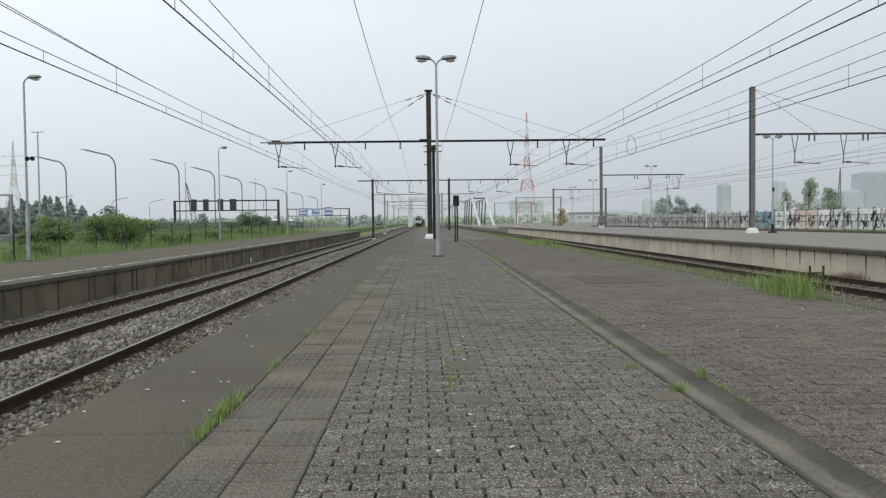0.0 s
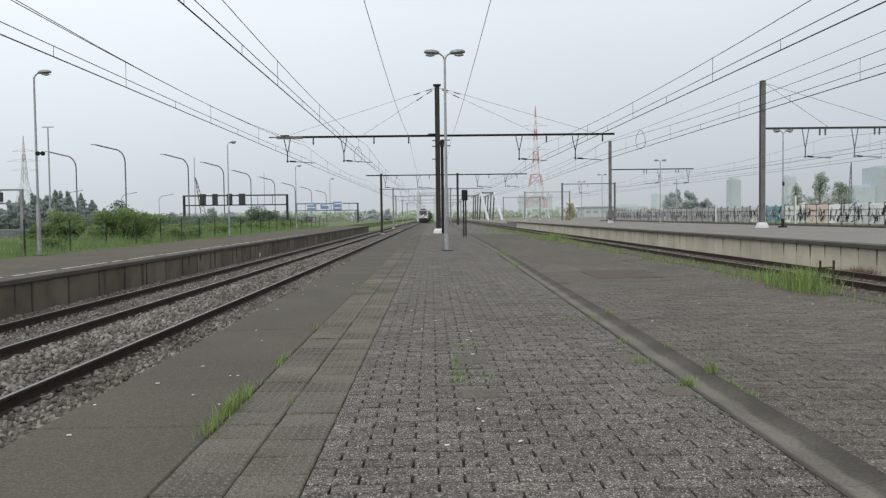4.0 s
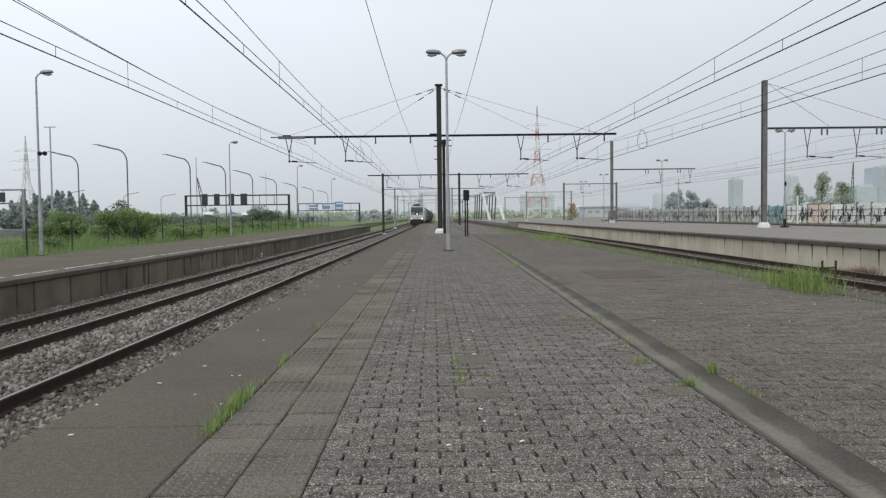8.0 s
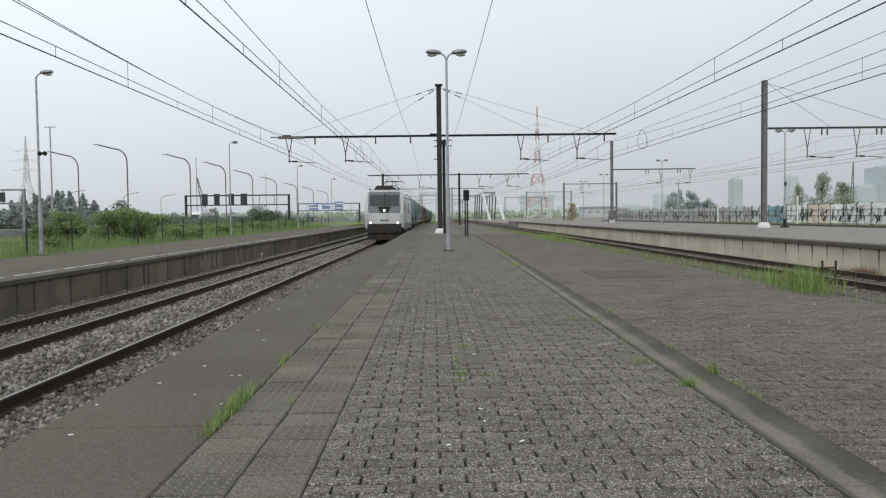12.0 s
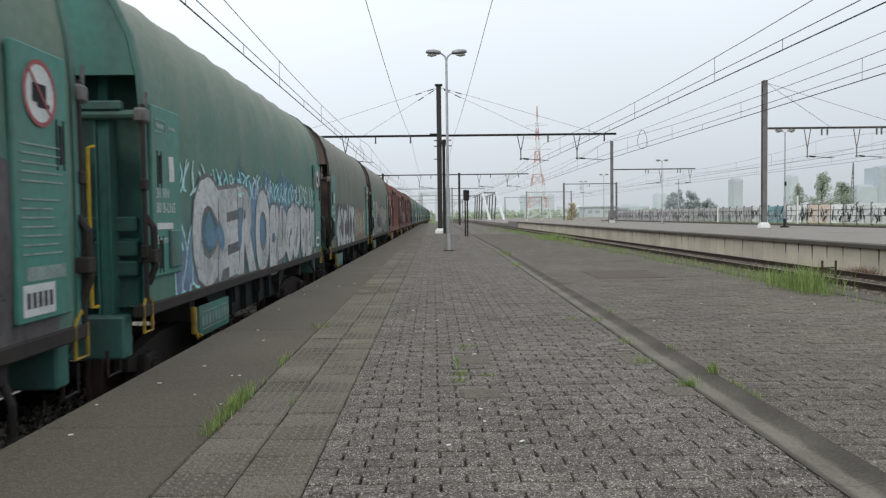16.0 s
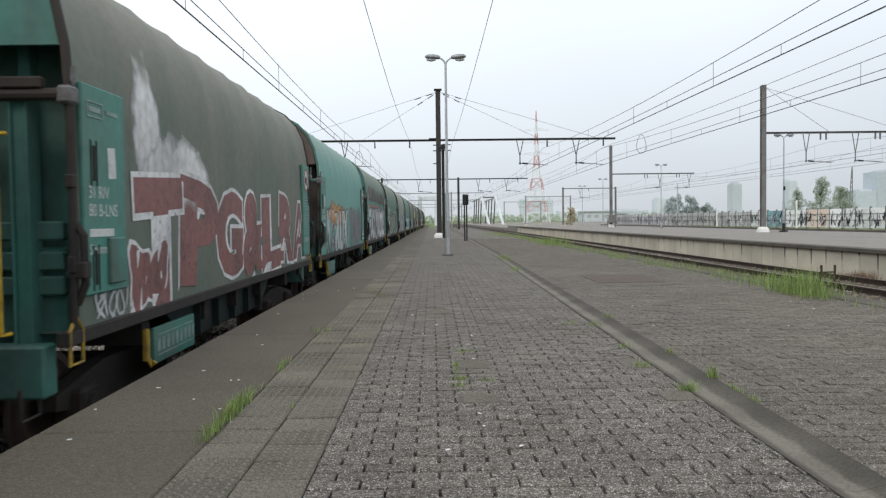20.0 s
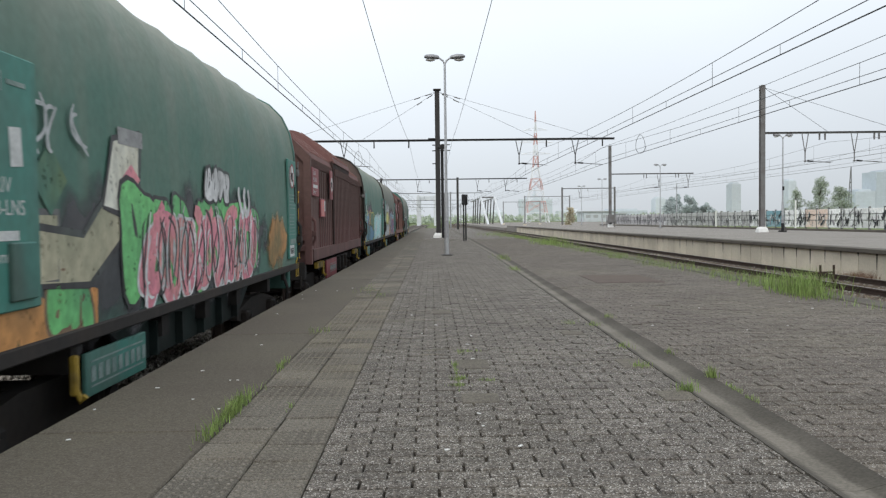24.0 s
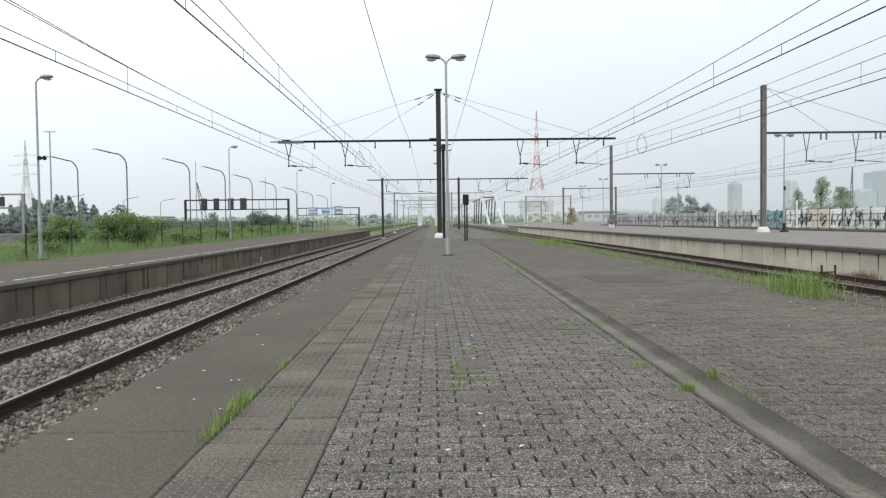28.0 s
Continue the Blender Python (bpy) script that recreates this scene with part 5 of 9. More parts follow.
def ribbon(v, f, pts, w, x):
    """A band of paint along points in the (y, z) plane, its width tapering a little at the ends."""
    n0 = len(v)
    for i, p in enumerate(pts):
        a, b = pts[max(i - 1, 0)], pts[min(i + 1, len(pts) - 1)]
        d = Vector((b[0] - a[0], b[1] - a[1]))
        d = d.normalized() if d.length > 1e-6 else Vector((1, 0))
        k = w * (0.55 if i in (0, len(pts) - 1) else 1.0)
        v.append((x, p[0] - d.y * k, p[1] + d.x * k))
        v.append((x, p[0] + d.y * k, p[1] - d.x * k))
    for i in range(len(pts) - 1):
        f.append((n0 + 2 * i, n0 + 2 * i + 1, n0 + 2 * i + 3, n0 + 2 * i + 2))


def tag_strokes(seed, letters, width, height, fat):
    """Wild rounded letter-like strokes, one curl after the other."""
    r = random.Random(seed)
    runs = []
    for k in range(letters):
        c = width * (k + 0.5) / letters
        w = width / letters * 0.5
        for _ in range(r.choice((2, 2, 3))):
            p = [Vector((c + r.uniform(-w, w), height * r.uniform(0.0, 1.0))) for _ in range(3)]
            p[0].y, p[2].y = height * r.uniform(0, 0.25), height * r.uniform(0.7, 1.05)
            p[1].x = c + r.choice((-1.7, 1.7)) * w
            runs.append([tuple(p[0] * (1 - u) ** 2 + p[1] * 2 * u * (1 - u) + p[2] * u * u) for u in [i / 9 for i in range(10)]])
    out = []
    for grow in (1.0, 1.55):
        v, f = [], []
        for i, pts in enumerate(runs):
            ribbon(v, f, pts, fat * grow, 0.00005 * (i % 9))
        me = bpy.data.meshes.new("spray_strokes")
        me.from_pydata(v, [], f)
        me.materials.append(SPRAY["white"])
        out.append(me)
    return out


def bubbles(seed, letters, width, height):
    """Fat rounded letter-like forms that crowd each other: fills, outlines round them and the counters cut in them."""
    r = random.Random(seed)
    out = [([], []), ([], []), ([], [])]

    def blob(k, cx, cz, rx, rz, x, ph, lobe, tilt, square=2.6, waist=0.0):
        v, f = out[k]
        n0 = len(v)
        m = 26
        for i in range(m):
            a = 2 * math.pi * i / m
            q = abs(math.cos(a)) ** square + abs(math.sin(a)) ** square
            g = q ** (-1 / square) * (1 + lobe * math.sin(3 * a + ph) + 0.5 * lobe * math.sin(5 * a + 2 * ph))
            v.append((x, cx + rx * g * math.cos(a) * (1 + waist * math.sin(a)) + tilt * rz * g * math.sin(a), cz + rz * g * math.sin(a)))
        f.append(tuple(range(n0, n0 + m)))

    def notch(cx, cz, wide, deep, skew):
        v, f = out[2]
        n0 = len(v)
        v.extend([(0.00035, cx - wide, cz), (0.00035, cx + wide, cz), (0.00035, cx + skew + wide * 0.2, cz + deep), (0.00035, cx + skew - wide * 0.2, cz + deep)])
        f.append((n0, n0 + 1, n0 + 2, n0 + 3))

    step = width / letters
    for k in range(letters):
        cx, x = step * (k + 0.5) + r.uniform(-0.08, 0.08) * step, 0.0001 * (k % 4)
        cz, rz = height * r.uniform(0.45, 0.53), height * r.uniform(0.43, 0.52)
        rx, ph, lobe, tilt = step * r.uniform(0.44, 0.66), r.uniform(0, 6), r.uniform(0.04, 0.17), r.uniform(-0.25, 0.3)
        form = (r.choice((2.0, 3.0, 5.0)), r.uniform(-0.4, 0.4))
        blob(0, cx, cz, rx, rz, x, ph, lobe, tilt, *form)
        g = 0.038
        blob(1, cx, cz, rx + g, rz + g, x, ph, lobe, tilt, *form)
        for s in r.sample((-1, 1, 0), 2):
            if s and r.random() < 0.75:
                notch(cx + s * tilt * rz * 0.9 + r.uniform(-0.4, 0.4) * rx, cz + s * rz * 0.98, rx * r.uniform(0.08, 0.2), -s * rz * r.uniform(0.5, 1.1), r.uniform(-0.25, 0.25) * rx)
            else:
                blob(2, cx + r.uniform(-0.3, 0.35) * rx, cz + s * rz * 0.4, rx * r.uniform(0.06, 0.16), rz * r.uniform(0.12, 0.3), 0.0003, r.uniform(0, 6), 0.15, r.uniform(-0.5, 0.6))
    res = []
    for v, f in out:
        me = bpy.data.meshes.new("spray_form")
        me.from_pydata(v, [], f)
        me.materials.append(SPRAY["white"])
        res.append(me)
    return res


def patch(seed, width, height, rough=0.045):
    """A rolled-on field of paint with a ragged upper edge."""
    r = random.Random(seed)
    n = 46
    top = [height * (1 + r.uniform(-rough, rough) + 0.5 * rough * math.sin(k * 0.9 + seed)) for k in range(n + 1)]
    rows = 6
    v = [(0, width * k / n, top[k] * m / rows + 0.02 * math.sin(k) * (1 - m / rows)) for m in range(rows + 1) for k in range(n + 1)]
    me = bpy.data.meshes.new("spray_field")
    me.from_pydata(v, [], [(m * (n + 1) + k, m * (n + 1) + k + 1, (m + 1) * (n + 1) + k + 1, (m + 1) * (n + 1) + k) for m in range(rows) for k in range(n)])
    me.materials.append(SPRAY["dark"])
    return me


BOX = ((0, 0), (1, 0), (1, 1), (0, 1))
FLAG = ((0, 0.1), (0.5, 0.22), (1, 0), (0.97, 0.95), (0.6, 0.8), (0.3, 1), (0, 0.98))
DIAMOND = ((0.5, 0), (1, 0.5), (0.5, 1), (0, 0.5))
SEATED = ((0, 0), (0.02, 0.34), (0.4, 0.28), (0.58, 0.5), (0.7, 0.92), (1, 1), (0.95, 0.42), (0.75, 0.22), (0.45, -0.05))
TORSO = ((0, 0.08), (0.25, 0.85), (0.9, 1), (0.85, 0.1), (0.4, 0))
STEPS = ((0, 0), (1, 0), (1, 0.55), (0.85, 0.95), (0.8, 0.5), (0.62, 0.9), (0.55, 0.45), (0.4, 0.85), (0.33, 0.4), (0.2, 0.75), (0, 0.7))
BLOCKS = (((0.1, 0), (0.5, 0.05), (0.55, 0.5), (0.95, 0.45), (1, 1), (0, 0.95)), ((0, 0.05), (0.9, 0), (1, 0.7), (0.62, 1), (0.5, 0.55), (0.3, 1), (0.02, 0.9)), ((0.05, 0.1), (0.45, 0), (0.5, 0.35), (0.95, 0.3), (0.9, 0.95), (0.1, 1)))
LEG = ((0.2, 0), (0.55, 0.05), (0.6, 0.5), (1, 0.75), (0.95, 1), (0, 0.98), (0.1, 0.5))


def word(text, seed, width, height, fat, grow):
    """Fat hand-drawn letters, each a little tilted and stretched, crowding the next."""
    r = random.Random(seed)
    letters = []
    step = width / sum(0.05 if c == " " else 1 for c in text)
    at = 0.0
    for k, ch in enumerate(text):
        wide, tall, tilt, drop = step * r.uniform(0.98, 1.14), height * r.uniform(0.9, 1.08), r.uniform(-0.07, 0.07), r.uniform(0.0, 0.07) * height
        mid, at = at + step / 2, at + (0.05 * step if ch == " " else step)
        if ch == " ":
            continue
        pts, faces = glyph(ch, fat)
        ys, zs = [q[1] for q in pts], [q[2] for q in pts]
        y0, y1, z0, z1 = min(ys), max(ys), min(zs), max(zs)
        v = []
        for q in pts:
            a = ((q[1] - y0) / max(y1 - y0, 0.01) - 0.5) * (wide + 5 * grow)
            b = ((q[2] - z0) / max(z1 - z0, 0.01) - 0.5) * (tall + 5 * grow)
            v.append((0.0002 * (k % 2), mid + a - tilt * b, height / 2 + drop + b + tilt * a))
        me = bpy.data.meshes.new("spray_letter")
        me.from_pydata(v, [], faces)
        me.materials.append(SPRAY["white"])
        letters.append(me)
    return letters


def side_at(z):
    for (xa, za), (xb, zb) in zip(SIDE, SIDE[1:]):
        if za <= z <= zb:
            return xa + (xb - xa) * (z - za) / (zb - za)
    return 1.44


def paint_job(t, jobs):
    lift = 0.0
    for job in jobs:
        kind, seed, y, z, w, h, fill, line = job
        lift += 0.0007
        if kind == "bubble":
            a, b, c = bubbles(seed, max(2, round(w / (0.66 * h))), w, h)
            if line:
                tagged(art(t, b, SPRAY[line], y, z, lift, "spray_outline"), kind="stuff")
                lift += 0.0006
            tagged(art(t, a, SPRAY[fill], y, z, lift, "spray_form"), kind="stuff")
            lift += 0.0006
            tagged(art(t, c, SPRAY[line or "black"], y, z, lift, "spray_counter"), kind="stuff")
        elif kind == "poly":
            pts = [(w * a, h * b) for a, b in seed]
            if line:
                v, f = [], []
                ribbon(v, f, pts + pts[:1], 0.028, 0.0)
                me = bpy.data.meshes.new("spray_outline")
                me.from_pydata(v, [], f)
                me.materials.append(SPRAY["white"])
                art(t, me, SPRAY[line], y, z, lift + 0.0006, "spray_outline")
            me = bpy.data.meshes.new("spray_shape")
            me.from_pydata([(0, a, b) for a, b in pts], [], [tuple(range(len(pts)))])
            me.materials.append(SPRAY["white"])
            art(t, me, SPRAY[fill], y, z, lift, "spray_shape")
            lift += 0.0006
        elif kind == "loops":
            a, b = tag_strokes(seed, max(2, int(w / 1.1)), w, h, 0.05)
            tagged(art(t, a, SPRAY[fill], y, z, lift, "spray_loop"), kind="stuff")
        elif kind == "soft":
            art(t, patch(seed, w, h, 0.0), SPRAY[fill + "_haze"], y, z, lift, "spray_haze")
        elif kind == "field":
            art(t, patch(seed, w, h), SPRAY[fill], y, z, lift, "spray_field")
        elif kind == "strokes":
            a, b = tag_strokes(seed, max(3, int(w / 0.72)), w, h, 0.105)
            if line:
                tagged(art(t, b, SPRAY[line], y, z, lift, "spray_outline"), kind="stuff")
                lift += 0.0007
            tagged(art(t, a, SPRAY[fill], y, z, lift, "spray_stroke"), kind="stuff")
        elif kind == "thin":
            a, b = tag_strokes(seed, max(3, int(w / 0.3)), w, h, 0.016)
            tagged(art(t, a, SPRAY[fill], y, z, lift, "spray_scribble"), kind="stuff")
        else:
            for off, col, nm in ((0.1, line, "spray_outline"), (0.06, fill, "spray_letter")):
                if col:
                    for me in word(kind, seed, w, h, off, 0.02 if nm == "spray_outline" else 0.0):
                        art(t, me, SPRAY[col], y, z, lift, nm)
                    lift += 0.0006


def hood_wagon(tarp, label, jobs, rust_end=True, variant=0, named=True):
    t = thing("covered_wagon", label, "freight wagon", "wagons of the freight train")
    running_gear(t, SHADED_GREEN if rust_end else FRAME_GREEN)
    put("hood", "hood%d" % (variant % 3), t, mat=TARP[tarp], label="taut canvas hood over hoops")
    for s in (-1, 1):
        put("end_bow", "end_bow", t, (0, 5.28 * s, 0), FRAME_GREEN if variant == 1 else GRIME)
        put("gable", "gable", t, (0, 5.26 * s, 0), END_BROWN if rust_end else FRAME_GREEN)
        put("gable_bar", "gable_bar", t, (0, 5.34 * s, 0), GRIME if variant != 1 else FRAME_GREEN)
        put("end_wall", "end_wall", t, (0, 4.86 * s, 0), END_BROWN if rust_end else FRAME_GREEN)
        for x in (-1.0, -0.5, 0.0, 0.5, 1.0):
            put("end_rib", "end_rib", t, (x, 4.95 * s, 0), END_BROWN if rust_end else FRAME_GREEN)
        put("end_plate", "end_plate", t, (0, 5.1 * s, 0))
        for z in (1.5, 1.68, 1.9):
            put("end_rail", "end_rail", t, (0, 5.16 * s, z))
        for x in (-1, 1):
            put("corner_post", "corner_post", t, (1.1 * x, 5.24 * s, 0), END_BROWN if rust_end else FRAME_GREEN, 0 if x > 0 else 180)
            put("edge_rod", "edge_rod", t, (1.47 * x, 5.34 * s, 0))
            put("bar_clamp", "bar_clamp", t, (1.45 * x, 5.34 * s, 2.86), turn=0 if x > 0 else 180)
            put("handrail", "handrail", t, (1.12 * x, 5.66 * s, 0), turn=0 if s < 0 else 180)
            put("pull_ring", "pull_ring", t, (1.46 * x, 5.3 * s, 1.12))
            put("step", "step", t, (1.25 * x, 5.56 * s, 0.62))
            put("latch", "latch", t, (1.46 * x, 5.3 * s, 1.62), turn=0 if x > 0 else 180)
    for x in (-1, 1):
        rot = 0 if x > 0 else 180
        put("sill", "sill", t, (1.42 * x, 0, 1.14), turn=rot)
        put("solebar", "solebar", t, (1.14 * x, 0, 0), turn=rot)
        b = put("data_board", "data_board", t, (1.38 * x, -2.95 * x, 0.8), turn=rot)
        tagged(put("board_mark", "board_mark", b), kind="stuff")
        put("bracket", "bracket", t, (1.4 * x, -3.75 * x, 0.85), turn=rot)
        put("lever", "lever", t, (1.38 * x, 4.35 * x, 0.72), turn=rot)
        if named or x < 0:
            p = put("id_panel", "id_panel", t, (1.468 * x, -4.8 * x, 0), turn=rot)
            put("slot", "slot", p, (0.02, -0.2, 2.4))
            put("slot", "slot", p, (0.02, -0.2, 1.62))
            put("hatch", "hatch", p, (0.02, 0.16, 1.66))
            put("sticker", "sticker", p, (0.021, 0.13, 2.42), tilt=4)
            put("number_bar", "number_bar", p, (0.021, 0, 0))
            put("name_bar", "name_bar", p, (0.021, 0, 0))
            put("plate_frame", "plate_frame", p, (0.021, 0, 0))
            put("lettering", "riv", p, (0.022, -0.3, 2.14))
            put("lettering", "owner", p, (0.022, -0.3, 2.005))
            put("lettering", "kind", p, (0.022, -0.3, 1.72))
        p = put("sign_panel", "sign_panel", t, (1.468 * x, 4.76 * x, 0), turn=rot)
        put("sign_disc", "sign_disc", p, (0.021, -0.03, 2.76))
        put("sign_ring", "sign_ring", p, (0.021, -0.03, 2.76))
        put("sign_mark", "sign_mark", p, (0.021, -0.03, 2.76))
        put("slot", "slot", p, (0.02, 0.24, 2.45))
        if variant == 1:
            b = put("maker_plate", "maker_plate", p, (0.021, 0.02, 1.44))
            tagged(put("maker_mark", "maker_mark", b), kind="stuff")
        tagged(put("notice_bar", "notice_bar", p, (0.021, 0, 0)), kind="stuff")
    paint_job(t, jobs)
    return t


def rib_wagon(dark, label, jobs, flip=True):
    body = WAGON_RED_DARK if dark else WAGON_RED
    t = thing("covered_wagon", label, "freight wagon", "wagons of the freight train")
    running_gear(t, GRIME)
    for s in range(3):
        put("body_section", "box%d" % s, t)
        put("roof_section", "roof%d" % s, t, mat=ROOF_RED)
    for s in (-1, 1):
        put("end_frame", "red_end", t, (0, 5.4 * s, 0), body)
        put("end_wall", "red_wall", t, (0, 5.36 * s, 0), body)
        for z in (1.4, 1.62):
            put("end_rail", "end_rail", t, (0, 5.42 * s, z), body)
        for x in (-1, 1):
            put("handrail", "handrail", t, (1.2 * x, 5.62 * s, 0), turn=0 if s < 0 else 180)
            put("step", "step", t, (1.25 * x, 5.56 * s, 0.62))
            put("latch", "latch", t, (1.44 * x, 5.36 * s, 1.7), body, turn=0 if x > 0 else 180)
    for x in (-1, 1):
        rot = 0 if x > 0 else 180
        put("skirt", "skirt", t, (1.42 * x, 0, 0), body, rot)
        put("solebar", "solebar", t, (1.26 * x, 0, 0), GRIME, rot)
        b = put("data_board", "long_board", t, (1.38 * x, -1.9 * x, 0.8), turn=rot)
        tagged(put("board_mark", "board_mark", b, (0, 0.2, 0)), kind="stuff")
        for y in (-4.0, 4.0):
            b = put("hazard_bar", "stripe_bar", t, (1.38 * x, y * x, 0.98), turn=rot)
            tagged(put("hazard_stripe", "stripe", b), kind="stuff")
            put("bracket", "bracket", t, (1.42 * x, (y + 0.42) * x, 0.9), turn=rot)
        for s in range(3):
            off = 1.46 if s == 1 else 1.40
            put("corrugation", "corrugation", t, (off * x, (-3.52 + 3.52 * s) * x, 0), body, rot)
            for k in range(11):
                put("rib", "rib", t, (off * x, (-3.52 + 3.52 * s - 1.62 + 0.322 * k) * x, 0), body, rot)
        put("plain_bay", "plain_bay", t, (1.40 * x, -4.7 * x, 0), body, rot)
        for s in range(3):
            for k in range(8):
                put("roof_rib", "roof_rib%d" % s, t, (0, -3.52 + 3.52 * s - 1.5 + 0.43 * k, 0), ROOF_RED, rot)
        low, high = (-3.8, 2.26), (-4.9, 2.8)
        at = high if flip else low
        p = put("name_panel", "red_panel", t, (1.45 * x, at[0] * x, at[1]), turn=rot)
        put("number_bar", "red_bars", p)
        put("lettering", "riv", p, (0.022, -0.36, 0.14))
        put("lettering", "owner", p, (0.022, -0.36, 0.005))
        put("lettering", "kind", p, (0.022, -0.36, -0.25))
        at = low if flip else high
        p = put("notice_panel", "notice_panel", t, (1.45 * x, at[0] * x, at[1]), turn=rot)
        put("notice_field", "notice_field", p)
        tagged(put("notice_line", "notice_line", p), kind="stuff")
        put("sticker", "sticker", p, (0.021, 0.24, 0.05), tilt=4)
        b = put("sign_plate", "sign_plate", t, (1.5 * x, -2.5 * x, 2.85), turn=rot)
        p = put("sign_disc", "sign_disc", b)
        put("sign_ring", "sign_ring", b)
        put("sign_mark", "sign_mark", b)
    for ob in paint_red(t, jobs):
        ob.location.x += 0.03
    return t


def paint_red(t, jobs):
    before = set(t.children)
    paint_job(t, jobs)
    return [o for o in t.children if o not in before]


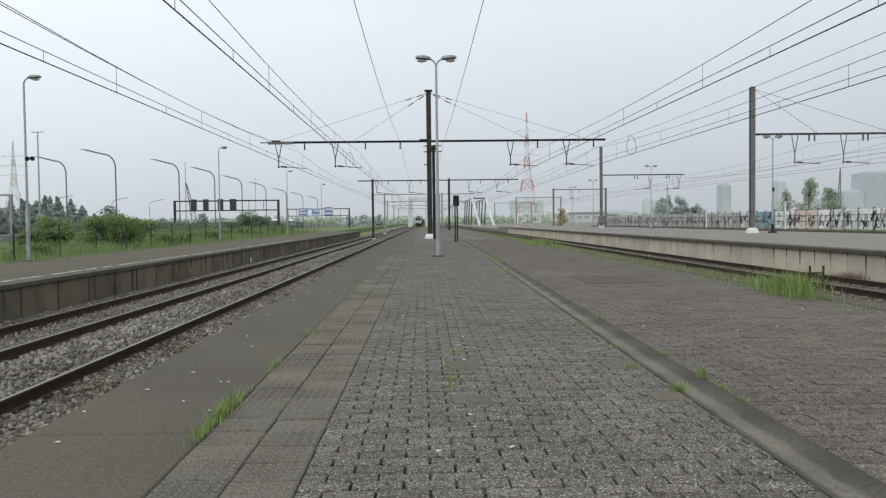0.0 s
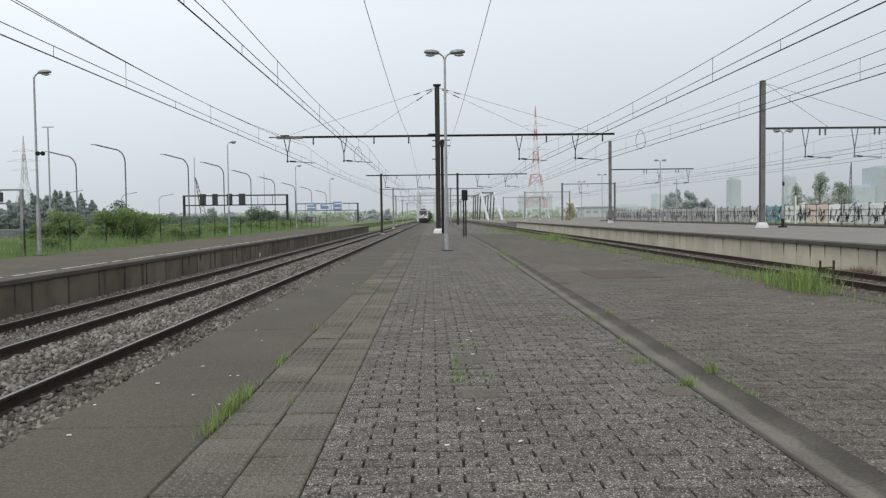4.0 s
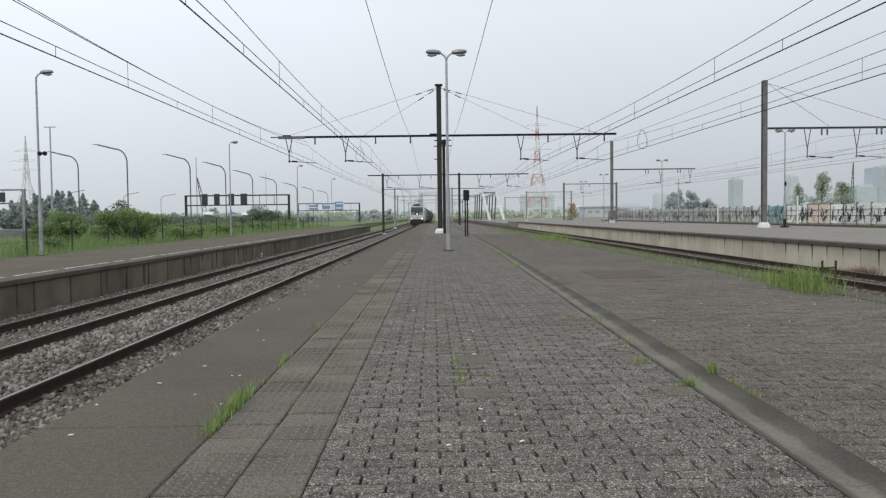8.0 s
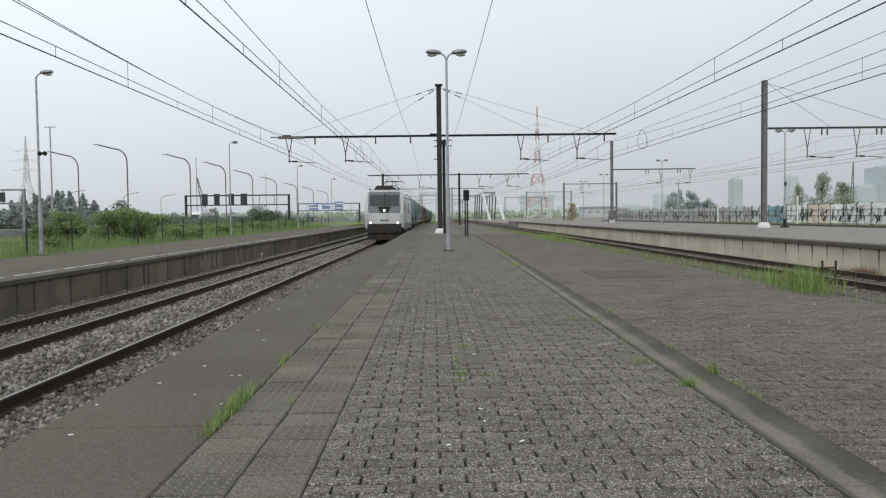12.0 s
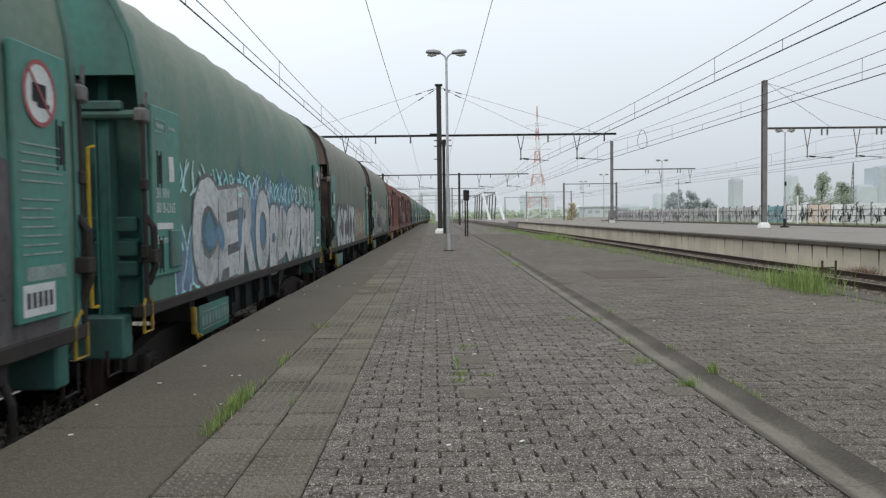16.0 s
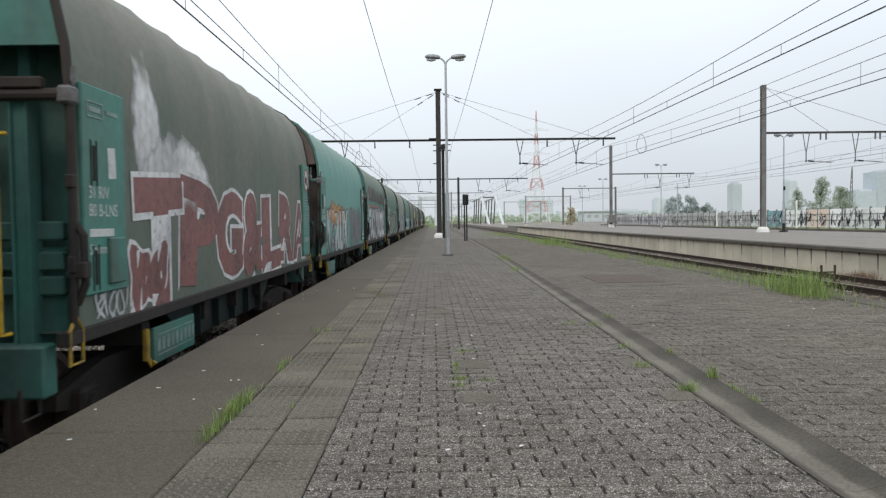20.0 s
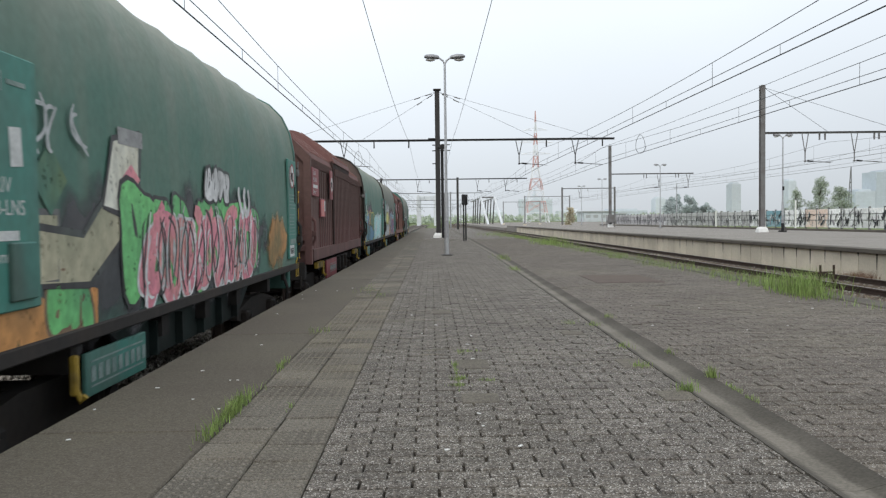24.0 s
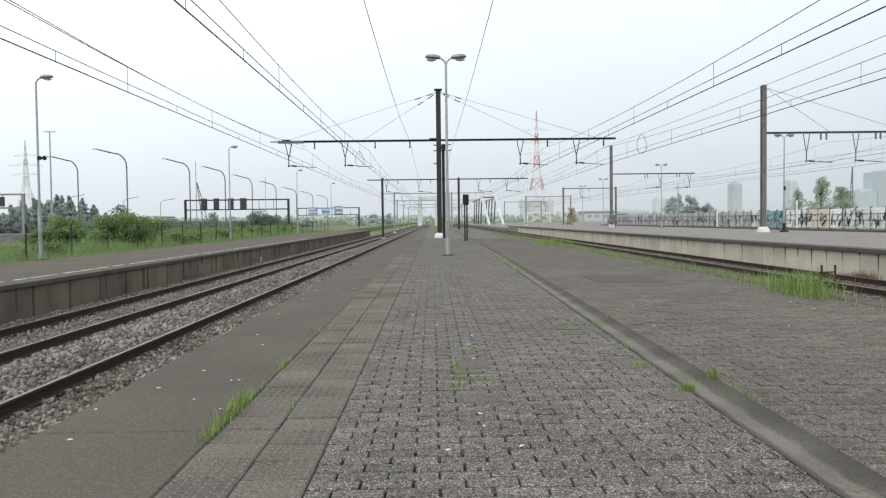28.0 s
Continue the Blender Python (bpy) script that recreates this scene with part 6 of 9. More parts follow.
build_wagon_meshes()
G = "canvas coil wagon with "
TRAIN = [
    hood_wagon("teal", G + "a teal hood and faded brown spray paint", [("soft", 1, -3.9, 1.05, 7.5, 1.25, "dark", None), ("bubble", 2, -3.6, 1.22, 6.8, 0.9, "moss", None), ("thin", 85, -4.95, 2.98, 0.5, 0.3, "silver", None)], True, 0),
    hood_wagon("green", G + "a dark patch of spray paint", [("field", 3, -4.2, 1.14, 9.2, 1.2, "murk", None), ("bubble", 4, -4.0, 1.2, 7.6, 0.95, "ash", "murk"), ("thin", 5, 0.5, 1.4, 3.6, 0.7, "grey", None), ("soft", 87, -5.2, 1.0, 1.2, 0.9, "orange", None)], False, 1),
    hood_wagon("green", G + "large silver spray-painted letters on blue", [("soft", 6, -4.8, 1.05, 9.6, 1.75, "blue", None), ("bubble", 7, -4.5, 1.2, 0.8, 0.7, "purple", "cyan"), ("thin", 57, -4.5, 2.15, 9.0, 0.4, "cyan", None), ("CERO", 8, -3.95, 1.16, 3.9, 1.16, "silver", "dark"), ("bubble", 86, -0.1, 1.16, 4.9, 1.05, "silver", "dark")], False, 1),
    hood_wagon("olive", G + "brown and black spray letters", [("field", 9, -4.2, 1.14, 4.6, 1.15, "black", None), ("bubble", 10, -3.9, 1.2, 4.2, 1.05, "silver", "dark"), ("field", 11, 0.6, 1.14, 3.2, 1.1, "brown", None), ("bubble", 12, 0.7, 1.2, 3.0, 0.95, "brown", "dark"), ("thin", 58, 0.4, 1.3, 3.6, 0.9, "cream", None)], True, 0),
    hood_wagon("olive", G + "a white scrawl and chrome spray letters", [("bubble", 13, -4.35, 1.1, 1.0, 0.75, "dark", "white"), ("bubble", 60, -4.3, 1.8, 0.9, 0.75, "dark", "white"), ("soft", 14, -3.0, 1.1, 7.0, 1.5, "dark", None), ("thin", 16, -2.9, 1.2, 6.6, 1.3, "murk", None)]
               + [("poly", BLOCKS[(k * k + k // 3) % 3], -3.0 + 0.78 * k, 1.2 + 0.03 * (k % 3), 0.74, 1.45 - 0.05 * k, "beige", "dark") for k in range(8)], True, 2),
    rib_wagon(False, "brick red ribbed covered wagon with rusty sides", []),
    rib_wagon(True, "dark rust red ribbed wagon streaked with old paint", [("thin", 17, -5.2, 1.4, 3.2, 1.5, "ash", None), ("thin", 18, -2.2, 1.5, 2.6, 1.0, "beige", None), ("thin", 19, -1.4, 1.5, 3.8, 0.8, "beige", None)], False),
    rib_wagon(True, "dirty red ribbed wagon with small white scrawls", [("thin", 18, -2.4, 1.4, 0.6, 1.0, "white", None), ("thin", 19, 2.2, 1.9, 0.5, 0.4, "white", None)]),
    hood_wagon("olive", G + "a faded hood and soft dark letter outlines", [("soft", 20, -4.8, 1.05, 9.6, 1.75, "dark", None), ("bubble", 64, -4.3, 1.15, 1.75, 1.5, "moss", "murk"), ("bubble", 63, -2.5, 1.15, 1.6, 1.4, "moss", "murk"), ("bubble", 21, -0.7, 1.15, 4.8, 1.2, "ash", None), ("soft", 22, -0.8, 1.1, 5.0, 1.4, "dark", None)], True, 2),
    hood_wagon("green", G + "loose white spray loops", [("thin", 22, -4.2, 1.7, 8.6, 0.8, "white", None), ("thin", 23, -3.6, 1.2, 6.0, 0.5, "silver", None)], True, 1),
    hood_wagon("olive", G + "a white splash and white-outlined maroon letters", [("soft", 24, -4.25, 2.15, 0.9, 1.4, "white", None), ("soft", 65, -4.2, 2.05, 2.6, 0.8, "white", None), ("bubble", 66, -4.2, 1.14, 0.8, 0.62, "maroon", "white"), ("TPG&LRA", 25, -4.1, 1.2, 8.8, 1.12, "maroon", "white"), ("thin", 26, -4.95, 1.18, 0.6, 0.3, "silver", None)], False, 0),
    hood_wagon("bright", G + "a bright teal hood and dark grey letters", [("soft", 66, -4.7, 1.8, 5.2, 0.7, "orange", None), ("WARUM", 27, -4.4, 1.14, 4.6, 1.05, "silver", "black"), ("bubble", 68, 1.0, 1.2, 3.2, 1.15, "ash", "murk"), ("poly", BOX, -4.72, 1.5, 0.3, 0.4, "violet", None)], True, 1),
    hood_wagon("green", G + "silver block letters under red writing", [("soft", 28, -5.2, 1.0, 10.4, 1.75, "grey", None), ("field", 95, -4.75, 1.14, 9.7, 1.36, "murk", None), ("FUCK YOU", 29, -4.25, 1.2, 5.9, 1.22, "silver", "black"), ("bubble", 30, 1.7, 1.2, 3.1, 1.25, "white", "dark"), ("field", 69, -4.2, 2.53, 5.4, 0.05, "red", None), ("ELSASS", 31, -4.0, 2.72, 3.3, 0.6, "wine", None), ("67", 32, -0.15, 2.74, 0.95, 0.5, "wine", None), ("strokes", 96, 1.2, 2.74, 3.2, 0.46, "wine", None)], False, 1),
    hood_wagon("green", "canvas coil wagon painted with a cream chimney, flag and pale letters", [("field", 31, -5.2, 1.12, 2.0, 0.2, "cream", None), ("bubble", 30, -4.4, 1.75, 0.7, 0.75, "cream", None), ("poly", BOX, -4.85, 1.2, 1.7, 0.65, "black", "cream"), ("poly", ((0, 0), (1, 0), (0.85, 1), (0.3, 1)), -4.2, 1.82, 0.62, 0.84, "cream", "white")]
               + [("field", 200 + k, -4.12 + 0.02 * k, 1.9 + 0.155 * k, 0.46 - 0.035 * k, 0.1, "black", None) for k in range(5)]
               + [("poly", FLAG, -3.6, 2.05, 0.8, 0.56, "black", "cream"), ("poly", STEPS, -3.72, 1.75, 0.95, 0.34, "cream", None), ("thin", 33, -3.47, 2.25, 0.6, 0.22, "cream", None), ("soft", 70, -3.0, 1.05, 7.8, 1.5, "dark", None), ("poly", LEG, -3.02, 1.3, 0.75, 1.25, "black", "cream"), ("poly", LEG, -0.1, 1.3, 0.7, 1.25, "black", "cream"), ("poly", LEG, 1.7, 1.3, 0.9, 1.2, "black", "cream"),
                  ("bubble", 34, -2.3, 1.3, 2.2, 0.85, "forest", "cream"), ("bubble", 36, 0.7, 1.25, 1.2, 1.0, "forest", "cream"), ("bubble", 35, 2.8, 1.25, 1.9, 1.1, "black", "cream")], True, 2),
    hood_wagon("grey", G + "faded grey lettering on its hood", [("soft", 71, -4.0, 1.05, 8.0, 1.4, "grey", None), ("bubble", 35, -3.6, 1.2, 7.0, 0.9, "grey", "dark")], True, 0),
    hood_wagon("green", G + "pale blue spray shapes", [("soft", 72, -4.2, 1.05, 8.0, 1.5, "blue", None), ("bubble", 36, -3.8, 1.2, 7.2, 1.0, "silver", "purple")], True, 1),
    hood_wagon("olive", G + "thin white scribbles on its hood", [("thin", 37, -3.8, 1.2, 7.6, 0.9, "silver", None)], True, 2),
    hood_wagon("olive", G + "ragged yellow letters over a dark field", [("field", 38, -5.25, 1.14, 10.2, 1.0, "murk", None), ("soft", 39, -5.2, 1.5, 10.4, 1.0, "dark", None), ("S", 40, -5.15, 1.85, 0.95, 1.1, "yellow", None), ("H", 41, -4.15, 2.2, 1.0, 0.95, "yellow", None), ("soft", 73, -4.1, 2.1, 0.9, 0.6, "yellow", None), ("soft", 42, -3.1, 2.15, 1.7, 1.15, "yellow", None), ("bubble", 74, -2.9, 2.3, 1.2, 0.8, "yellow", None), ("strokes", 75, -1.45, 2.1, 0.7, 1.1, "yellow", None), ("loops", 43, -0.4, 2.25, 1.0, 0.95, "yellow", None),
               ("poly", DIAMOND, 1.0, 1.85, 1.0, 0.75, "brown", None), ("bubble", 76, 0.95, 2.45, 0.6, 0.3, "grey", None), ("bubble", 88, -4.4, 1.25, 1.0, 0.4, "dusk", "grey"), ("poly", DIAMOND, -4.2, 1.45, 0.3, 0.6, "silver", None), ("bubble", 96, -2.2, 1.5, 0.5, 0.5, "dusk", "silver"), ("poly", DIAMOND, -1.6, 1.6, 0.4, 0.5, "maroon", None), ("thin", 89, -3.4, 1.2, 2.4, 0.6, "silver", None), ("thin", 90, 0.2, 1.35, 4.2, 0.6, "silver", None), ("soft", 91, -5.3, 1.2, 1.2, 0.5, "orange", None)], True, 0, False),
    hood_wagon("green", "green canvas coil wagon with pink spray letters and pale shapes", [("soft", 41, -4.9, 0.95, 3.4, 1.5, "dark", None), ("field", 44, -5.15, 1.14, 1.7, 0.32, "orange", None), ("bubble", 76, -4.25, 1.16, 0.7, 0.5, "green", "brown"), ("soft", 77, -3.2, 1.0, 6.6, 1.5, "dark", None), ("poly", BOX, -4.68, 1.55, 0.6, 0.48, "tan", "dark"), ("poly", SEATED, -4.5, 1.55, 2.0, 1.15, "tan", "black"), ("poly", TORSO, -3.35, 2.02, 0.9, 0.72, "cream", "black"), ("poly", DIAMOND, -2.95, 2.2, 0.4, 0.25, "pink", None), ("poly", BOX, -3.02, 2.6, 0.55, 0.14, "grey", None), ("poly", DIAMOND, -4.45, 2.0, 0.5, 0.5, "forest", None),
               ("bubble", 80, -2.9, 1.3, 4.9, 0.95, "green", "black"), ("bubble", 42, -2.6, 1.2, 4.4, 0.85, "pink", "white"), ("strokes", 45, -2.4, 1.25, 4.2, 0.85, "pink", None), ("thin", 46, -2.5, 1.2, 4.6, 0.9, "white", None), ("thin", 47, -2.5, 1.2, 4.6, 0.9, "black", None), ("thin", 43, -4.55, 2.4, 1.0, 0.45, "silver", None), ("bubble", 81, -0.6, 2.2, 1.0, 0.38, "white", "black"), ("loops", 82, 0.9, 2.0, 0.6, 0.4, "white", None), ("soft", 83, 2.4, 1.1, 2.0, 1.1, "orange", None)], False, 1),
    rib_wagon(True, "rust brown ribbed wagon with notice panels", []),
    hood_wagon("green", G + "blue, yellow and cyan letters", [("soft", 82, -5.2, 0.95, 4.9, 1.9, "wine", None), ("field", 51, -5.2, 1.14, 0.6, 0.35, "violet", None), ("poly", LEG, -4.85, 1.12, 0.5, 1.25, "yellow", None), ("bubble", 45, -4.55, 1.16, 1.5, 1.2, "blue", "yellow"), ("soft", 44, -4.4, 1.1, 1.2, 0.9, "blue", None), ("bubble", 46, -3.2, 1.2, 1.0, 1.15, "brown", "yellow"), ("bubble", 53, -2.4, 1.16, 1.6, 1.15, "forest", "yellow"), ("soft", 83, -4.0, 1.0, 3.4, 0.9, "blue", None), ("bubble", 48, -0.6, 1.18, 3.9, 1.1, "cyan", "white"), ("strokes", 47, -0.5, 1.2, 3.7, 1.0, "cyan", "white")], True, 0),
    hood_wagon("olive", G + "yellow, violet and blue spray letters on grey", [("soft", 48, -4.9, 1.0, 9.6, 1.9, "wine", None), ("bubble", 91, -4.7, 1.9, 3.6, 0.95, "silver", "black"), ("field", 92, -4.8, 1.14, 4.2, 0.85, "grey", None), ("bubble", 94, -4.6, 1.75, 3.4, 0.55, "green", None), ("UMF", 49, -4.2, 1.16, 3.1, 1.2, "violet", "black"), ("UMF", 49, -4.27, 1.24, 2.95, 1.16, "tan", None), ("soft", 99, -4.3, 1.7, 3.1, 0.8, "yellow", None), ("field", 95, -4.75, 1.14, 3.9, 0.62, "grey", None), ("bubble", 101, -4.5, 1.2, 3.4, 0.5, "silver", "grey"), ("bubble", 50, -1.05, 1.16, 0.8, 0.6, "orange", None), ("bubble", 97, -1.0, 1.7, 0.6, 0.6, "tan", "black"), ("bubble", 93, -0.25, 1.2, 3.5, 1.25, "purple", "cyan"), ("bubble", 98, 0.2, 1.2, 3.0, 0.9, "violet", "orange")], True, 0),
    rib_wagon(False, "rust red ribbed wagon with a red notice panel", []),
    hood_wagon("olive", G + "a black painted field and green letters", [("field", 52, -5.28, 1.14, 8.4, 1.08, "black", None), ("poly", BOX, -3.0, 2.15, 0.9, 0.14, "black", None), ("poly", BOX, -5.2, 2.15, 0.8, 0.2, "black", None), ("poly", BOX, 1.2, 2.1, 0.8, 0.2, "black", None), ("soft", 56, -5.2, 1.0, 8.2, 1.2, "dark", None), ("field", 57, -2.1, 2.2, 1.1, 0.07, "white", None), ("thin", 53, 0.3, 2.15, 1.2, 0.25, "white", None), ("poly", BOX, -3.0, 1.14, 0.75, 0.36, "forest", None), ("bubble", 59, -4.9, 1.16, 0.9, 0.3, "forest", None), ("soft", 55, 2.6, 1.0, 2.4, 0.8, "orange", None), ("bubble", 54, 3.1, 1.25, 1.6, 0.85, "green", "white"), ("thin", 60, 2.7, 1.15, 2.0, 0.6, "white", None)], False, 1),
]

# ---- the locomotive ----
SILVER = paint("loco_silver", (0.305, 0.31, 0.315), 0.42, 0.35, 0.5, (0.17, 0.155, 0.14))
LOCO_GREY = paint("loco_grey", (0.078, 0.081, 0.083), 0.5, 0.35, 0.3)
LOCO_DARK = paint("loco_dark_band", (0.07, 0.085, 0.088), 0.4, 0.2, 0.2)
GLASS = material("cab_glass", (0.05, 0.06, 0.062), 0.08, grain=3, vary=0.1, stain=1, stain_amount=0.2, bump=0)
HEADLIGHT = material("headlight", (1.0, 0.96, 0.88), 0.3, grain=3, vary=0.02, stain=1, stain_amount=0.0, bump=0, emit=3.0)
LOGO_RED = paint("logo_red", (0.5, 0.045, 0.065), 0.5, 0.15, 0.1)
LOGO_TEAL = paint("logo_teal", (0.1, 0.52, 0.46), 0.5, 0.15, 0.1)
LOGO_DARK = paint("logo_dark", (0.055, 0.06, 0.062), 0.5, 0.15, 0.1)
loco = thing("locomotive", "silver electric freight locomotive with a grey sole bar and raised pantograph", "locomotive")


def lean(z):
    return 0.0 if z < 2.2 else (z - 2.2) / 1.75 * 0.5


def loco_ring(y, w, front):
    c = [(w, 1.12), (w, 2.2), (w, 3.44), (w - 0.03, 3.5), (w - 0.2, 3.84), (w - 0.4, 4.0)]
    c = c + [(-x, z) for x, z in c[::-1]]
    return [(x, y - front * lean(z) * (1 if y > 0 else -1), z) for x, z in c]


bf = Form()
rings = [loco_ring(-8.78, 1.42, 1.0), loco_ring(-8.7, 1.46, 1.0), loco_ring(-8.0, 1.48, 0.55), loco_ring(-7.2, 1.49, 0.0)]
rings += [[(x, -y, z) for x, y, z in rg] for rg in rings[::-1]]
bf.loft(rings, caps=False)
n = len(rings[0])
for base in (0, (len(rings) - 1) * n):
    bf.f += [(base + i, base + i + 1, base + n - 2 - i, base + n - 1 - i) for i in range(n // 2 - 1)]
part("body", bf, SILVER, loco, "silver painted body shell", smooth=True)
part("sole_bar", Form().bx(-1.495, 1.495, -8.3, 8.3, 0.92, 1.48, 0.02), LOCO_GREY, loco, "dark grey sole bar")
part("roof_gutter", Form().bx(1.485, 1.505, -7.2, 7.2, 3.44, 3.48).bx(-1.505, -1.485, -7.2, 7.2, 3.44, 3.48), BLACK, loco)
part("body_seam", Form().bx(1.489, 1.496, -7.3, 7.3, 1.64, 1.655), LOCO_GREY, loco)
part("roof_deck", Form().bx(-0.85, 0.85, -6.6, 6.6, 3.9, 3.99, 0.03), GRIME, loco)
part("roof_blower", Form().loft([[(x, y, z) for x, z in ((0.92, 3.88), (0.85, 4.12), (0.6, 4.3), (0.2, 4.38), (-0.2, 4.38), (-0.6, 4.3), (-0.85, 4.12), (-0.92, 3.88))] for y in (-7.3, -6.3)]), GRIME, loco)
for y0, y1 in ((-4.0, -2.6), (-1.6, 2.6), (3.8, 4.4)):
    part("roof_hatch", Form().loft([[(x, y, z) for x, z in ((0.98, 3.86), (0.9, 4.12), (-0.9, 4.12), (-0.98, 3.86))] for y in (y0, y1)]), SILVER, loco)
for s in (-1, 1):
    fy = lambda z: s * (8.8 - lean(z))
    mask = part("dark_front", Form().loft([[(x, fy(z) + s * d, z) for x, z in ((1.18, 2.24), (1.24, 2.5), (1.2, 3.8), (1.1, 3.86), (-1.1, 3.86), (-1.2, 3.8), (-1.24, 2.5), (-1.18, 2.24))] for d in (-0.05, 0.012)]), LOCO_DARK, loco, "dark grey windscreen surround")
    part("front_apron", Form().loft([[(x, fy(z) + s * d, z) for x, z in ((0.3, 2.26), (0.52, 2.72), (-0.52, 2.72), (-0.3, 2.26))] for d in (0.0, 0.02)]), BLACK, mask)
    part("centre_pillar", Form().loft([[(x, fy(z) + s * d, z) for x, z in ((0.05, 2.7), (0.05, 3.7), (-0.05, 3.7), (-0.05, 2.7))] for d in (0.0, 0.034)]), BLACK, mask)
    for x0, x1 in ((0.08, 1.1), (-1.1, -0.08)):
        part("windscreen", Form().loft([[(x, fy(z) + s * d, z) for x, z in ((x0, 2.76), (x0, 3.62), (x1, 3.62), (x1, 2.76))] for d in (0.0, 0.03)]), GLASS, mask)
        part("wiper", Form().rod(((x0 + x1) / 2 * 0.3, fy(2.7) + s * 0.05, 2.7), ((x0 + x1) / 2 * 0.7, fy(3.3) + s * 0.05, 3.3), 0.008, 5), BLACK, mask)
    for x in (-1.3, 1.3):
        part("front_handrail", Form().pipe([(x, fy(1.5) + s * 0.05, 1.5), (x, fy(1.6) + s * 0.1, 1.6), (x, fy(2.15) + s * 0.1, 2.15), (x, fy(2.2) + s * 0.05, 2.2)], 0.018, 6), GALV, loco)
        part("roof_horn", Form().rod((x * 0.85, fy(3.95) - s * 0.3, 4.0), (x * 0.85, fy(3.95) - s * 0.05, 4.05), 0.03, 8, 0.07), BLACK, loco)
    part("lower_front", Form().bx(-1.3, 1.3, s * 8.8 - 0.03, s * 8.8 + 0.03, 1.42, 2.2, 0.01), SILVER, loco)
    part("number_bar", Form().bx(-0.34, 0.34, s * 8.83 - 0.006, s * 8.83 + 0.006, 1.62, 1.74), LOCO_GREY, loco)
    for x in (-0.95, 0.95):
        h = part("lamp_unit", Form().rod((x * 1.08, s * 8.8, 1.5), (x * 1.08, s * 8.87, 1.5), 0.14, 16), BLACK, loco)
        part("headlight", Form().rod((x * 1.08, s * 8.871, 1.5), (x * 1.08, s * 8.885, 1.5), 0.085, 14), HEADLIGHT if s < 0 else LAMP_GLASS, h)
    part("top_headlight", Form().rod((0, s * 8.66, 2.44), (0, s * 8.78, 2.44), 0.085, 14), HEADLIGHT if s < 0 else LAMP_GLASS, loco)
    part("buffer_beam", Form().bx(-1.3, 1.3, s * 8.75 - 0.15, s * 8.75 + 0.15, 0.7, 1.42, 0.03), GRIME, loco)
    part("snow_plough", Form().loft([[(x, s * 8.8 - s * d, z) for x, z in ((1.3, 0.2), (1.3, 0.72), (-1.3, 0.72), (-1.3, 0.2))] for d in (0.0, 0.2)]), GRIME, loco)
    for x in (-0.87, 0.87):
        b = put("buffer", "buffer", loco, (x, s * 8.85, 1.02), turn=0 if s > 0 else 180)
    put("coupling", "coupling", loco, (0, s * 8.85, 1.02), turn=0 if s > 0 else 180)
    # cab side: door, window, rails
    for x in (-1, 1):
        part("cab_window", Form().bx(x * 1.485 - 0.012, x * 1.485 + 0.012, s * 7.75 - 0.35, s * 7.75 + 0.35, 2.4, 3.15, 0.006), GLASS, loco)
        part("cab_door", Form().bx(x * 1.49 - 0.01, x * 1.49 + 0.01, s * 6.95 - 0.33, s * 6.95 + 0.33, 1.36, 3.12, 0.006), SILVER, loco)
        for yy in (6.55, 7.36):
            part("handrail", Form().pipe([(x * 1.48, s * yy, 1.2), (x * 1.56, s * yy, 1.25), (x * 1.56, s * yy, 2.8), (x * 1.48, s * yy, 2.85)], 0.02, 6), GALV, loco)
for y in (-5.2, 5.2):
    bg = Form()
    for x in (-1, 1):
        bg.bx(x * 1.12 - 0.09, x * 1.12 + 0.09, y - 2.0, y + 2.0, 0.46, 0.72, 0.03).bx(x * 1.14 - 0.16, x * 1.14 + 0.16, y - 0.4, y + 0.4, 0.3, 0.8, 0.04)
    b = part("bogie", bg.bx(-1.1, 1.1, y - 0.4, y + 0.4, 0.4, 0.78), GRIME, loco)
    for yy in (-1.3, 1.3):
        for x in (-1, 1):
            w = put("wheel", "wheel", b, (0.75 * x, y + yy, 0.6), turn=0 if x > 0 else 180)
            w.scale = (1, 1.29, 1.29)
            part("axle_box", Form().bx(x * 1.15 - 0.14, x * 1.15 + 0.14, y + yy - 0.2, y + yy + 0.2, 0.42, 0.78, 0.04), GRIME, b)
    part("sand_pipe", Form().rod((1.1, y - 1.9, 0.7), (1.05, y - 2.1, 0.1), 0.03, 6).rod((1.1, y + 1.9, 0.7), (1.05, y + 2.1, 0.1), 0.03, 6), GRIME, b)
part("transformer_box", Form().bx(-1.3, 1.3, -2.4, 2.4, 0.32, 0.93, 0.05), GRIME, loco)
for y0, y1 in ((-2.05, -1.55), (-1.5, 0.1), (0.9, 1.9)):
    part("equipment_box", Form().bx(1.2, 1.42, y0, y1, 0.42, 0.92, 0.02), LOCO_GREY, loco)
part("spring_guard", Form().bx(1.2, 1.28, -4.2, -3.2, 0.3, 0.93, 0.02), GRIME, loco)
part("spring_guard", Form().bx(1.2, 1.28, 3.2, 4.0, 0.3, 0.93, 0.02), GRIME, loco)
sp = Form()
for y, z, w, h in ((-6.0, 1.05, 0.1, 0.12), (-4.6, 1.06, 0.04, 0.08), (-4.1, 1.2, 0.2, 0.16), (-3.0, 1.08, 0.04, 0.1), (-2.2, 1.14, 0.05, 0.1), (-2.05, 1.16, 0.05, 0.12), (-1.9, 1.14, 0.05, 0.1), (-0.5, 1.06, 0.08, 0.1), (1.0, 1.02, 0.04, 0.1), (4.0, 1.05, 0.04, 0.09), (5.4, 1.06, 0.05, 0.1)):
    sp.bx(1.4955, 1.5, y, y + w, z, z + h)
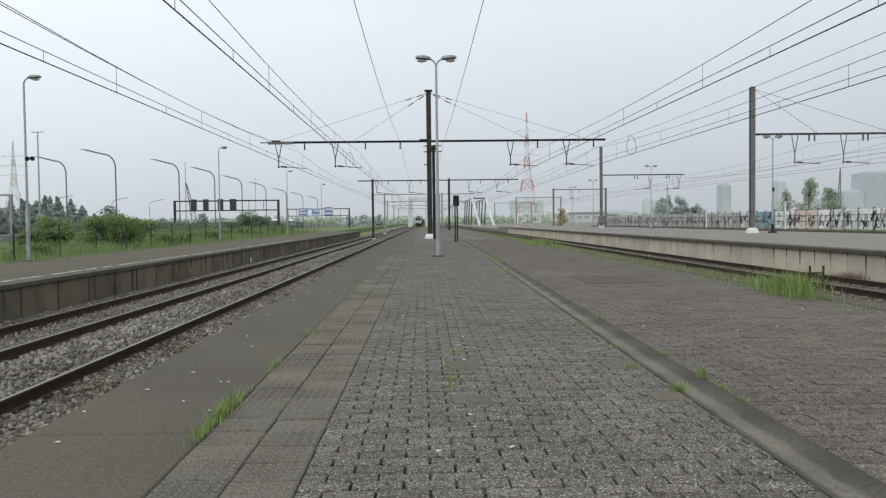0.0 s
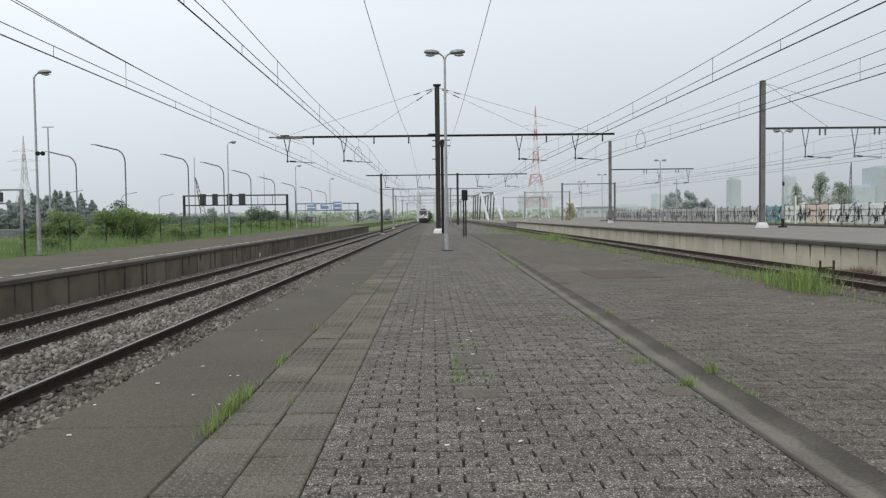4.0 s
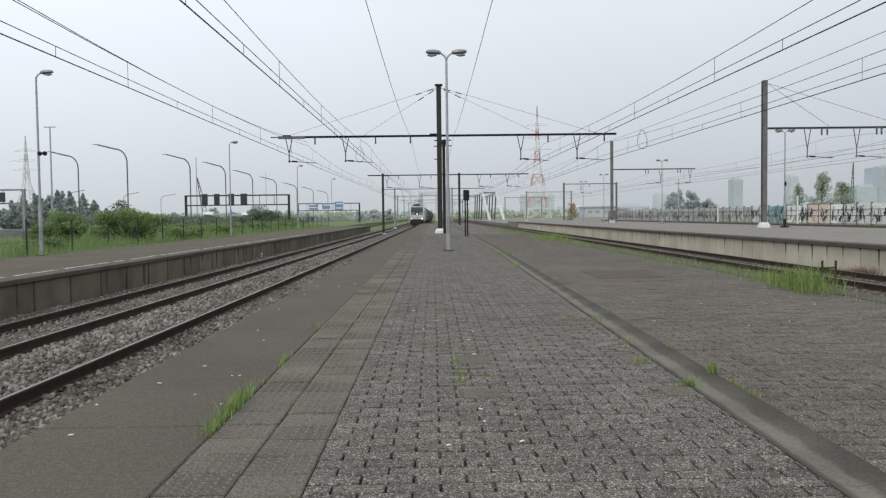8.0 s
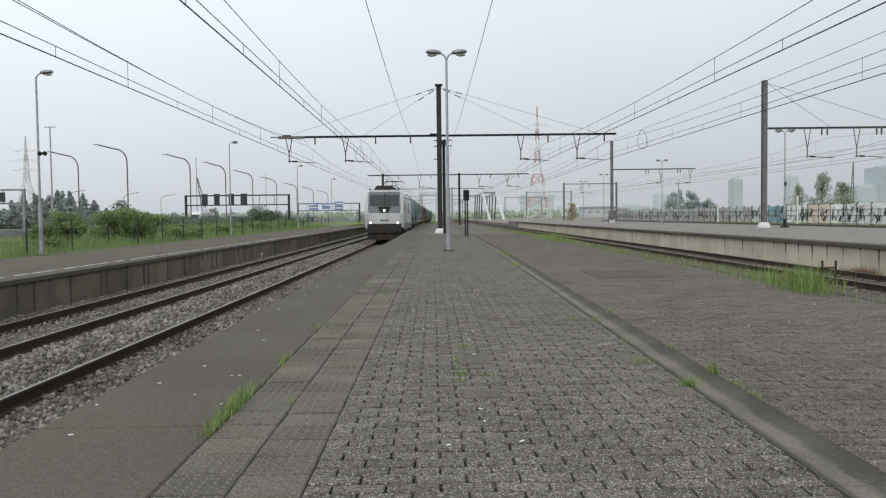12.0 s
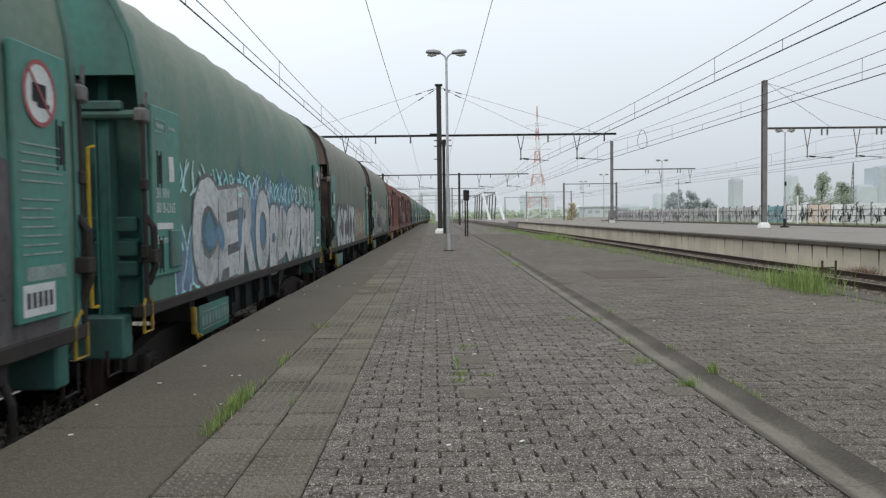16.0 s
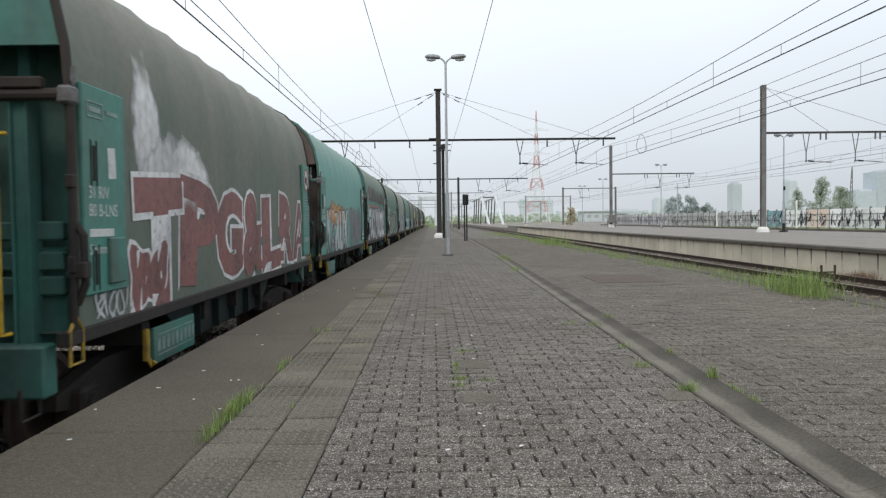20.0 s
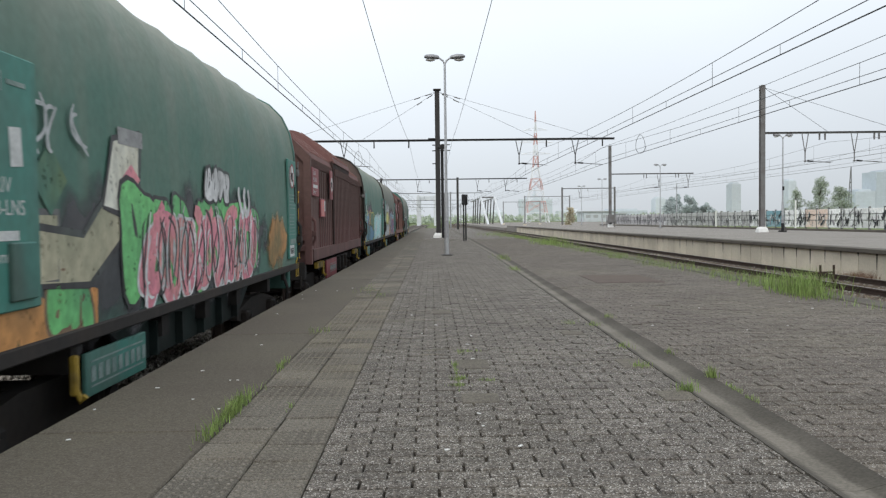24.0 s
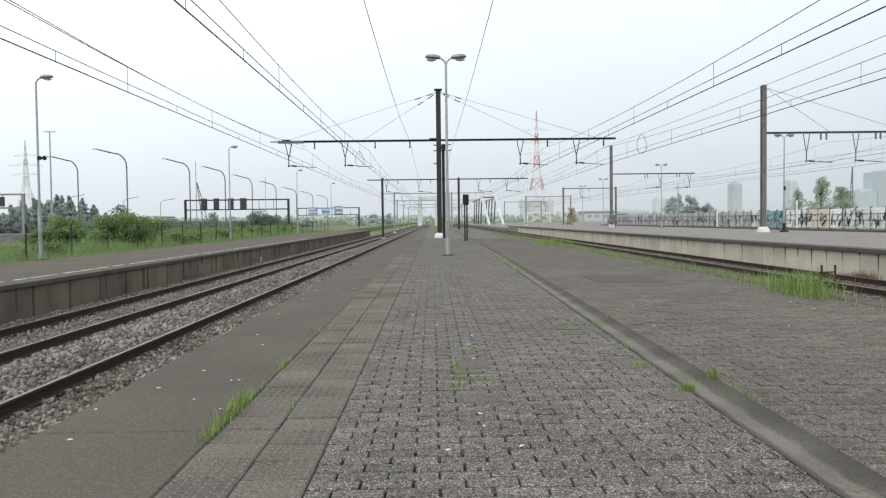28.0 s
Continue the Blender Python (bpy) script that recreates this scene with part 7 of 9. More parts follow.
tagged(part("stencil_mark", sp, DECAL, loco, "small white stencil marks"), kind="stuff")
for y0, y1 in ((0.6, 0.74), (0.8, 0.94), (1.0, 1.3), (1.36, 1.58), (1.62, 1.7), (1.78, 1.88), (1.92, 2.4)):
    part("number_bar", Form().bx(1.4955, 1.5, y0, y1, 1.31, 1.385), DECAL, loco)
for y in (-3.4, -1.3, 4.2):
    part("socket", Form().bx(1.49, 1.51, y, y + 0.34, 1.1, 1.34, 0.01), BLACK, loco)
# lettered device on the side, drawn as plain shapes
for y0, y1, z0, z1, m in ((-1.4, -1.24, 2.1, 3.0, LOGO_DARK), (-1.22, -0.85, 2.1, 2.2, LOGO_DARK), (-0.62, -0.47, 2.1, 3.0, LOGO_DARK), (-0.25, -0.08, 2.1, 3.0, LOGO_DARK), (0.12, 0.3, 2.1, 3.0, LOGO_DARK),
                          (0.5, 1.05, 2.1, 2.32, LOGO_TEAL), (0.5, 1.05, 2.46, 2.66, LOGO_TEAL), (0.5, 1.05, 2.8, 3.0, LOGO_TEAL), (1.25, 1.42, 2.1, 3.0, LOGO_DARK), (1.6, 1.76, 2.1, 2.9, LOGO_DARK), (2.0, 2.5, 2.1, 2.22, LOGO_DARK),
                          (2.0, 2.5, 2.48, 2.6, LOGO_DARK), (2.0, 2.5, 2.88, 3.0, LOGO_DARK)):
    part("logo_shape", Form().bx(1.4955, 1.5, 1.05 * y0 + 0.45, 1.05 * y1 + 0.45, z0 + 0.08, z1 + 0.08), m, loco)
me = lettering("YOUR FREIGHT FORCE", 0.24, 0.004, 1.12)
ys2 = [q.co.y for q in me.vertices]
me.transform(Matrix.Diagonal((1, 3.95 / (max(ys2) - min(ys2)), 1, 1)))
me.materials.append(LOGO_DARK)
part("slogan", me, None, loco, "dark grey slogan lettering").location = (1.497, -1.02, 1.83)
for z0, z1 in ((1.9, 2.5), (2.6, 3.1)):
    part("logo_shape", Form().loft([[(x, y, z) for y, z in ((-5.3, z0 + 0.2), (-4.35, z0 + 0.32), (-4.2, z1 + 0.25), (-5.1, z1 + 0.25))] for x in (1.4955, 1.5)]), LOGO_RED, loco)


for y in (-3.4, -1.9, 4.6, 6.2):
    part("roof_vent", Form().loft([[(1.49 - 0.03 - 0.19 * u + d * 0.9, y + a, 3.5 + 0.34 * u + d * 0.45) for u, a in ((0.12, 0.0), (0.12, 0.9), (0.95, 0.75), (0.95, 0.3))] for d in (0.0, 0.012)]), LOCO_GREY, loco)
for y in (-5.0, -1.0, 3.0, 6.8):
    part("roof_seam", Form().loft([[(1.49 - 0.03 - 0.37 * u + d * 0.8, y + a, 3.5 + 0.49 * u + d * 0.6) for u, a in ((0.0, 0.0), (0.0, 0.03), (1.0, 0.03), (1.0, 0.0))] for d in (0.0, 0.012)]), GRIME, loco)


def pantograph(y, up):
    p = part("pantograph", Form().bx(-0.6, 0.6, y - 0.5, y - 0.42, 4.14, 4.2).bx(-0.6, 0.6, y + 0.42, y + 0.5, 4.14, 4.2).bx(-0.62, -0.56, y - 0.5, y + 0.5, 4.14, 4.2).bx(0.56, 0.62, y - 0.5, y + 0.5, 4.14, 4.2), BLACK, loco)
    top = 5.24 if up else 4.42
    k = (0, y + 1.2, (4.2 + top) / 2) if up else (0, y + 1.5, 4.28)
    part("lower_arm", Form().rod((0, y - 0.3, 4.2), k, 0.05, 6), STEEL_GREY, p)
    part("upper_arm", Form().rod((k[0] - 0.25, k[1], k[2]), (-0.1, y, top), 0.03, 6).rod((k[0] + 0.25, k[1], k[2]), (0.1, y, top), 0.03, 6), STEEL_GREY, p)
    f = Form()
    for d in (-0.2, 0.2):
        f.pipe([(-0.95, y + d, top - 0.22), (-0.75, y + d, top), (0.75, y + d, top), (0.95, y + d, top - 0.22)], 0.03, 6)
    f.bx(-0.4, 0.4, y - 0.2, y + 0.2, top - 0.06, top - 0.03)
    part("head", f, BLACK, p)
    for x in (-0.5, 0.5):
        for d in (-0.45, 0.45):
            part("insulator", Form().rod((x, y + d, 3.95), (x, y + d, 4.15), 0.06, 8), RED_PAINT, p)


pantograph(5.4, True)
pantograph(-5.4, False)
part("roof_line", Form().pipe([(0.3, -4.5, 4.4), (0.3, 0, 4.42), (0.3, 5.8, 4.4)], 0.03, 6), GRIME, loco)
for y in (-4.5, -1.0, 3.6, 5.8):
    part("roof_insulator", Form().rod((0.3, y, 4.1), (0.3, y, 4.4), 0.06, 8), RED_PAINT, loco)


# ---- fence, bushes and trees beyond the opposite platform ----
fence = thing("fence", "thin dark mesh fence on posts along the opposite platform", "fence")
FX = -15.6
pm = Form().bx(-0.028, 0.028, -0.028, 0.028, -0.6, 1.13, 0.006).mesh("post", STEEL_DARK)
yy = 15.5
while yy < 122:
    part("post", pm, None, fence).location = (FX, yy, 0)
    yy += 3.868
ff = Form()
for z in (-0.15, 0.25, 0.68, 1.1):
    ff.rod((FX, 12, z), (FX, 118, z), 0.005, 4)
part("rail", ff, STEEL_DARK, fence)
ff = Form()
yy = 22.0
while yy < 70:
    ff.bx(FX - 0.001, FX + 0.001, yy, yy + 0.003, -0.3, 1.1)
    yy += 0.28
tagged(part("mesh_wire", ff, STEEL_DARK, fence), kind="stuff")


LEAF_MID = material("leaf_mid", (0.2, 0.25, 0.18), 0.8, grain=4, vary=0.3, stain=0.4, stain_amount=0.4, bump=0.0, random_tint=0.3, islands=True, through_light=0.45)


def leaves(v, f, c, rx, ry, rz, count, r, size):
    """Small folded leaves scattered through a rough clump."""
    for _ in range(count):
        while True:
            p = Vector((r.uniform(-1, 1), r.uniform(-1, 1), r.uniform(-1, 1)))
            if 0.25 < p.length < 1:
                break
        p = Vector((c[0] + p.x * rx, c[1] + p.y * ry, c[2] + p.z * rz))
        m = Euler((r.uniform(-1.1, 1.1), r.uniform(-1.1, 1.1), r.uniform(0, 6.3))).to_matrix()
        s = size * r.uniform(0.6, 1.4)
        n = len(v)
        for q in ((-s, 0, 0), (0, -s * 0.5, s * 0.15), (s, 0, 0), (0, s * 0.5, s * 0.15)):
            v.append(tuple(p + m @ Vector(q)))
        f += [(n, n + 1, n + 2), (n, n + 2, n + 3)]


def bush(x, y, z, w, h, seed, label, leaf=LEAF, count=2600, size=0.09):
    r = random.Random(seed)
    t = thing("bush", label, "bush", "bushes behind the fence")
    st = Form()
    v, f = [], []
    clumps = 14
    for k in range(clumps):
        a = r.uniform(0, 6.28)
        d = r.uniform(0.1, 0.8) * w / 2
        c = (x + d * math.cos(a), y + d * math.sin(a), z + h * r.uniform(0.3, 0.78))
        st.rod((x, y, z - 0.3), c, 0.04, 5, 0.012)
        leaves(v, f, c, w * r.uniform(0.12, 0.25), w * r.uniform(0.12, 0.25), h * r.uniform(0.12, 0.24), count // clumps, r, size)
    part("stem", st, BARK, t)
    me = bpy.data.meshes.new("foliage")
    me.from_pydata(v, [], f)
    me.materials.append(leaf)
    part("foliage", me, None, t)
    return t


def tree(x, y, z, w, h, seed, label, leaf=LEAF_DARK, count=2400, size=0.3, crown_low=0.3, group="trees", airy=False):
    r = random.Random(seed)
    t = thing("tree", label, "tree", group)
    st = Form().rod((x, y, z - 0.6), (x + r.uniform(-0.2, 0.2), y, z + h * 0.75), h * 0.022, 7, h * 0.008)
    v, f = [], []
    n = 46 if airy else 16
    for k in range(n):
        u = k / (n - 1)
        zc = z + h * (crown_low + (0.96 - crown_low) * u)
        wide = w / 2 * math.sin(math.pi * (0.3 + 0.55 * u)) * r.uniform(0.65, 1.1)
        a, out, puff = r.uniform(0, 6.28), 0.6, wide * 0.55 + 0.2
        if airy:
            wide = w / 2 * (1.05 - u) ** 0.7 * r.uniform(0.8, 1.15)
            out, puff = r.uniform(0.3, 1.1), 0.21 * w * (1.15 - 0.6 * u)
        c = (x + wide * out * math.cos(a), y + wide * out * math.sin(a), zc + (r.uniform(-0.03, 0.03) * h if airy else 0))
        st.rod((x, y, zc - h * 0.1), c, h * 0.006, 5, h * 0.002)
        leaves(v, f, c, puff, puff, h * (r.uniform(0.06, 0.1) if airy else r.uniform(0.13, 0.2)), count // n, r, size)
    part("trunk", st, BARK, t)
    me = bpy.data.meshes.new("crown")
    me.from_pydata(v, [], f)
    me.materials.append(leaf)
    part("crown", me, None, t)
    return t


def poplar(x, y, z, w, h, seed, label, leaf):
    """A slender tree whose dense crown tapers to a point."""
    r = random.Random(seed)
    t = thing("tree", label, "tree", "poplars")
    st = Form().rod((x, y, z - 0.6), (x, y, z + h * 0.9), h * 0.018, 6, h * 0.004)
    v, f = [], []
    for k in range(24):
        u = (k + 0.5) / 24
        rad = w / 2 * (1 - u) ** 0.65 * min(1, 0.5 + 3 * u) * r.uniform(0.75, 1.15)
        a = r.uniform(0, 6.28)
        c = (x + rad * 0.45 * math.cos(a), y + rad * 0.45 * math.sin(a), z + h * (0.04 + 0.94 * u))
        st.rod((x, y, c[2] - h * 0.05), c, h * 0.004, 4)
        leaves(v, f, c, rad * 0.75 + 0.12, rad * 0.75 + 0.12, h * 0.055, 90, r, 0.3)
    part("trunk", st, BARK, t)
    me = bpy.data.meshes.new("crown")
    me.from_pydata(v, [], f)
    me.materials.append(leaf)
    part("crown", me, None, t)


rv = random.Random(21)
SHRUBS = ((-17.6, 47, 3.4, 2.45), (-16.9, 47.5, 2.8, 2.1), (-18.8, 47, 2.4, 2.2), (-21.0, 46, 2.4, 2.25), (-20.1, 45, 1.8, 1.6), (-22.3, 46, 1.7, 1.45), (-17.5, 36, 2.4, 0.85), (-18.5, 31, 3.0, 0.85), (-17.0, 54, 3.0, 1.1), (-19.0, 59, 4.0, 1.35), (-18.0, 66, 4.0, 1.25),
          (-18.5, 74, 4.4, 1.3), (-18.5, 84, 4.6, 1.35), (-19.0, 94, 5.2, 1.4), (-18.5, 104, 5.2, 1.4), (-24.0, 60, 5.0, 1.2), (-28.0, 70, 6.0, 1.3), (-24.5, 42, 3.0, 0.9), (-17.0, 26, 2.5, 0.85), (-22.0, 80, 5.0, 1.2))
for k, (x, yy, w, h) in enumerate(SHRUBS):
    if h > 1.6 and yy < 50:
        label = "dense fresh green bush behind the platform fence"
    else:
        label = "low straggling green shrub in the grass behind the fence"
    bush(x, yy, -0.45, w, h, 100 + k, label, LEAF, 5600 if yy < 50 else 2400, 0.058 if yy < 50 else 0.085)
tree(-20.8, 54.0, -0.45, 3.4, 2.75, 151, "darker young tree standing behind the bush", LEAF_MID, 900, 0.09, 0.2, airy=True)
bush(-27.3, 128, -0.9, 6.5, 4.4, 150, "large dull green round bush beside the motorway gantry", LEAF_MID, 5200, 0.13)

for k in range(19):
    bush(-37.5 - 1.2 * (k % 3), 82 + 8 * k, -0.9, 9, 2.3 + 0.2 * (k % 4), 170 + k, "dull green hedge shrub beside the motorway", LEAF_MID, 1500, 0.16)


def tufts(name, spots, label, blade_mat, parent=None):
    v, f = [], []
    r = random.Random(len(spots))
    for x, y, z, spread_x, spread_y, count, h in spots:
        for _ in range(count):
            p = Vector((x + r.gauss(0, spread_x), y + r.gauss(0, spread_y), z))
            a, lean, hh, w = r.uniform(0, 6.28), r.uniform(0.1, 0.9), h * r.uniform(0.35, 1.2), h * 0.011 + 0.0016
            d, s = Vector((math.cos(a), math.sin(a), 0)), Vector((-math.sin(a), math.cos(a), 0)) * w
            n = len(v)
            for q in (p - s, p + s, p + d * lean * hh * 0.35 + s * 0.7 + Vector((0, 0, hh * 0.6)), p + d * lean * hh * 0.35 - s * 0.7 + Vector((0, 0, hh * 0.6)), p + d * lean * hh + Vector((0, 0, hh))):
                v.append(tuple(q))
            f += [(n, n + 1, n + 2, n + 3), (n + 3, n + 2, n + 4)]
    me = bpy.data.meshes.new(name)
    me.from_pydata(v, [], f)
    me.materials.append(blade_mat)
    return tagged(new(name, me), label, "grass", "", "stuff")


# grass behind the opposite platform
spots = []
for _ in range(4200):
    yy = 16 + 100 * rv.random() ** 1.5
    spots.append((rv.uniform(-24, -15.0), yy, -0.42, 0.4, 0.4, 12, rv.uniform(0.35, 0.85)))
for _ in range(420):
    # grass creeping over the back of the platform
    yy = 18 + 95 * rv.random() ** 1.5
    spots.append((-14.7 + abs(rv.gauss(0, 0.5)) * (0.4 + abs(math.sin(yy * 0.35))), yy, P2_Z - 0.02, 0.16, 0.3, 12, rv.uniform(0.1, 0.35)))
tufts("tall_grass", spots, "tall uncut grass and weeds behind the fence", LEAF)
# weeds in the platform joints
tufts("weed_tuft", [(-1.12, 4.5, 0, 0.02, 0.24, 300, 0.085), (-1.12, 3.98, 0, 0.015, 0.09, 60, 0.06), (-1.115, 5.9, 0, 0.018, 0.12, 60, 0.06), (-0.82, 4.55, 0, 0.01, 0.06, 14, 0.05), (-1.11, 7.7, 0, 0.05, 0.1, 40, 0.06),
                    (-1.0, 12.3, 0, 0.08, 0.5, 60, 0.06), (-0.75, 11.5, 0, 0.06, 0.4, 30, 0.05), (0.26, 6.45, 0, 0.05, 0.02, 60, 0.022), (0.23, 6.41, 0, 0.02, 0.05, 30, 0.022), (0.155, 5.83, 0, 0.012, 0.05, 40, 0.028), (0.178, 5.33, 0, 0.03, 0.02, 70, 0.026), (0.17, 5.12, 0, 0.035, 0.015, 60, 0.022), (0.165, 5.2, 0, 0.008, 0.12, 50, 0.02), (0.36, 5.27, 0, 0.025, 0.012, 50, 0.02), (0.158, 5.55, 0, 0.008, 0.2, 60, 0.02),
                    (1.845, 5.26, 0, 0.015, 0.03, 70, 0.08), (1.55, 4.86, 0, 0.035, 0.03, 80, 0.065), (1.58, 6.56, 0, 0.03, 0.05, 40, 0.045), (1.86, 6.23, 0, 0.02, 0.05, 40, 0.05), (1.48, 5.68, 0, 0.035, 0.03, 60, 0.045), (1.845, 4.88, 0, 0.01, 0.06, 40, 0.04), (1.895, 8.58, 0, 0.03, 0.06, 40, 0.05), (1.6, 7.95, 0, 0.03, 0.06, 40, 0.045), (1.385, 8.1, 0, 0.03, 0.05, 40, 0.045), (1.84, 4.6, 0, 0.012, 0.05, 30, 0.035),
                    (1.75, 17.0, 0, 0.06, 0.3, 90, 0.09), (1.95, 22, 0, 0.1, 0.8, 160, 0.12)], "small green weeds growing in the paving joints", WEED)
edge = [(5.02, 10.7, 0, 0.16, 0.36, 330, 0.36), (5.1, 11.6, 0, 0.15, 0.5, 240, 0.26), (5.15, 13.2, 0, 0.16, 0.8, 260, 0.17), (4.95, 9.3, 0.0, 0.05, 0.1, 14, 0.12), (5.0, 8.9, 0, 0.05, 0.1, 14, 0.14)]
for k in range(34):
    yy = 14.5 + 1.15 * k
    edge.append((5.2 + 0.2 * math.sin(k * 1.7), yy, 0, 0.17, 0.55, 70 + int(110 * abs(math.sin(k * 1.3))), 0.07 + 0.1 * abs(math.sin(k * 2.3)) ** 2))
edge += [(5.1, 34, 0, 0.35, 1.0, 420, 0.34), (4.6, 55, 0, 0.6, 4, 420, 0.26)]
tufts("edge_grass", edge, "long grass growing along the platform's broken edge", WEED)
DRY = material("dry_stalk", (0.2, 0.12, 0.08), 0.9, grain=10, vary=0.3, stain=3, stain_amount=0.4, bump=0, random_tint=0.4, islands=True)
tufts("dry_plant", [(12.2, 22.6, -0.8, 0.12, 0.35, 420, 0.3), (12.3, 23.8, -0.8, 0.08, 0.3, 120, 0.2)], "brown withered plant at the foot of the far platform wall", DRY)
moss = []
for k in range(26):
    yy = 11 + 1.9 * k + rv.uniform(-0.6, 0.6)
    moss.append((P2_EDGE - rv.choice((0.58, 0.72, 1.1, 2.2)), yy, P2_Z, 0.05, 0.3, 22, rv.uniform(0.04, 0.1)))
tufts("platform_weed", moss, "scattered small weeds on the worn opposite platform", WEED)
# rubbish of old signal gear on the far track
gear = thing("track_gear", "small rusty lever frame beside the rusty track", "lever frame")
part("frame", Form().rod((10.0, 20.5, -0.75), (10.0, 20.5, -0.2), 0.03, 6).rod((10.35, 20.5, -0.75), (10.35, 20.5, -0.2), 0.03, 6).rod((9.7, 20.5, -0.4), (10.35, 20.5, -0.38), 0.025, 6).rod((9.7, 20.5, -0.4), (10.0, 20.5, -0.68), 0.025, 6), RUST, gear)

# ---- noise wall with spray paint beyond the far platform ----
NW = thing("noise_wall", "long concrete barrier panels covered with faded spray paint", "wall", kind="structure")
PANEL = [material("sprayed_panel_" + n, c, 0.85, grain=6, vary=0.2, stain=0.9, stain_amount=0.85, stain_color=s, bump=0.1, random_tint=0.15)
         for n, c, s in (("pale", (0.8, 0.78, 0.78), (0.55, 0.53, 0.55)), ("pink", (0.68, 0.52, 0.45), (0.7, 0.64, 0.6)), ("blue", (0.2, 0.35, 0.41), (0.36, 0.4, 0.42)), ("grey", (0.47, 0.455, 0.45), (0.27, 0.26, 0.27)))]
pmesh = [Form().bx(-0.06, 0.06, -1.2, 1.2, 0.0, 1.85, 0.02).mesh("panel", m) for m in PANEL]
prail = Form().bx(-0.1, -0.061, -1.2, 1.2, 0.72, 0.78).bx(-0.1, -0.061, -1.2, 1.2, 1.32, 1.37).mesh("rail", STEEL_GREY)
ppost = Form().bx(-0.1, 0.1, -0.06, 0.06, -0.5, 2.0, 0.02).mesh("post", STEEL_GREY)
for k in range(56):
    yy = 44 + 2.5 * k
    kind = 0 if k < 15 else 1 if k < 17 else 0 if k < 19 else 2 if k < 21 else 0 if k < 23 else 3
    o = part("panel", pmesh[kind], None, NW)
    o.location = (40, yy, -0.1)
    part("rail", prail, None, o)
    part("post", ppost, None, NW).location = (40, yy + 1.25, -0.1)
r2 = random.Random(77)
for tone, name, count in (((0.05, 0.05, 0.055), "dark_spray", 260), ((0.72, 0.72, 0.72), "white_spray", 150), ((0.3, 0.28, 0.3), "grey_spray", 160)):
    mat = material(name, tone, 0.8, grain=10, vary=0.3, stain=3, stain_amount=0.4, bump=0)
    sf = Form()
    for k in range(count):
        yy, zc = 60 + 122 * r2.random() ** 1.2, r2.uniform(0.25, 1.35)
        a, L, w = r2.gauss(1.5, 0.45), r2.uniform(0.15, 0.5), r2.uniform(0.04, 0.13)
        d = Vector((0, math.cos(a), math.sin(a))) * L
        s = Vector((0, -math.sin(a), math.cos(a))) * w
        c = Vector((39.925 - 0.0002 * k, yy, zc))
        sf.add([c - d - s, c + d - s * 0.3, c + d + s, c - d * 0.2 + s * 1.6, c - d + s], [(0, 1, 2, 3, 4)])
    tagged(part("spray_stroke", sf, mat, NW), kind="stuff")
sf = Form()
for k in range(70):
    yy, zc, x = 46 + 50 * r2.random(), r2.uniform(0.5, 1.1), 39.83 - 0.0004 * k
    pts, a = [], r2.uniform(0, 6.28)
    for i in range(7):
        pts.append(Vector((x, yy, min(max(zc, 0.08), 1.7))))
        a += r2.uniform(-0.9, 0.9)
        yy, zc = yy + 0.22 * math.cos(a), zc + 0.3 * math.sin(a)
    for p, q in zip(pts, pts[1:]):
        w = Vector((0, 0.035, 0.03))
        sf.add([p - w, q - w, q + w, p + w], [(0, 1, 2, 3)])
tagged(part("spray_line", sf, BLACK, NW), kind="stuff")

for x, y, h in ((35.6, 100, 1.9), (36.5, 80, 2.7)):
    solid("white_post", Form().rod((x, y, -0.6), (x, y, h), 0.09, 8), WHITE_PAINT, "short white post in front of the sprayed barrier", "post", group="white posts")
# leaves of the trees behind the wall, lightened in colour for the haze
TREE_LEAF_HAZED = material("tree_leaf_hazed", (0.43, 0.48, 0.38), 0.85, grain=3, vary=0.2, stain=0.3, stain_amount=0.3, bump=0.0, random_tint=0.3, islands=True, through_light=0.5)
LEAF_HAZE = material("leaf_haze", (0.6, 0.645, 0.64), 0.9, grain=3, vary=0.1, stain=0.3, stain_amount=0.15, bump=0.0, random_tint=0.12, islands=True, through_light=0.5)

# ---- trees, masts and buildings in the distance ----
tree(60.9, 125, -0.3, 4.6, 7.3, 201, "slender leafy tree behind the noise wall", TREE_LEAF_HAZED, 4200, 0.12, 0.1, airy=True)
tree(63.4, 124, -0.3, 6.0, 5.8, 202, "leafy tree behind the noise wall", TREE_LEAF_HAZED, 4200, 0.12, 0.1, airy=True)
tree(57.6, 126, -0.3, 3.8, 5.6, 203, "small leafy tree behind the noise wall", TREE_LEAF_HAZED, 2000, 0.12, 0.1, airy=True)
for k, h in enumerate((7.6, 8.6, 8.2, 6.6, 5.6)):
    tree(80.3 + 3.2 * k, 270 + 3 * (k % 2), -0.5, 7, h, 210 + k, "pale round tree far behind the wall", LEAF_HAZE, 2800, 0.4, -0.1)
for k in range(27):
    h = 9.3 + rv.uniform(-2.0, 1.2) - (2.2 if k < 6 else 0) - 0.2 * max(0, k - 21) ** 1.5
    poplar(-121 + 1.05 * k, 220 + 6 * (k % 3), -1, 5.2 + rv.uniform(-0.5, 0.8), h, 230 + k, "tall poplar in a distant row", POPLAR_LEAF_HAZED)
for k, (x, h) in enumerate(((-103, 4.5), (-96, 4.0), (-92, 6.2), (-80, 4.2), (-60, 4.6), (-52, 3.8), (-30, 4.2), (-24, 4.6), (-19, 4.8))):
    tree(x, 320 + 9 * (k % 3), -1, 7, h, 260 + k, "low round tree far along the motorway", LEAF_FAR_HAZED, 900, 0.5, -0.1, "motorway trees")
fw_v, fw_f = [], []
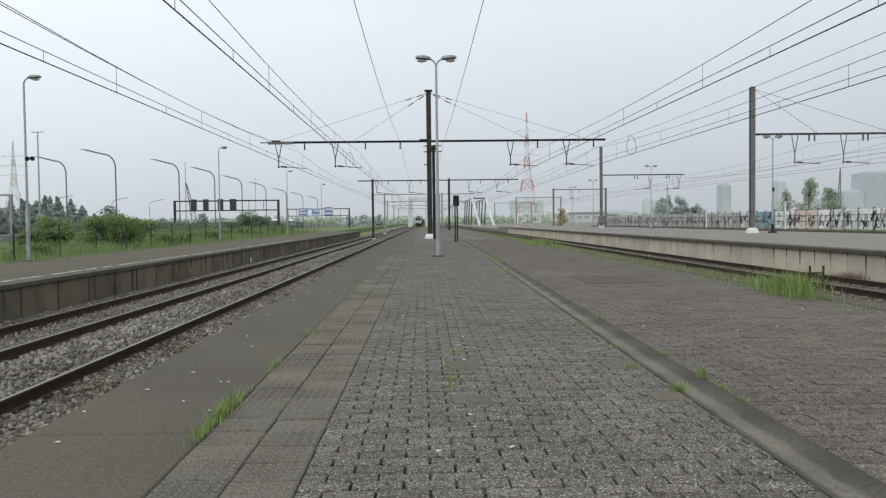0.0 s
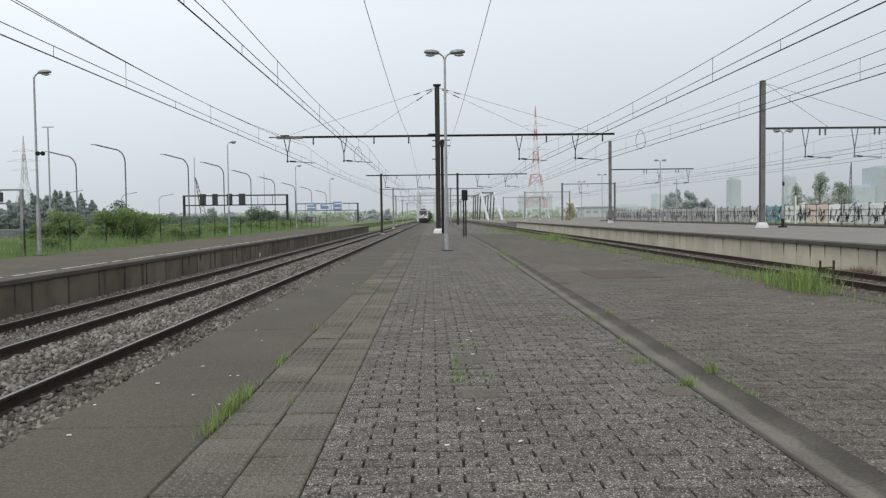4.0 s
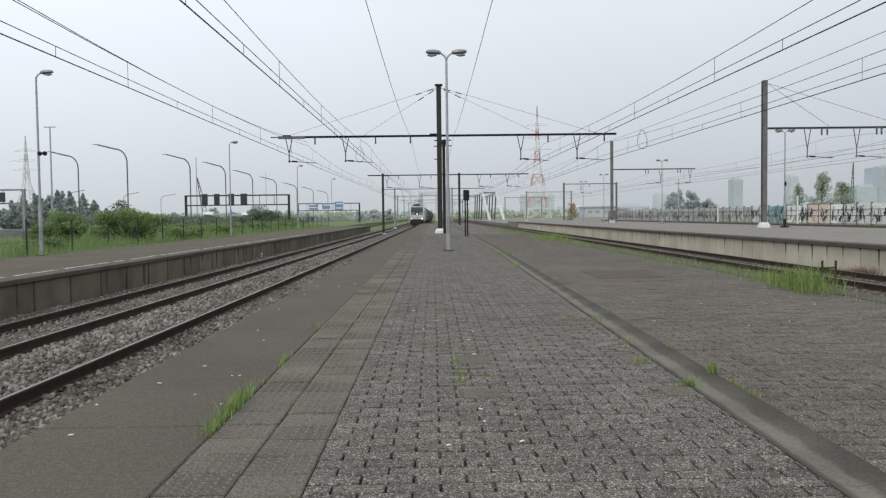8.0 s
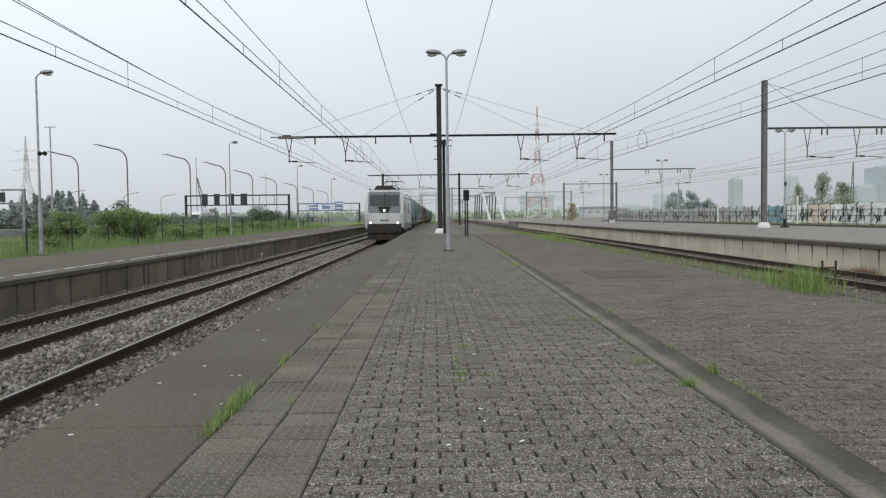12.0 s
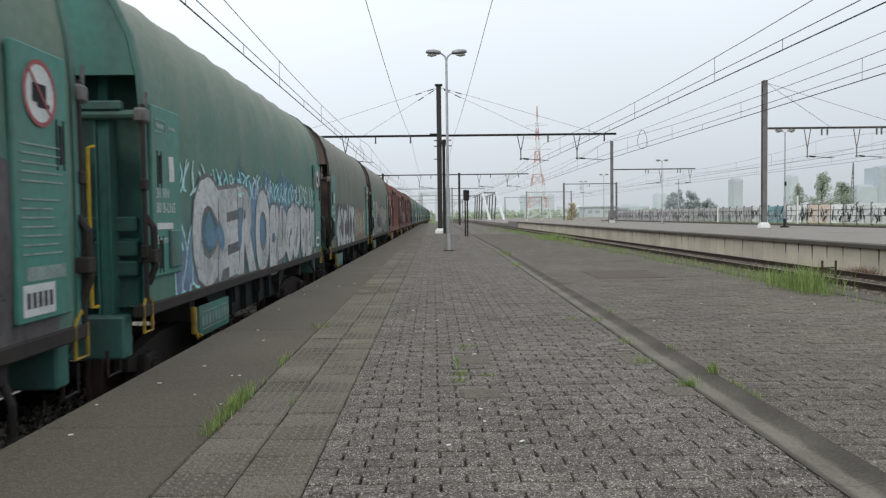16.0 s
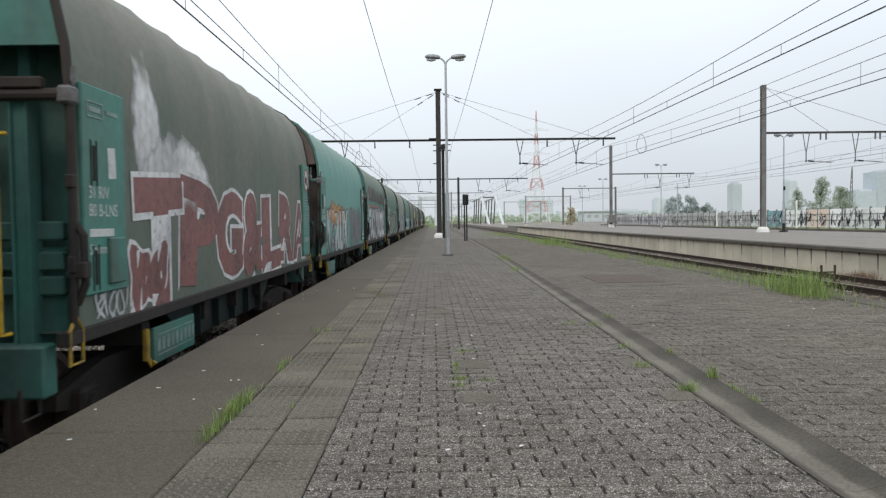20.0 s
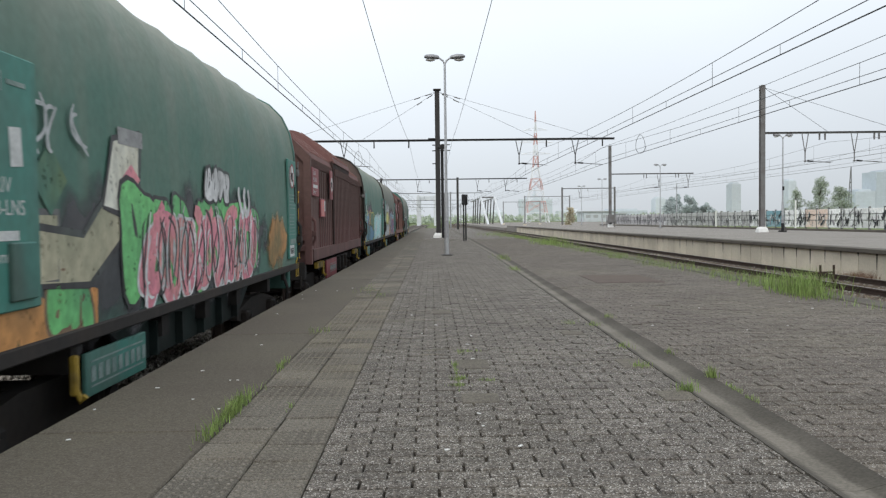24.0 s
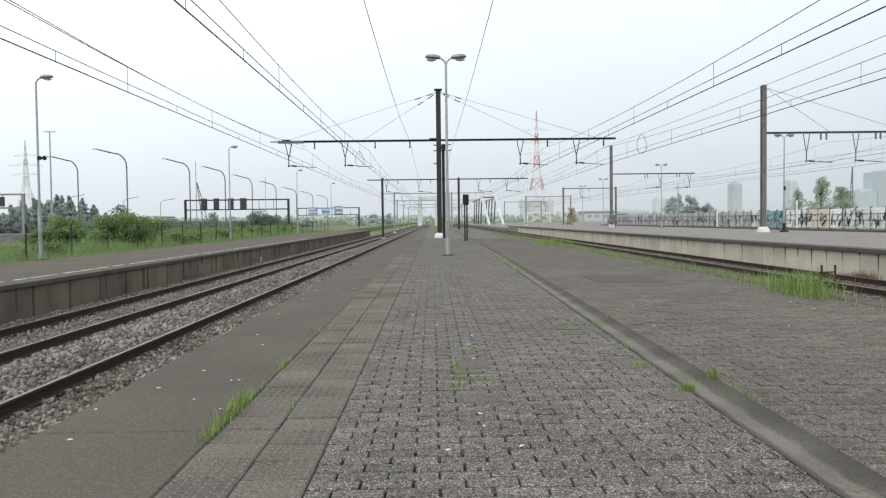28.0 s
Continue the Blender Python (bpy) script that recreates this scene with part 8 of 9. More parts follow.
for k in range(420):
    x = rv.uniform(-520, 620)
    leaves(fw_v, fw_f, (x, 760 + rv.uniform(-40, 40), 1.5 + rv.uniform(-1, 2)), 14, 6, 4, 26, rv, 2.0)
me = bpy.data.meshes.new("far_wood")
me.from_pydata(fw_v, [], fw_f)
me.materials.append(LEAF_PALE_HAZED)
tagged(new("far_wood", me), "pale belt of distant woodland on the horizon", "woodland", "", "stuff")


def tower_block(x, y, w, d, h, storeys, bays, color, label):
    t = thing("tower_block", label, "building", "distant tower blocks")
    # facade and glass nearly alike and pale: haze mixed into both colours
    wm = material("hazed_facade", tuple(c * 1.18 for c in color), 0.8, grain=0.3, vary=0.05, stain=0.05, stain_amount=0.15, bump=0)
    gm = material("hazed_glass", tuple(c * 1.14 for c in color), 0.4, grain=0.5, vary=0.05, stain=0.05, stain_amount=0.1, bump=0)
    part("wall", Form().bx(x - w / 2, x + w / 2, y, y + d, -1, h), wm, t)
    part("roof", Form().bx(x - w * 0.3, x + w * 0.3, y + 2, y + d - 2, h, h + 2), wm, t)
    win = Form()
    sh, bw = h / storeys, w / bays
    for i in range(storeys):
        for j in range(bays):
            win.bx(x - w / 2 + bw * (j + 0.15), x - w / 2 + bw * (j + 0.85), y - 0.3, y, sh * (i + 0.3), sh * (i + 0.8))
    tagged(part("window", win, gm, t), kind="stuff")


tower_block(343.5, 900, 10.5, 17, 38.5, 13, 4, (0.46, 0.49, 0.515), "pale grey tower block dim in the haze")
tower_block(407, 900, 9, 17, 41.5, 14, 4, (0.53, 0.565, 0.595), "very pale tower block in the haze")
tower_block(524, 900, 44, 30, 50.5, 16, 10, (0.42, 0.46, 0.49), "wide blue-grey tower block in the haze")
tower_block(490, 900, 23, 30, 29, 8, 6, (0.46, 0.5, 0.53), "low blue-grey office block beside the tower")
for x, y, w, h in ((88, 420, 16, 4.5), (100, 440, 14, 3.4)):
    t = thing("warehouse", "long low pale warehouse with a flat roof", "building", "warehouses")
    # wall and window tones kept pale and bluish to paint in the haze
    hall = material("hazed_hall_wall", (0.52, 0.55, 0.58), 0.8, grain=0.5, vary=0.08, stain=0.1, stain_amount=0.3, bump=0)
    part("wall", Form().bx(x - w / 2, x + w / 2, y, y + 20, -1, h), hall, t)
    part("roof", Form().bx(x - w / 2 - 0.5, x + w / 2 + 0.5, y - 0.5, y + 20.5, h, h + 0.7), GALV, t)
    for k in range(int(w / 4)):
        part("window", Form().bx(x - w / 2 + 1 + 4 * k, x - w / 2 + 3.4 + 4 * k, y - 0.06, y, h * 0.35, h * 0.7), GALV, t)


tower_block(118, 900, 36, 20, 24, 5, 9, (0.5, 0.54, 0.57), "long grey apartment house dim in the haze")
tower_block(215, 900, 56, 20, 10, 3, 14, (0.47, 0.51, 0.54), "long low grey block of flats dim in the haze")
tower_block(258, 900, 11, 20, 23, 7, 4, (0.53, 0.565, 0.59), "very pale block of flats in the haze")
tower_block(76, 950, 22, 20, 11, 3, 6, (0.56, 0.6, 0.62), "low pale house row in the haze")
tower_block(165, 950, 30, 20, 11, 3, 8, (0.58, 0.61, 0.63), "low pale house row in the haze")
spire = thing("church", "hazy church tower with a pointed spire on the horizon", "church")
# stone tinted pale blue-grey, the horizon's haze in its colour
hz = material("hazed_stone", (0.6, 0.65, 0.69), 0.9, grain=0.3, vary=0.05, stain=0.05, stain_amount=0.1, bump=0)
part("tower", Form().bx(118.5, 123.5, 940, 945, -1, 28), hz, spire)
part("spire_roof", Form().rod((121, 942, 28), (121, 942, 38), 2.6, 8, 0.1), hz, spire)
# ochre leaf with the haze mixed into its colour
OCHRE_HAZED = material("leaf_ochre_hazed", (0.56, 0.5, 0.36), 0.8, grain=3, vary=0.25, stain=0.3, stain_amount=0.4, bump=0.0, random_tint=0.3, islands=True, through_light=0.4)
tree(27.6, 160, -0.5, 2.0, 3.8, 290, "small yellowish tree beyond the platform's end", OCHRE_HAZED, 700, 0.2, 0.1)


def pylon(x, y, h, w, reds, label):
    """A lattice power pylon in red and white bands."""
    t = thing("power_pylon", label, "pylon", "power pylons")
    white = material("pylon_white", (0.8, 0.81, 0.82), 0.7, grain=2, vary=0.05, stain=0.3, stain_amount=0.2, bump=0)
    red = material("pylon_red", reds, 0.7, grain=2, vary=0.05, stain=0.3, stain_amount=0.2, bump=0)
    bands = 10
    for k in range(bands):
        u0, u1 = k / bands, (k + 1) / bands
        f = Form()
        hw = [max(w / 2 * (1 - u * 1.55), 0.09 * w) if u < 0.62 else max(0.09 * w * (1 - (u - 0.62) / 0.38), 0.05) for u in (u0, u1)]
        c0 = [Vector((x + a * hw[0], y + b * hw[0], -1 + h * u0)) for a, b in ((-1, -1), (1, -1), (1, 1), (-1, 1))]
        c1 = [Vector((x + a * hw[1], y + b * hw[1], -1 + h * u1)) for a, b in ((-1, -1), (1, -1), (1, 1), (-1, 1))]
        rr = 0.15
        for i in range(4):
            j = (i + 1) % 4
            f.rod(c0[i], c1[i], rr, 4).rod(c0[i], c1[j], rr * 0.6, 4).rod(c0[j], c1[i], rr * 0.6, 4).rod(c1[i], c1[j], rr * 0.6, 4)
        part("lattice", f, red if k % 2 else white, t)
    for u, half in ((0.62, 6.5), (0.72, 8.0), (0.83, 5.5)):
        z = -1 + h * u
        part("cross_arm", Form().rod((x - half, y, z), (x, y, z + 1.2), 0.12, 4).rod((x + half, y, z), (x, y, z + 1.2), 0.12, 4).rod((x - half, y, z), (x + half, y, z), 0.12, 4), white, t)


pylon(48.3, 370, 52, 11, (0.6, 0.36, 0.33), "tall red and white lattice power pylon")
# the farther pylon's reds are nearly white: haze put into the paint
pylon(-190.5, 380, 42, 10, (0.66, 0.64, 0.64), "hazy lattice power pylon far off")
def crane_jib(x, y, top, dx, wide, label):
    """Two converging chords with zigzag lacing, leaning a little."""
    t = thing("tower_crane", label, "crane", "cranes")
    n = 12
    rail = [[Vector((x + dx * k / n + side * wide * (1 - k / n) ** 0.7, y, -1 + (top + 1) * k / n)) for k in range(n + 1)] for side in (-1, 1)]
    f = Form()
    for k in range(n):
        f.rod(rail[k % 2][k], rail[(k + 1) % 2][k + 1], 0.09, 4)
    for chord in rail:
        part("chord", Form().pipe(chord, 0.14, 4), STEEL_GREY, t)
    part("lacing", f, STEEL_GREY, t)


crane_jib(-81.2, 290, 16, -3.3, 1.0, "distant thin lattice crane jib")
crane_jib(131.0, 250, 16.5, 0.5, 0.6, "distant thin lattice crane mast behind the wall")
mast = thing("pole", "tall thin grey pole with a short crossbar on top", "pole", "poles")
part("shaft", Form().rod((-61.2, 130, -1), (-61.2, 130, 16.1), 0.15, 6, 0.1), GALV, mast)
part("crossbar", Form().bx(-62.1, -60.3, 129.9, 130.1, 16.0, 16.14), GALV, mast)
for x, y, h in ((-57, 195, 16), (-62, 300, 18), (46, 150, 7.5)):
    solid("pole", Form().rod((x, y, -1), (x, y, h), 0.13, 6, 0.08), GALV, "tall thin grey pole beside the motorway", "pole", group="poles")

# white bridges far along the line
BR = material("bridge_white", (0.62, 0.64, 0.66), 0.6, grain=1, vary=0.06, stain=0.3, stain_amount=0.2, bump=0)
bridge = thing("truss_bridge", "white steel truss bridge carrying the busy tracks", "bridge")
for k in range(5):
    yy = 330 + 14 * k
    for x in (-5.4, 1.7):
        part("upright", Form().bx(x - 0.55, x + 0.55, yy - 0.3, yy + 0.3, -1, 11.2), BR, bridge)
    part("cross_beam", Form().bx(-5.4, 1.7, yy - 0.15, yy + 0.15, 10.9, 11.2), BR, bridge)
for x in (-5.4, 1.7):
    part("top_chord", Form().bx(x - 0.35, x + 0.35, 330, 390, 11.2, 11.7), BR, bridge)
bridge = thing("truss_bridge", "white steel truss bridge with sloping end posts beside it", "bridge")
for x in (15.9, 20.3):
    part("end_post", Form().rod((x + 2.0, 250, -1), (x, 258, 8.4), 0.42, 6), BR, bridge)
    part("top_chord", Form().rod((x, 258, 8.4), (x, 318, 8.4), 0.3, 6), BR, bridge)
    for k in range(4):
        part("diagonal", Form().rod((x, 258 + 14 * k, 8.4), (x, 266 + 14 * k, -1), 0.2, 6), STEEL_GREY, bridge)
part("portal_beam", Form().rod((15.9, 258, 8.4), (20.3, 258, 8.4), 0.25, 6), STEEL_GREY, bridge)


# ---- motorway furniture ----
def motorway_lamp(x, y, z, h, reach):
    t = thing("street_lamp", "tall dark curved motorway lamp post", "street lamp", "motorway lamps")
    pts = [Vector((x, y, z)), Vector((x, y, z + h * 0.8))]
    for k in range(1, 7):
        a = k / 6 * math.pi / 2
        pts.append(Vector((x - (1 - math.cos(a)) * reach * 0.4, y, z + h * 0.8 + math.sin(a) * h * 0.15)))
    pts.append(Vector((x - reach, y, z + h)))
    part("pole", Form().pipe(pts, 0.11, 8), STEEL_GREY, t)
    part("lamp_head", Form().bx(x - reach - 0.7, x - reach, y - 0.12, y + 0.12, z + h - 0.03, z + h + 0.09, 0.03), LAMP_HEAD, t)


for x, y, h, rch in ((-48.3, 128, 14.0, 4.6), (-43.8, 146, 13.8, 4.2), (-41.8, 163, 13.5, 4), (-42.4, 190, 13.4, 4), (-42.8, 221, 13.4, 4), (-43, 255, 13.2, 4), (-43, 290, 13.2, 4), (-60.4, 138, 13.8, 4.5), (-43, 330, 13.2, 4)):
    motorway_lamp(x, y, -1.0, h, rch)
for x, y in ((-127.5, 333), (-121.6, 361), (-136.4, 302)):
    motorway_lamp(x, y, -1.0, 13.4, -6.5)


def sign_gantry(x0, x1, y, z0, z1, label, panels, sign_mat, steel=STEEL_DARK):
    t = thing("sign_gantry", label, "gantry", "motorway gantries")
    for x in (x0, x1):
        part("post", Form().bx(x - 0.2, x + 0.2, y - 0.2, y + 0.2, -1, z1, 0.03), steel, t)
    part("chord", Form().bx(x0, x1, y - 0.12, y + 0.12, z1 - 0.24, z1), steel, t)
    part("chord", Form().bx(x0, x1, y - 0.12, y + 0.12, z0, z0 + 0.2), steel, t)
    n = max(2, int((x1 - x0) / 2.4))
    for k in range(n):
        part("brace", Form().rod((x0 + (x1 - x0) * k / n, y, z0), (x0 + (x1 - x0) * k / n, y, z1), 0.05, 5), steel, t)
    for a, b, zz0, zz1 in panels:
        part("sign_panel", Form().bx(a, b, y - 0.4, y - 0.14, zz0, zz1, 0.03), sign_mat, t)
    return t


SIGN_BACK = material("sign_back", (0.05, 0.05, 0.055), 0.6, grain=3, vary=0.15, stain=1, stain_amount=0.3, bump=0)
SIGN_BLUE = material("sign_blue", (0.2, 0.3, 0.5), 0.5, grain=3, vary=0.08, stain=1, stain_amount=0.2, bump=0)
sign_gantry(-45.9, -26.8, 150, 3.5, 5.5, "long dark lattice sign gantry across the motorway", [(-42.9, -41.8, 3.7, 5.7), (-40.6, -39.6, 3.7, 5.7), (-37.9, -36.9, 3.7, 5.7), (-35.7, -34.5, 3.7, 5.7)], SIGN_BACK)
sign_gantry(-64.0, -55.6, 110, 3.4, 5.45, "grey sign gantry at the motorway", [(-62.4, -58.0, 3.7, 5.0)], SIGN_BACK, STEEL_HAZED)
bl = sign_gantry(-38.5, -21.0, 230, 3.0, 5.2, "blue direction signs on a motorway gantry", [(-35.4, -32.8, 3.3, 5.3), (-31.6, -29.3, 3.5, 5.2), (-28.0, -25.6, 3.2, 5.6)], SIGN_BLUE)
br = Form()
for a, b, z in ((-35.6, -33.4, 4.6), (-35.6, -33.0, 3.8), (-31.2, -29.2, 4.4), (-27.6, -25.4, 4.8), (-27.6, -25.8, 3.6)):
    br.bx(a, b, 229.52, 229.58, z, z + 0.35)
part("sign_bar", br, WHITE_PAINT, bl)
road = solid("motorway", Form().bx(-66, -40, -60, 800, -1.2, -0.72, 0.1), ASPHALT, "wide grey motorway beyond the bushes", "road", kind="structure")
part("crash_barrier", Form().bx(-39.8, -39.6, 20, 500, -0.3, 0.05).bx(-53.2, -53.0, 20, 500, -0.3, 0.05), GALV, road)


# ---- traffic on the motorway ----
CAR_GLASS = material("vehicle_glass", (0.03, 0.035, 0.04), 0.15, grain=3, vary=0.1, stain=1, stain_amount=0.1, bump=0)
COACH_GREEN = material("coach_green", (0.36, 0.52, 0.36), 0.5, grain=3, vary=0.08, stain=1, stain_amount=0.2, bump=0)


def wheels(t, xs, ys, r):
    for x in xs:
        for y in ys:
            part("wheel", Form().rod((x - 0.12, y, r), (x + 0.12, y, r), r, 14), BLACK, t)


def lorry(label, back=-7.6, top=3.95, k=1.0, box=WHITE_PAINT):
    """A lorry standing at the origin, nose towards +y, k times the full size."""
    t = thing("lorry", label, "lorry", "motorway traffic")
    part("cab", Form().loft([[(x * k, y * k, z * k) for y, z in ((7.9, 0.5), (8.1, 1.6), (7.7, 3.0), (7.0, 3.6), (6.0, 3.6), (6.0, 0.5))] for x in (-1.24, 1.24)]), WHITE_PAINT, t)
    part("windscreen", Form().loft([[(x * k, y * k, z * k) for y, z in ((8.11, 1.75), (7.78, 2.85), (7.74, 2.85), (8.05, 1.75))] for x in (-1.1, 1.1)]), CAR_GLASS, t)
    for s in (-1, 1):
        part("side_window", Form().bx(s * 1.25 * k - 0.01, s * 1.25 * k + 0.01, 6.9 * k, 7.6 * k, 1.8 * k, 2.6 * k), CAR_GLASS, t)
    part("trailer", Form().bx(-1.27 * k, 1.27 * k, back * k, 5.7 * k, 1.1 * k, top * k, 0.05), box, t)
    part("chassis", Form().bx(-0.9 * k, 0.9 * k, (back + 0.2) * k, 6.4 * k, 0.6 * k, 1.1 * k), STEEL_DARK, t)
    axles = (7.0, 3.6, back + 0.8, back + 2.1, back + 3.4) if back < -4 else (7.0, back + 1.4)
    wheels(t, (-1.05 * k, 1.05 * k), [y * k for y in axles], 0.5 * k)
    return t


def motor_car(label):
    t = thing("car", label, "car", "motorway traffic")
    part("body", Form().loft([[(x * k, y, z) for y, z in ((-2.1, 0.3), (-2.15, 0.85), (-1.6, 0.95), (-1.1, 1.42), (0.4, 1.45), (1.0, 0.98), (2.1, 0.8), (2.15, 0.3))] for x, k in ((-0.88, 1), (0.88, 1))]), WHITE_PAINT, t)
    for s in (-1, 1):
        part("side_window", Form().bx(s * 0.885 - 0.008, s * 0.885 + 0.008, -1.2, 0.6, 1.0, 1.33), CAR_GLASS, t)
    wheels(t, (-0.8, 0.8), (-1.3, 1.35), 0.31)
    return t


def coach(label):
    t = thing("bus", label, "bus", "motorway traffic")
    part("body", Form().bx(-1.25, 1.25, -6, 6, 0.5, 2.95, 0.08), WHITE_PAINT, t)
    part("roof", Form().bx(-1.24, 1.24, -5.98, 5.98, 2.95, 3.25, 0.12), COACH_GREEN, t, "pale green roof")
    for s in (-1, 1):
        for k in range(6):
            part("side_window", Form().bx(s * 1.262 - 0.01, s * 1.262 + 0.01, -5.6 + 1.9 * k, -3.9 + 1.9 * k, 1.5, 2.4), CAR_GLASS, t)
    wheels(t, (-1.05, 1.05), (3.9, -3.2), 0.5)
    return t


# vehicle, lane, whether it drives away, and where it is at two times
TRAFFIC = [
    (lorry("small white lorry with a grey box on the motorway", 0.4, 3.5, 0.7, GALV), -57.0, False, (0.0, 206.0), (6.0, 115.7)),
    (motor_car("small white car coming along the motorway"), -58.5, False, (7.0, 122.0), (7.6, 112.5)),
    (motor_car("white car driving away on the motorway"), -46.0, True, (7.2, 88.0), (7.6, 95.5)),
    (lorry("white box lorry coming along the motorway", 0.4, 3.3), -57.0, False, (8.0, 212.0), (11.0, 172.0)),
    (lorry("white lorry with a pale trailer on the motorway", -4.6, 3.4), -57.0, False, (11.0, 214.0), (12.0, 201.0)),
    (coach("green and white bus on the motorway"), -50.0, True, (27.5, 141.0), (28.0, 147.0)),
]


# ---- paving pieces ----
ROW, LEN = 0.1072, 0.2144
brick = Form()
bw, bl, ch, hh = ROW / 2 - 0.0030, LEN / 2 - 0.0030, 0.004, 0.05
top = [(-bl + ch, -bw + ch, 0), (bl - ch, -bw + ch, 0), (bl - ch, bw - ch, 0), (-bl + ch, bw - ch, 0)]
mid = [(-bl, -bw, -ch), (bl, -bw, -ch), (bl, bw, -ch), (-bl, bw, -ch)]
low = [(-bl, -bw, -hh), (bl, -bw, -hh), (bl, bw, -hh), (-bl, bw, -hh)]
PV = top + mid + low
PF = [(0, 1, 2, 3)] + [(4 + i, 4 + (i + 1) % 4, (i + 1) % 4, i) for i in range(4)] + [(8 + i, 8 + (i + 1) % 4, 4 + (i + 1) % 4, 4 + i) for i in range(4)]
brick_mesh = bpy.data.meshes.new("brick")
brick_mesh.from_pydata(PV, [], PF)
brick_mesh.materials.append(BRICK_ONE)


def lay(left, right, y0, y1, singles, seed, mat):
    """Running bond across the platform, single bricks inside the singles strip and the rest joined; the end pieces are cut to fit."""
    r = random.Random(seed)
    v, f = [], []
    k = 0
    y = y0
    while y < y1:
        x0, x1 = left(y), right(y)
        x = x0 + (0 if k % 2 else LEN / 2)
        xs = [] if k % 2 else [(x0 + LEN / 4, 0.49)]
        while x + LEN <= x1 + 0.004:
            xs.append((x + LEN / 2, 1.0))
            x += LEN
        if x1 - x > LEN * 0.04:
            xs.append(((x + x1) / 2, (x1 - x) / LEN))
        for cx, s in xs:
            dz = r.gauss(0, 0.0016)
            a, b = r.gauss(0, 0.008), r.gauss(0, 0.006)
            jx, jy = s * r.uniform(0.95 if cx < 0.5 else 0.96, 0.998), r.uniform(0.955, 0.998)
            if singles and singles[0] < cx < singles[1] and singles[2] < y < singles[3]:
                o = part("brick", brick_mesh, None, platform)
                o.location, o.rotation_euler, o.scale = (cx, y, dz), (a, b, r.gauss(0, 0.01)), (jx, jy, 1)
            else:
                n = len(v)
                far = y > 20
                for px, py, pz in (PV[:8] if far else PV):
                    v.append((cx + px * jx, y + py * jy, dz + pz + a * py + b * px))
                f += [tuple(i + n for i in q) for q in (PF[:5] if far else PF)]
        y += ROW
        k += 1
    me = bpy.data.meshes.new("paving_brick")
    me.from_pydata(v, [], f)
    me.materials.append(mat)
    tagged(part("paving_brick", me, None, platform, "weathered grey concrete paving bricks"), kind="stuff")


lay(lambda y: -0.519, lambda y: 1.558 + drift(y), 1.6 - 80 * ROW, 46.0, (-0.6, 1.6, 2.85, 5.9), 11, BRICK)
lay(lambda y: 1.838 + drift(y), lambda y: EDGE_R - 0.352, 3.0 - 94 * ROW, 46.0, None, 12, BRICK_BROWN)

# tactile tiles with studs
tile = Form().bx(-0.1442, 0.1442, -0.1262, 0.1262, -0.05, 0.0, 0.006)
tile_mesh = tile.mesh("tactile_tile", TACTILE)
tile_sandy = tile.mesh("tactile_tile", TILE_SANDY)
st = Form()
for i in range(6):
    for j in range(5):
        cx, cy = -0.119 + 0.0475 * i, -0.104 + 0.052 * j
        st.loft([[(cx + s * a, cy + s * b, z) for a, b in ((-1, -0.4), (-0.4, -1), (0.4, -1), (1, -0.4), (1, 0.4), (0.4, 1), (-0.4, 1), (-1, 0.4))] for s, z in ((0.0075, 0.0), (0.0062, 0.003), (0.004, 0.0042))])
stud_mesh = st.mesh("stud", STUD)
rt = random.Random(31)
fv, ff2 = [], []
for col, cx in enumerate((-0.957, -0.664)):
    y = 3.452 - 36 * 0.2645 - 0.04 * col
    k = 0
    while y < 45.5:
        dz = rt.gauss(0, 0.0015)
        if 0 < y < 26:
            o = part("tactile_tile", tile_sandy if 5.6 < y < 12.5 and rt.random() < 0.42 else tile_mesh, None, platform)
            o.location, o.rotation_euler = (cx, y, dz), (rt.gauss(0, 0.006), rt.gauss(0, 0.006), rt.gauss(0, 0.004))
            if y < 11:
                tagged(part("stud", stud_mesh, None, o), kind="stuff")
        else:
            n = len(fv)
            fv += [(cx + a * 0.1435, y + b * 0.13, dz) for a, b in ((-1, -1), (1, -1), (1, 1), (-1, 1))]
            ff2.append((n, n + 1, n + 2, n + 3))
        y += 0.2645
        k += 1
me = bpy.data.meshes.new("tactile_tile")
me.from_pydata(fv, [], ff2)
me.materials.append(TACTILE)
tagged(part("tactile_strip", me, None, platform), kind="stuff")
part("far_tactile_strip", Form().bx(-1.105, -0.517, 45.5, PLAT_END, -0.1, -0.002), TACTILE, platform)


# ---- a repair in the paving and scraps of litter ----
PATCH = material("reddish_repair", (0.1, 0.08, 0.068), 0.9, grain=60, vary=0.3, stain=2.0, stain_amount=0.6, stain_color=(0.085, 0.072, 0.06), bump=0.3, speckle=0.3, spec=0.1, fixed=True)
part("repair_patch", Form().bx(2.75, 3.85, 13.2, 15.0, -0.03, 0.007, 0.004), PATCH, platform, "reddish patch of mended paving")
SLAB = material("pale_slab", (0.12, 0.108, 0.09), 0.9, grain=70, vary=0.25, stain=2.5, stain_amount=0.5, stain_color=(0.08, 0.074, 0.06), bump=0.3, speckle=0.3, spec=0.1, fixed=True)
for x0, x1, y0, y1 in ((0.168, 0.39, 4.62, 4.86), (1.35, 1.55, 4.61, 4.86), (0.17, 0.405, 5.69, 6.05), (1.36, 1.56, 5.64, 6.0), (1.2, 1.4, 7.3, 7.5), (-0.5, -0.3, 8.4, 8.6), (0.0, 0.21, 9.1, 9.5)):
    part("concrete_slab", Form().bx(x0, x1, y0, y1, -0.04, 0.005, 0.004), SLAB, platform, "small pale concrete slab let into the paving")
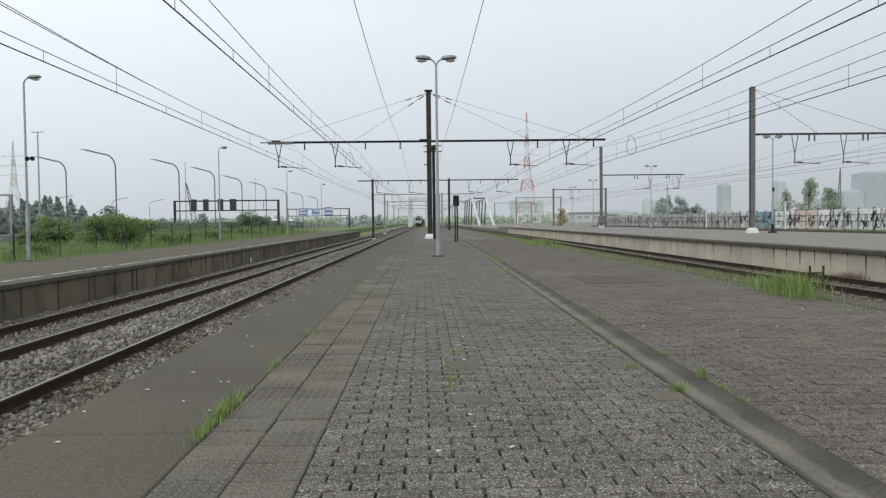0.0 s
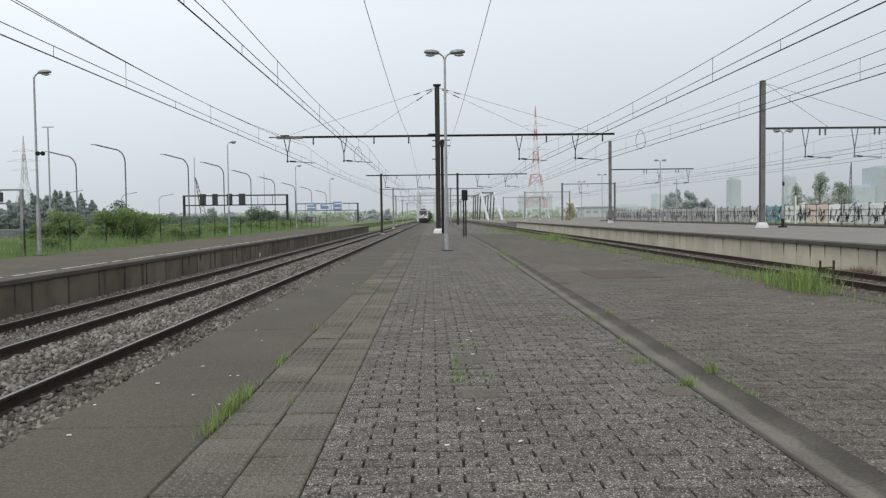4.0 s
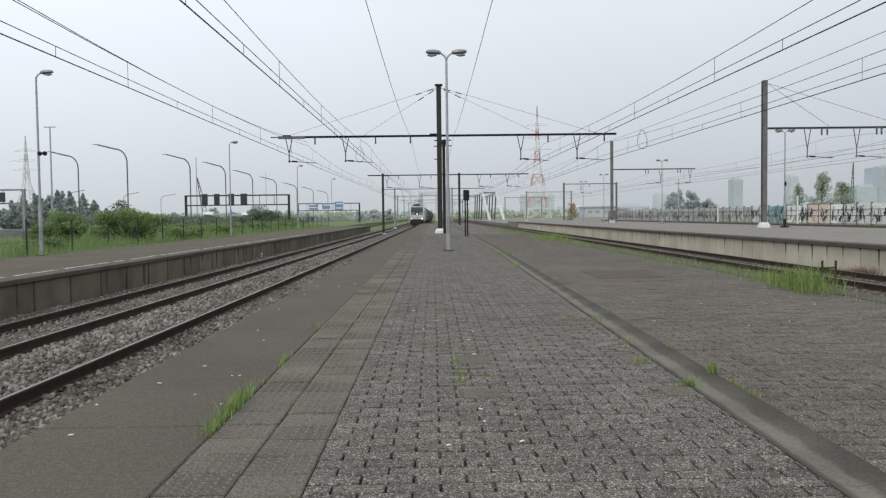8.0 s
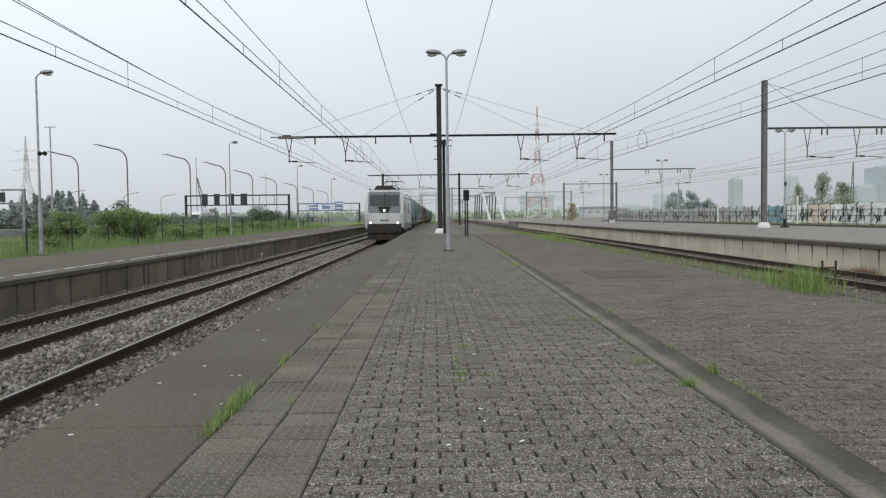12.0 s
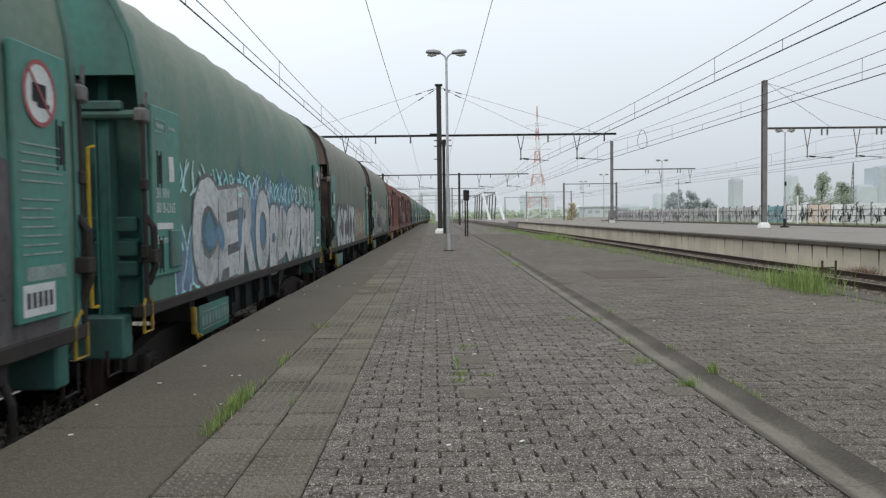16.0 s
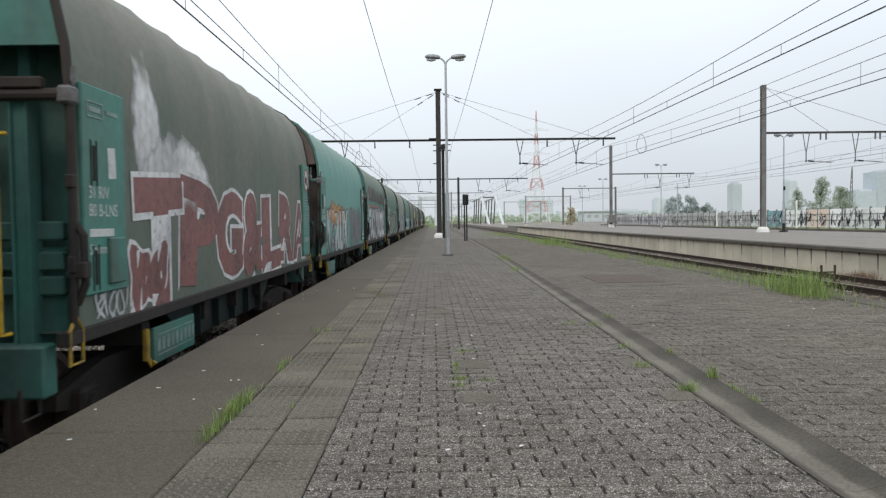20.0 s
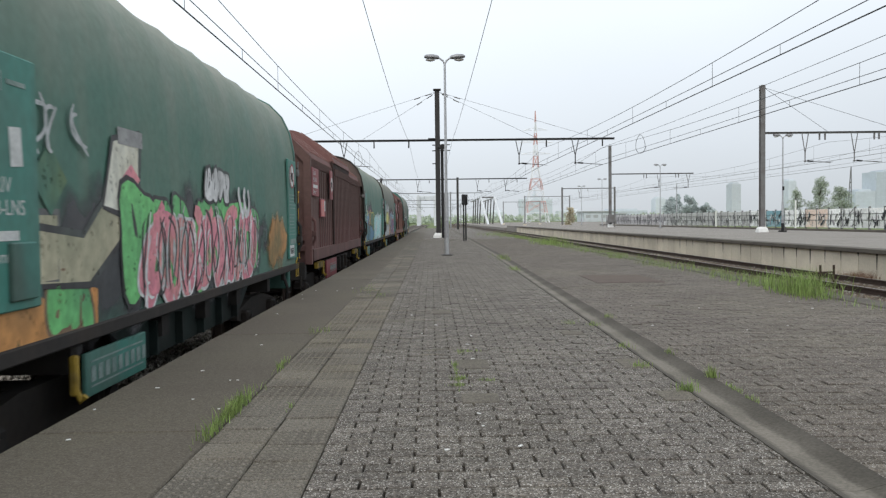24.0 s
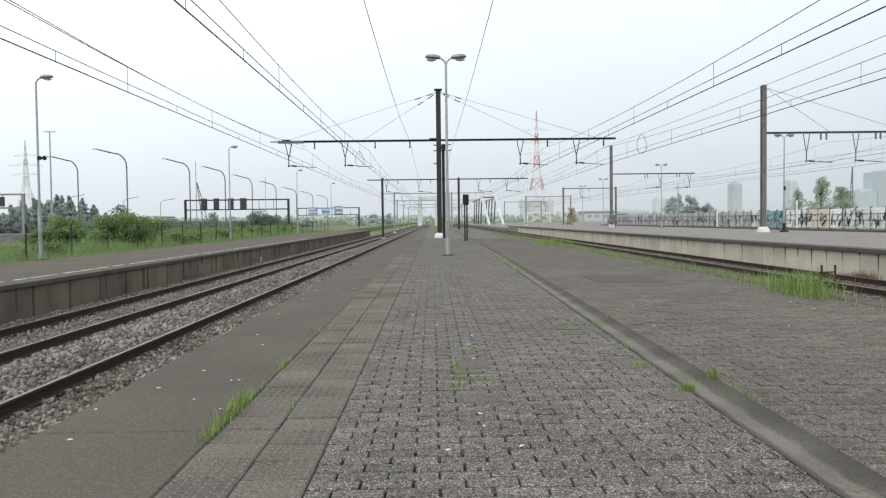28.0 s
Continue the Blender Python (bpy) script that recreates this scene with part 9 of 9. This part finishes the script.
rq = random.Random(63)
lf = Form()
for _ in range(46):
    x, y = rq.choice(((-1.95, -1.2), (-0.4, 1.5), (-0.4, 1.5), (2.0, 4.6))), rq.uniform(3.2, 13)
    cx, a, w, d = rq.uniform(*x), rq.uniform(0, 3.1), rq.uniform(0.006, 0.016), rq.uniform(0.004, 0.009)
    c, s = math.cos(a), math.sin(a)
    lf.add([(cx + c * p - s * q, y + s * p + c * q, z) for z in (0.004, 0.008) for p, q in ((-w, -d), (w, -d * 0.6), (w * 0.7, d), (-w * 0.8, d * 0.8))],
           [(4, 5, 6, 7), (0, 1, 5, 4), (1, 2, 6, 5), (2, 3, 7, 6), (3, 0, 4, 7)])
SAND = material("drifted_sand", (0.19, 0.17, 0.13), 0.95, grain=90, vary=0.3, stain=3, stain_amount=0.5, stain_color=(0.12, 0.108, 0.085), bump=0.2, spec=0.1)
sd = Form()
for k in range(90):
    i = rq.randrange(8, 34)
    y = 3.452 + 0.2645 * i - 0.13225 if k % 3 else rq.uniform(5.5, 12.5)
    x, w, d = rq.uniform(-1.05, -0.6) if k % 3 else rq.uniform(-0.5, 0.1), rq.uniform(0.04, 0.16), rq.uniform(0.006, 0.02)
    n = 7
    ring = [(x + w * math.cos(a) * rq.uniform(0.7, 1), y + d * math.sin(a) * rq.uniform(0.6, 1), 0.0058 + 0.00002 * k) for a in [2 * math.pi * j / n for j in range(n)]]
    sd.add(ring, [tuple(range(n))])
tagged(part("sand", sd, SAND, platform), kind="stuff")
solid("litter", lf, WHITE_PAINT, "tiny white scraps of litter on the paving", "litter", kind="stuff")


# ---- what moves ----
SPEED = 24.33
# the couplings are not all drawn out alike
LEAD = [0.0, 0.1, 0.2, 0.05, 0.0, 0.0, 0.0, 0.3, 0.45, 0.6, 0.6, 0.6, 0.78, 0.6, 0.6, 0.6, 0.7, 0.85, 1.03, 0.45, 0.38, 1.15, 1.35, 0.95]


def motions():
    """The train runs past at an even speed, towards the camera."""
    for k, ob in enumerate([loco] + TRAIN):
        first = 12.9 - 15.97 if k == 0 else 12.9 + 12.04 * (k - 1) - LEAD[k - 1]
        walk(ob, [(t, pose(T1 + VEER * (first + SPEED * (15.0 - t) - 8), first + SPEED * (15.0 - t), RAIL_L, rz=-0.315)) for t in (-2, 0, 4, 8, 12, 16, 20, 24, 28, 30)])
    for ob, lane, away, (ta, ya), (tb, yb) in TRAFFIC:
        v = (yb - ya) / (tb - ta)
        walk(ob, [(t, pose(lane, ya + v * (t - ta), -0.72, rz=0 if away else 180)) for t in (-2, 0, 7, 14, 21, 28, 30)])


motions()
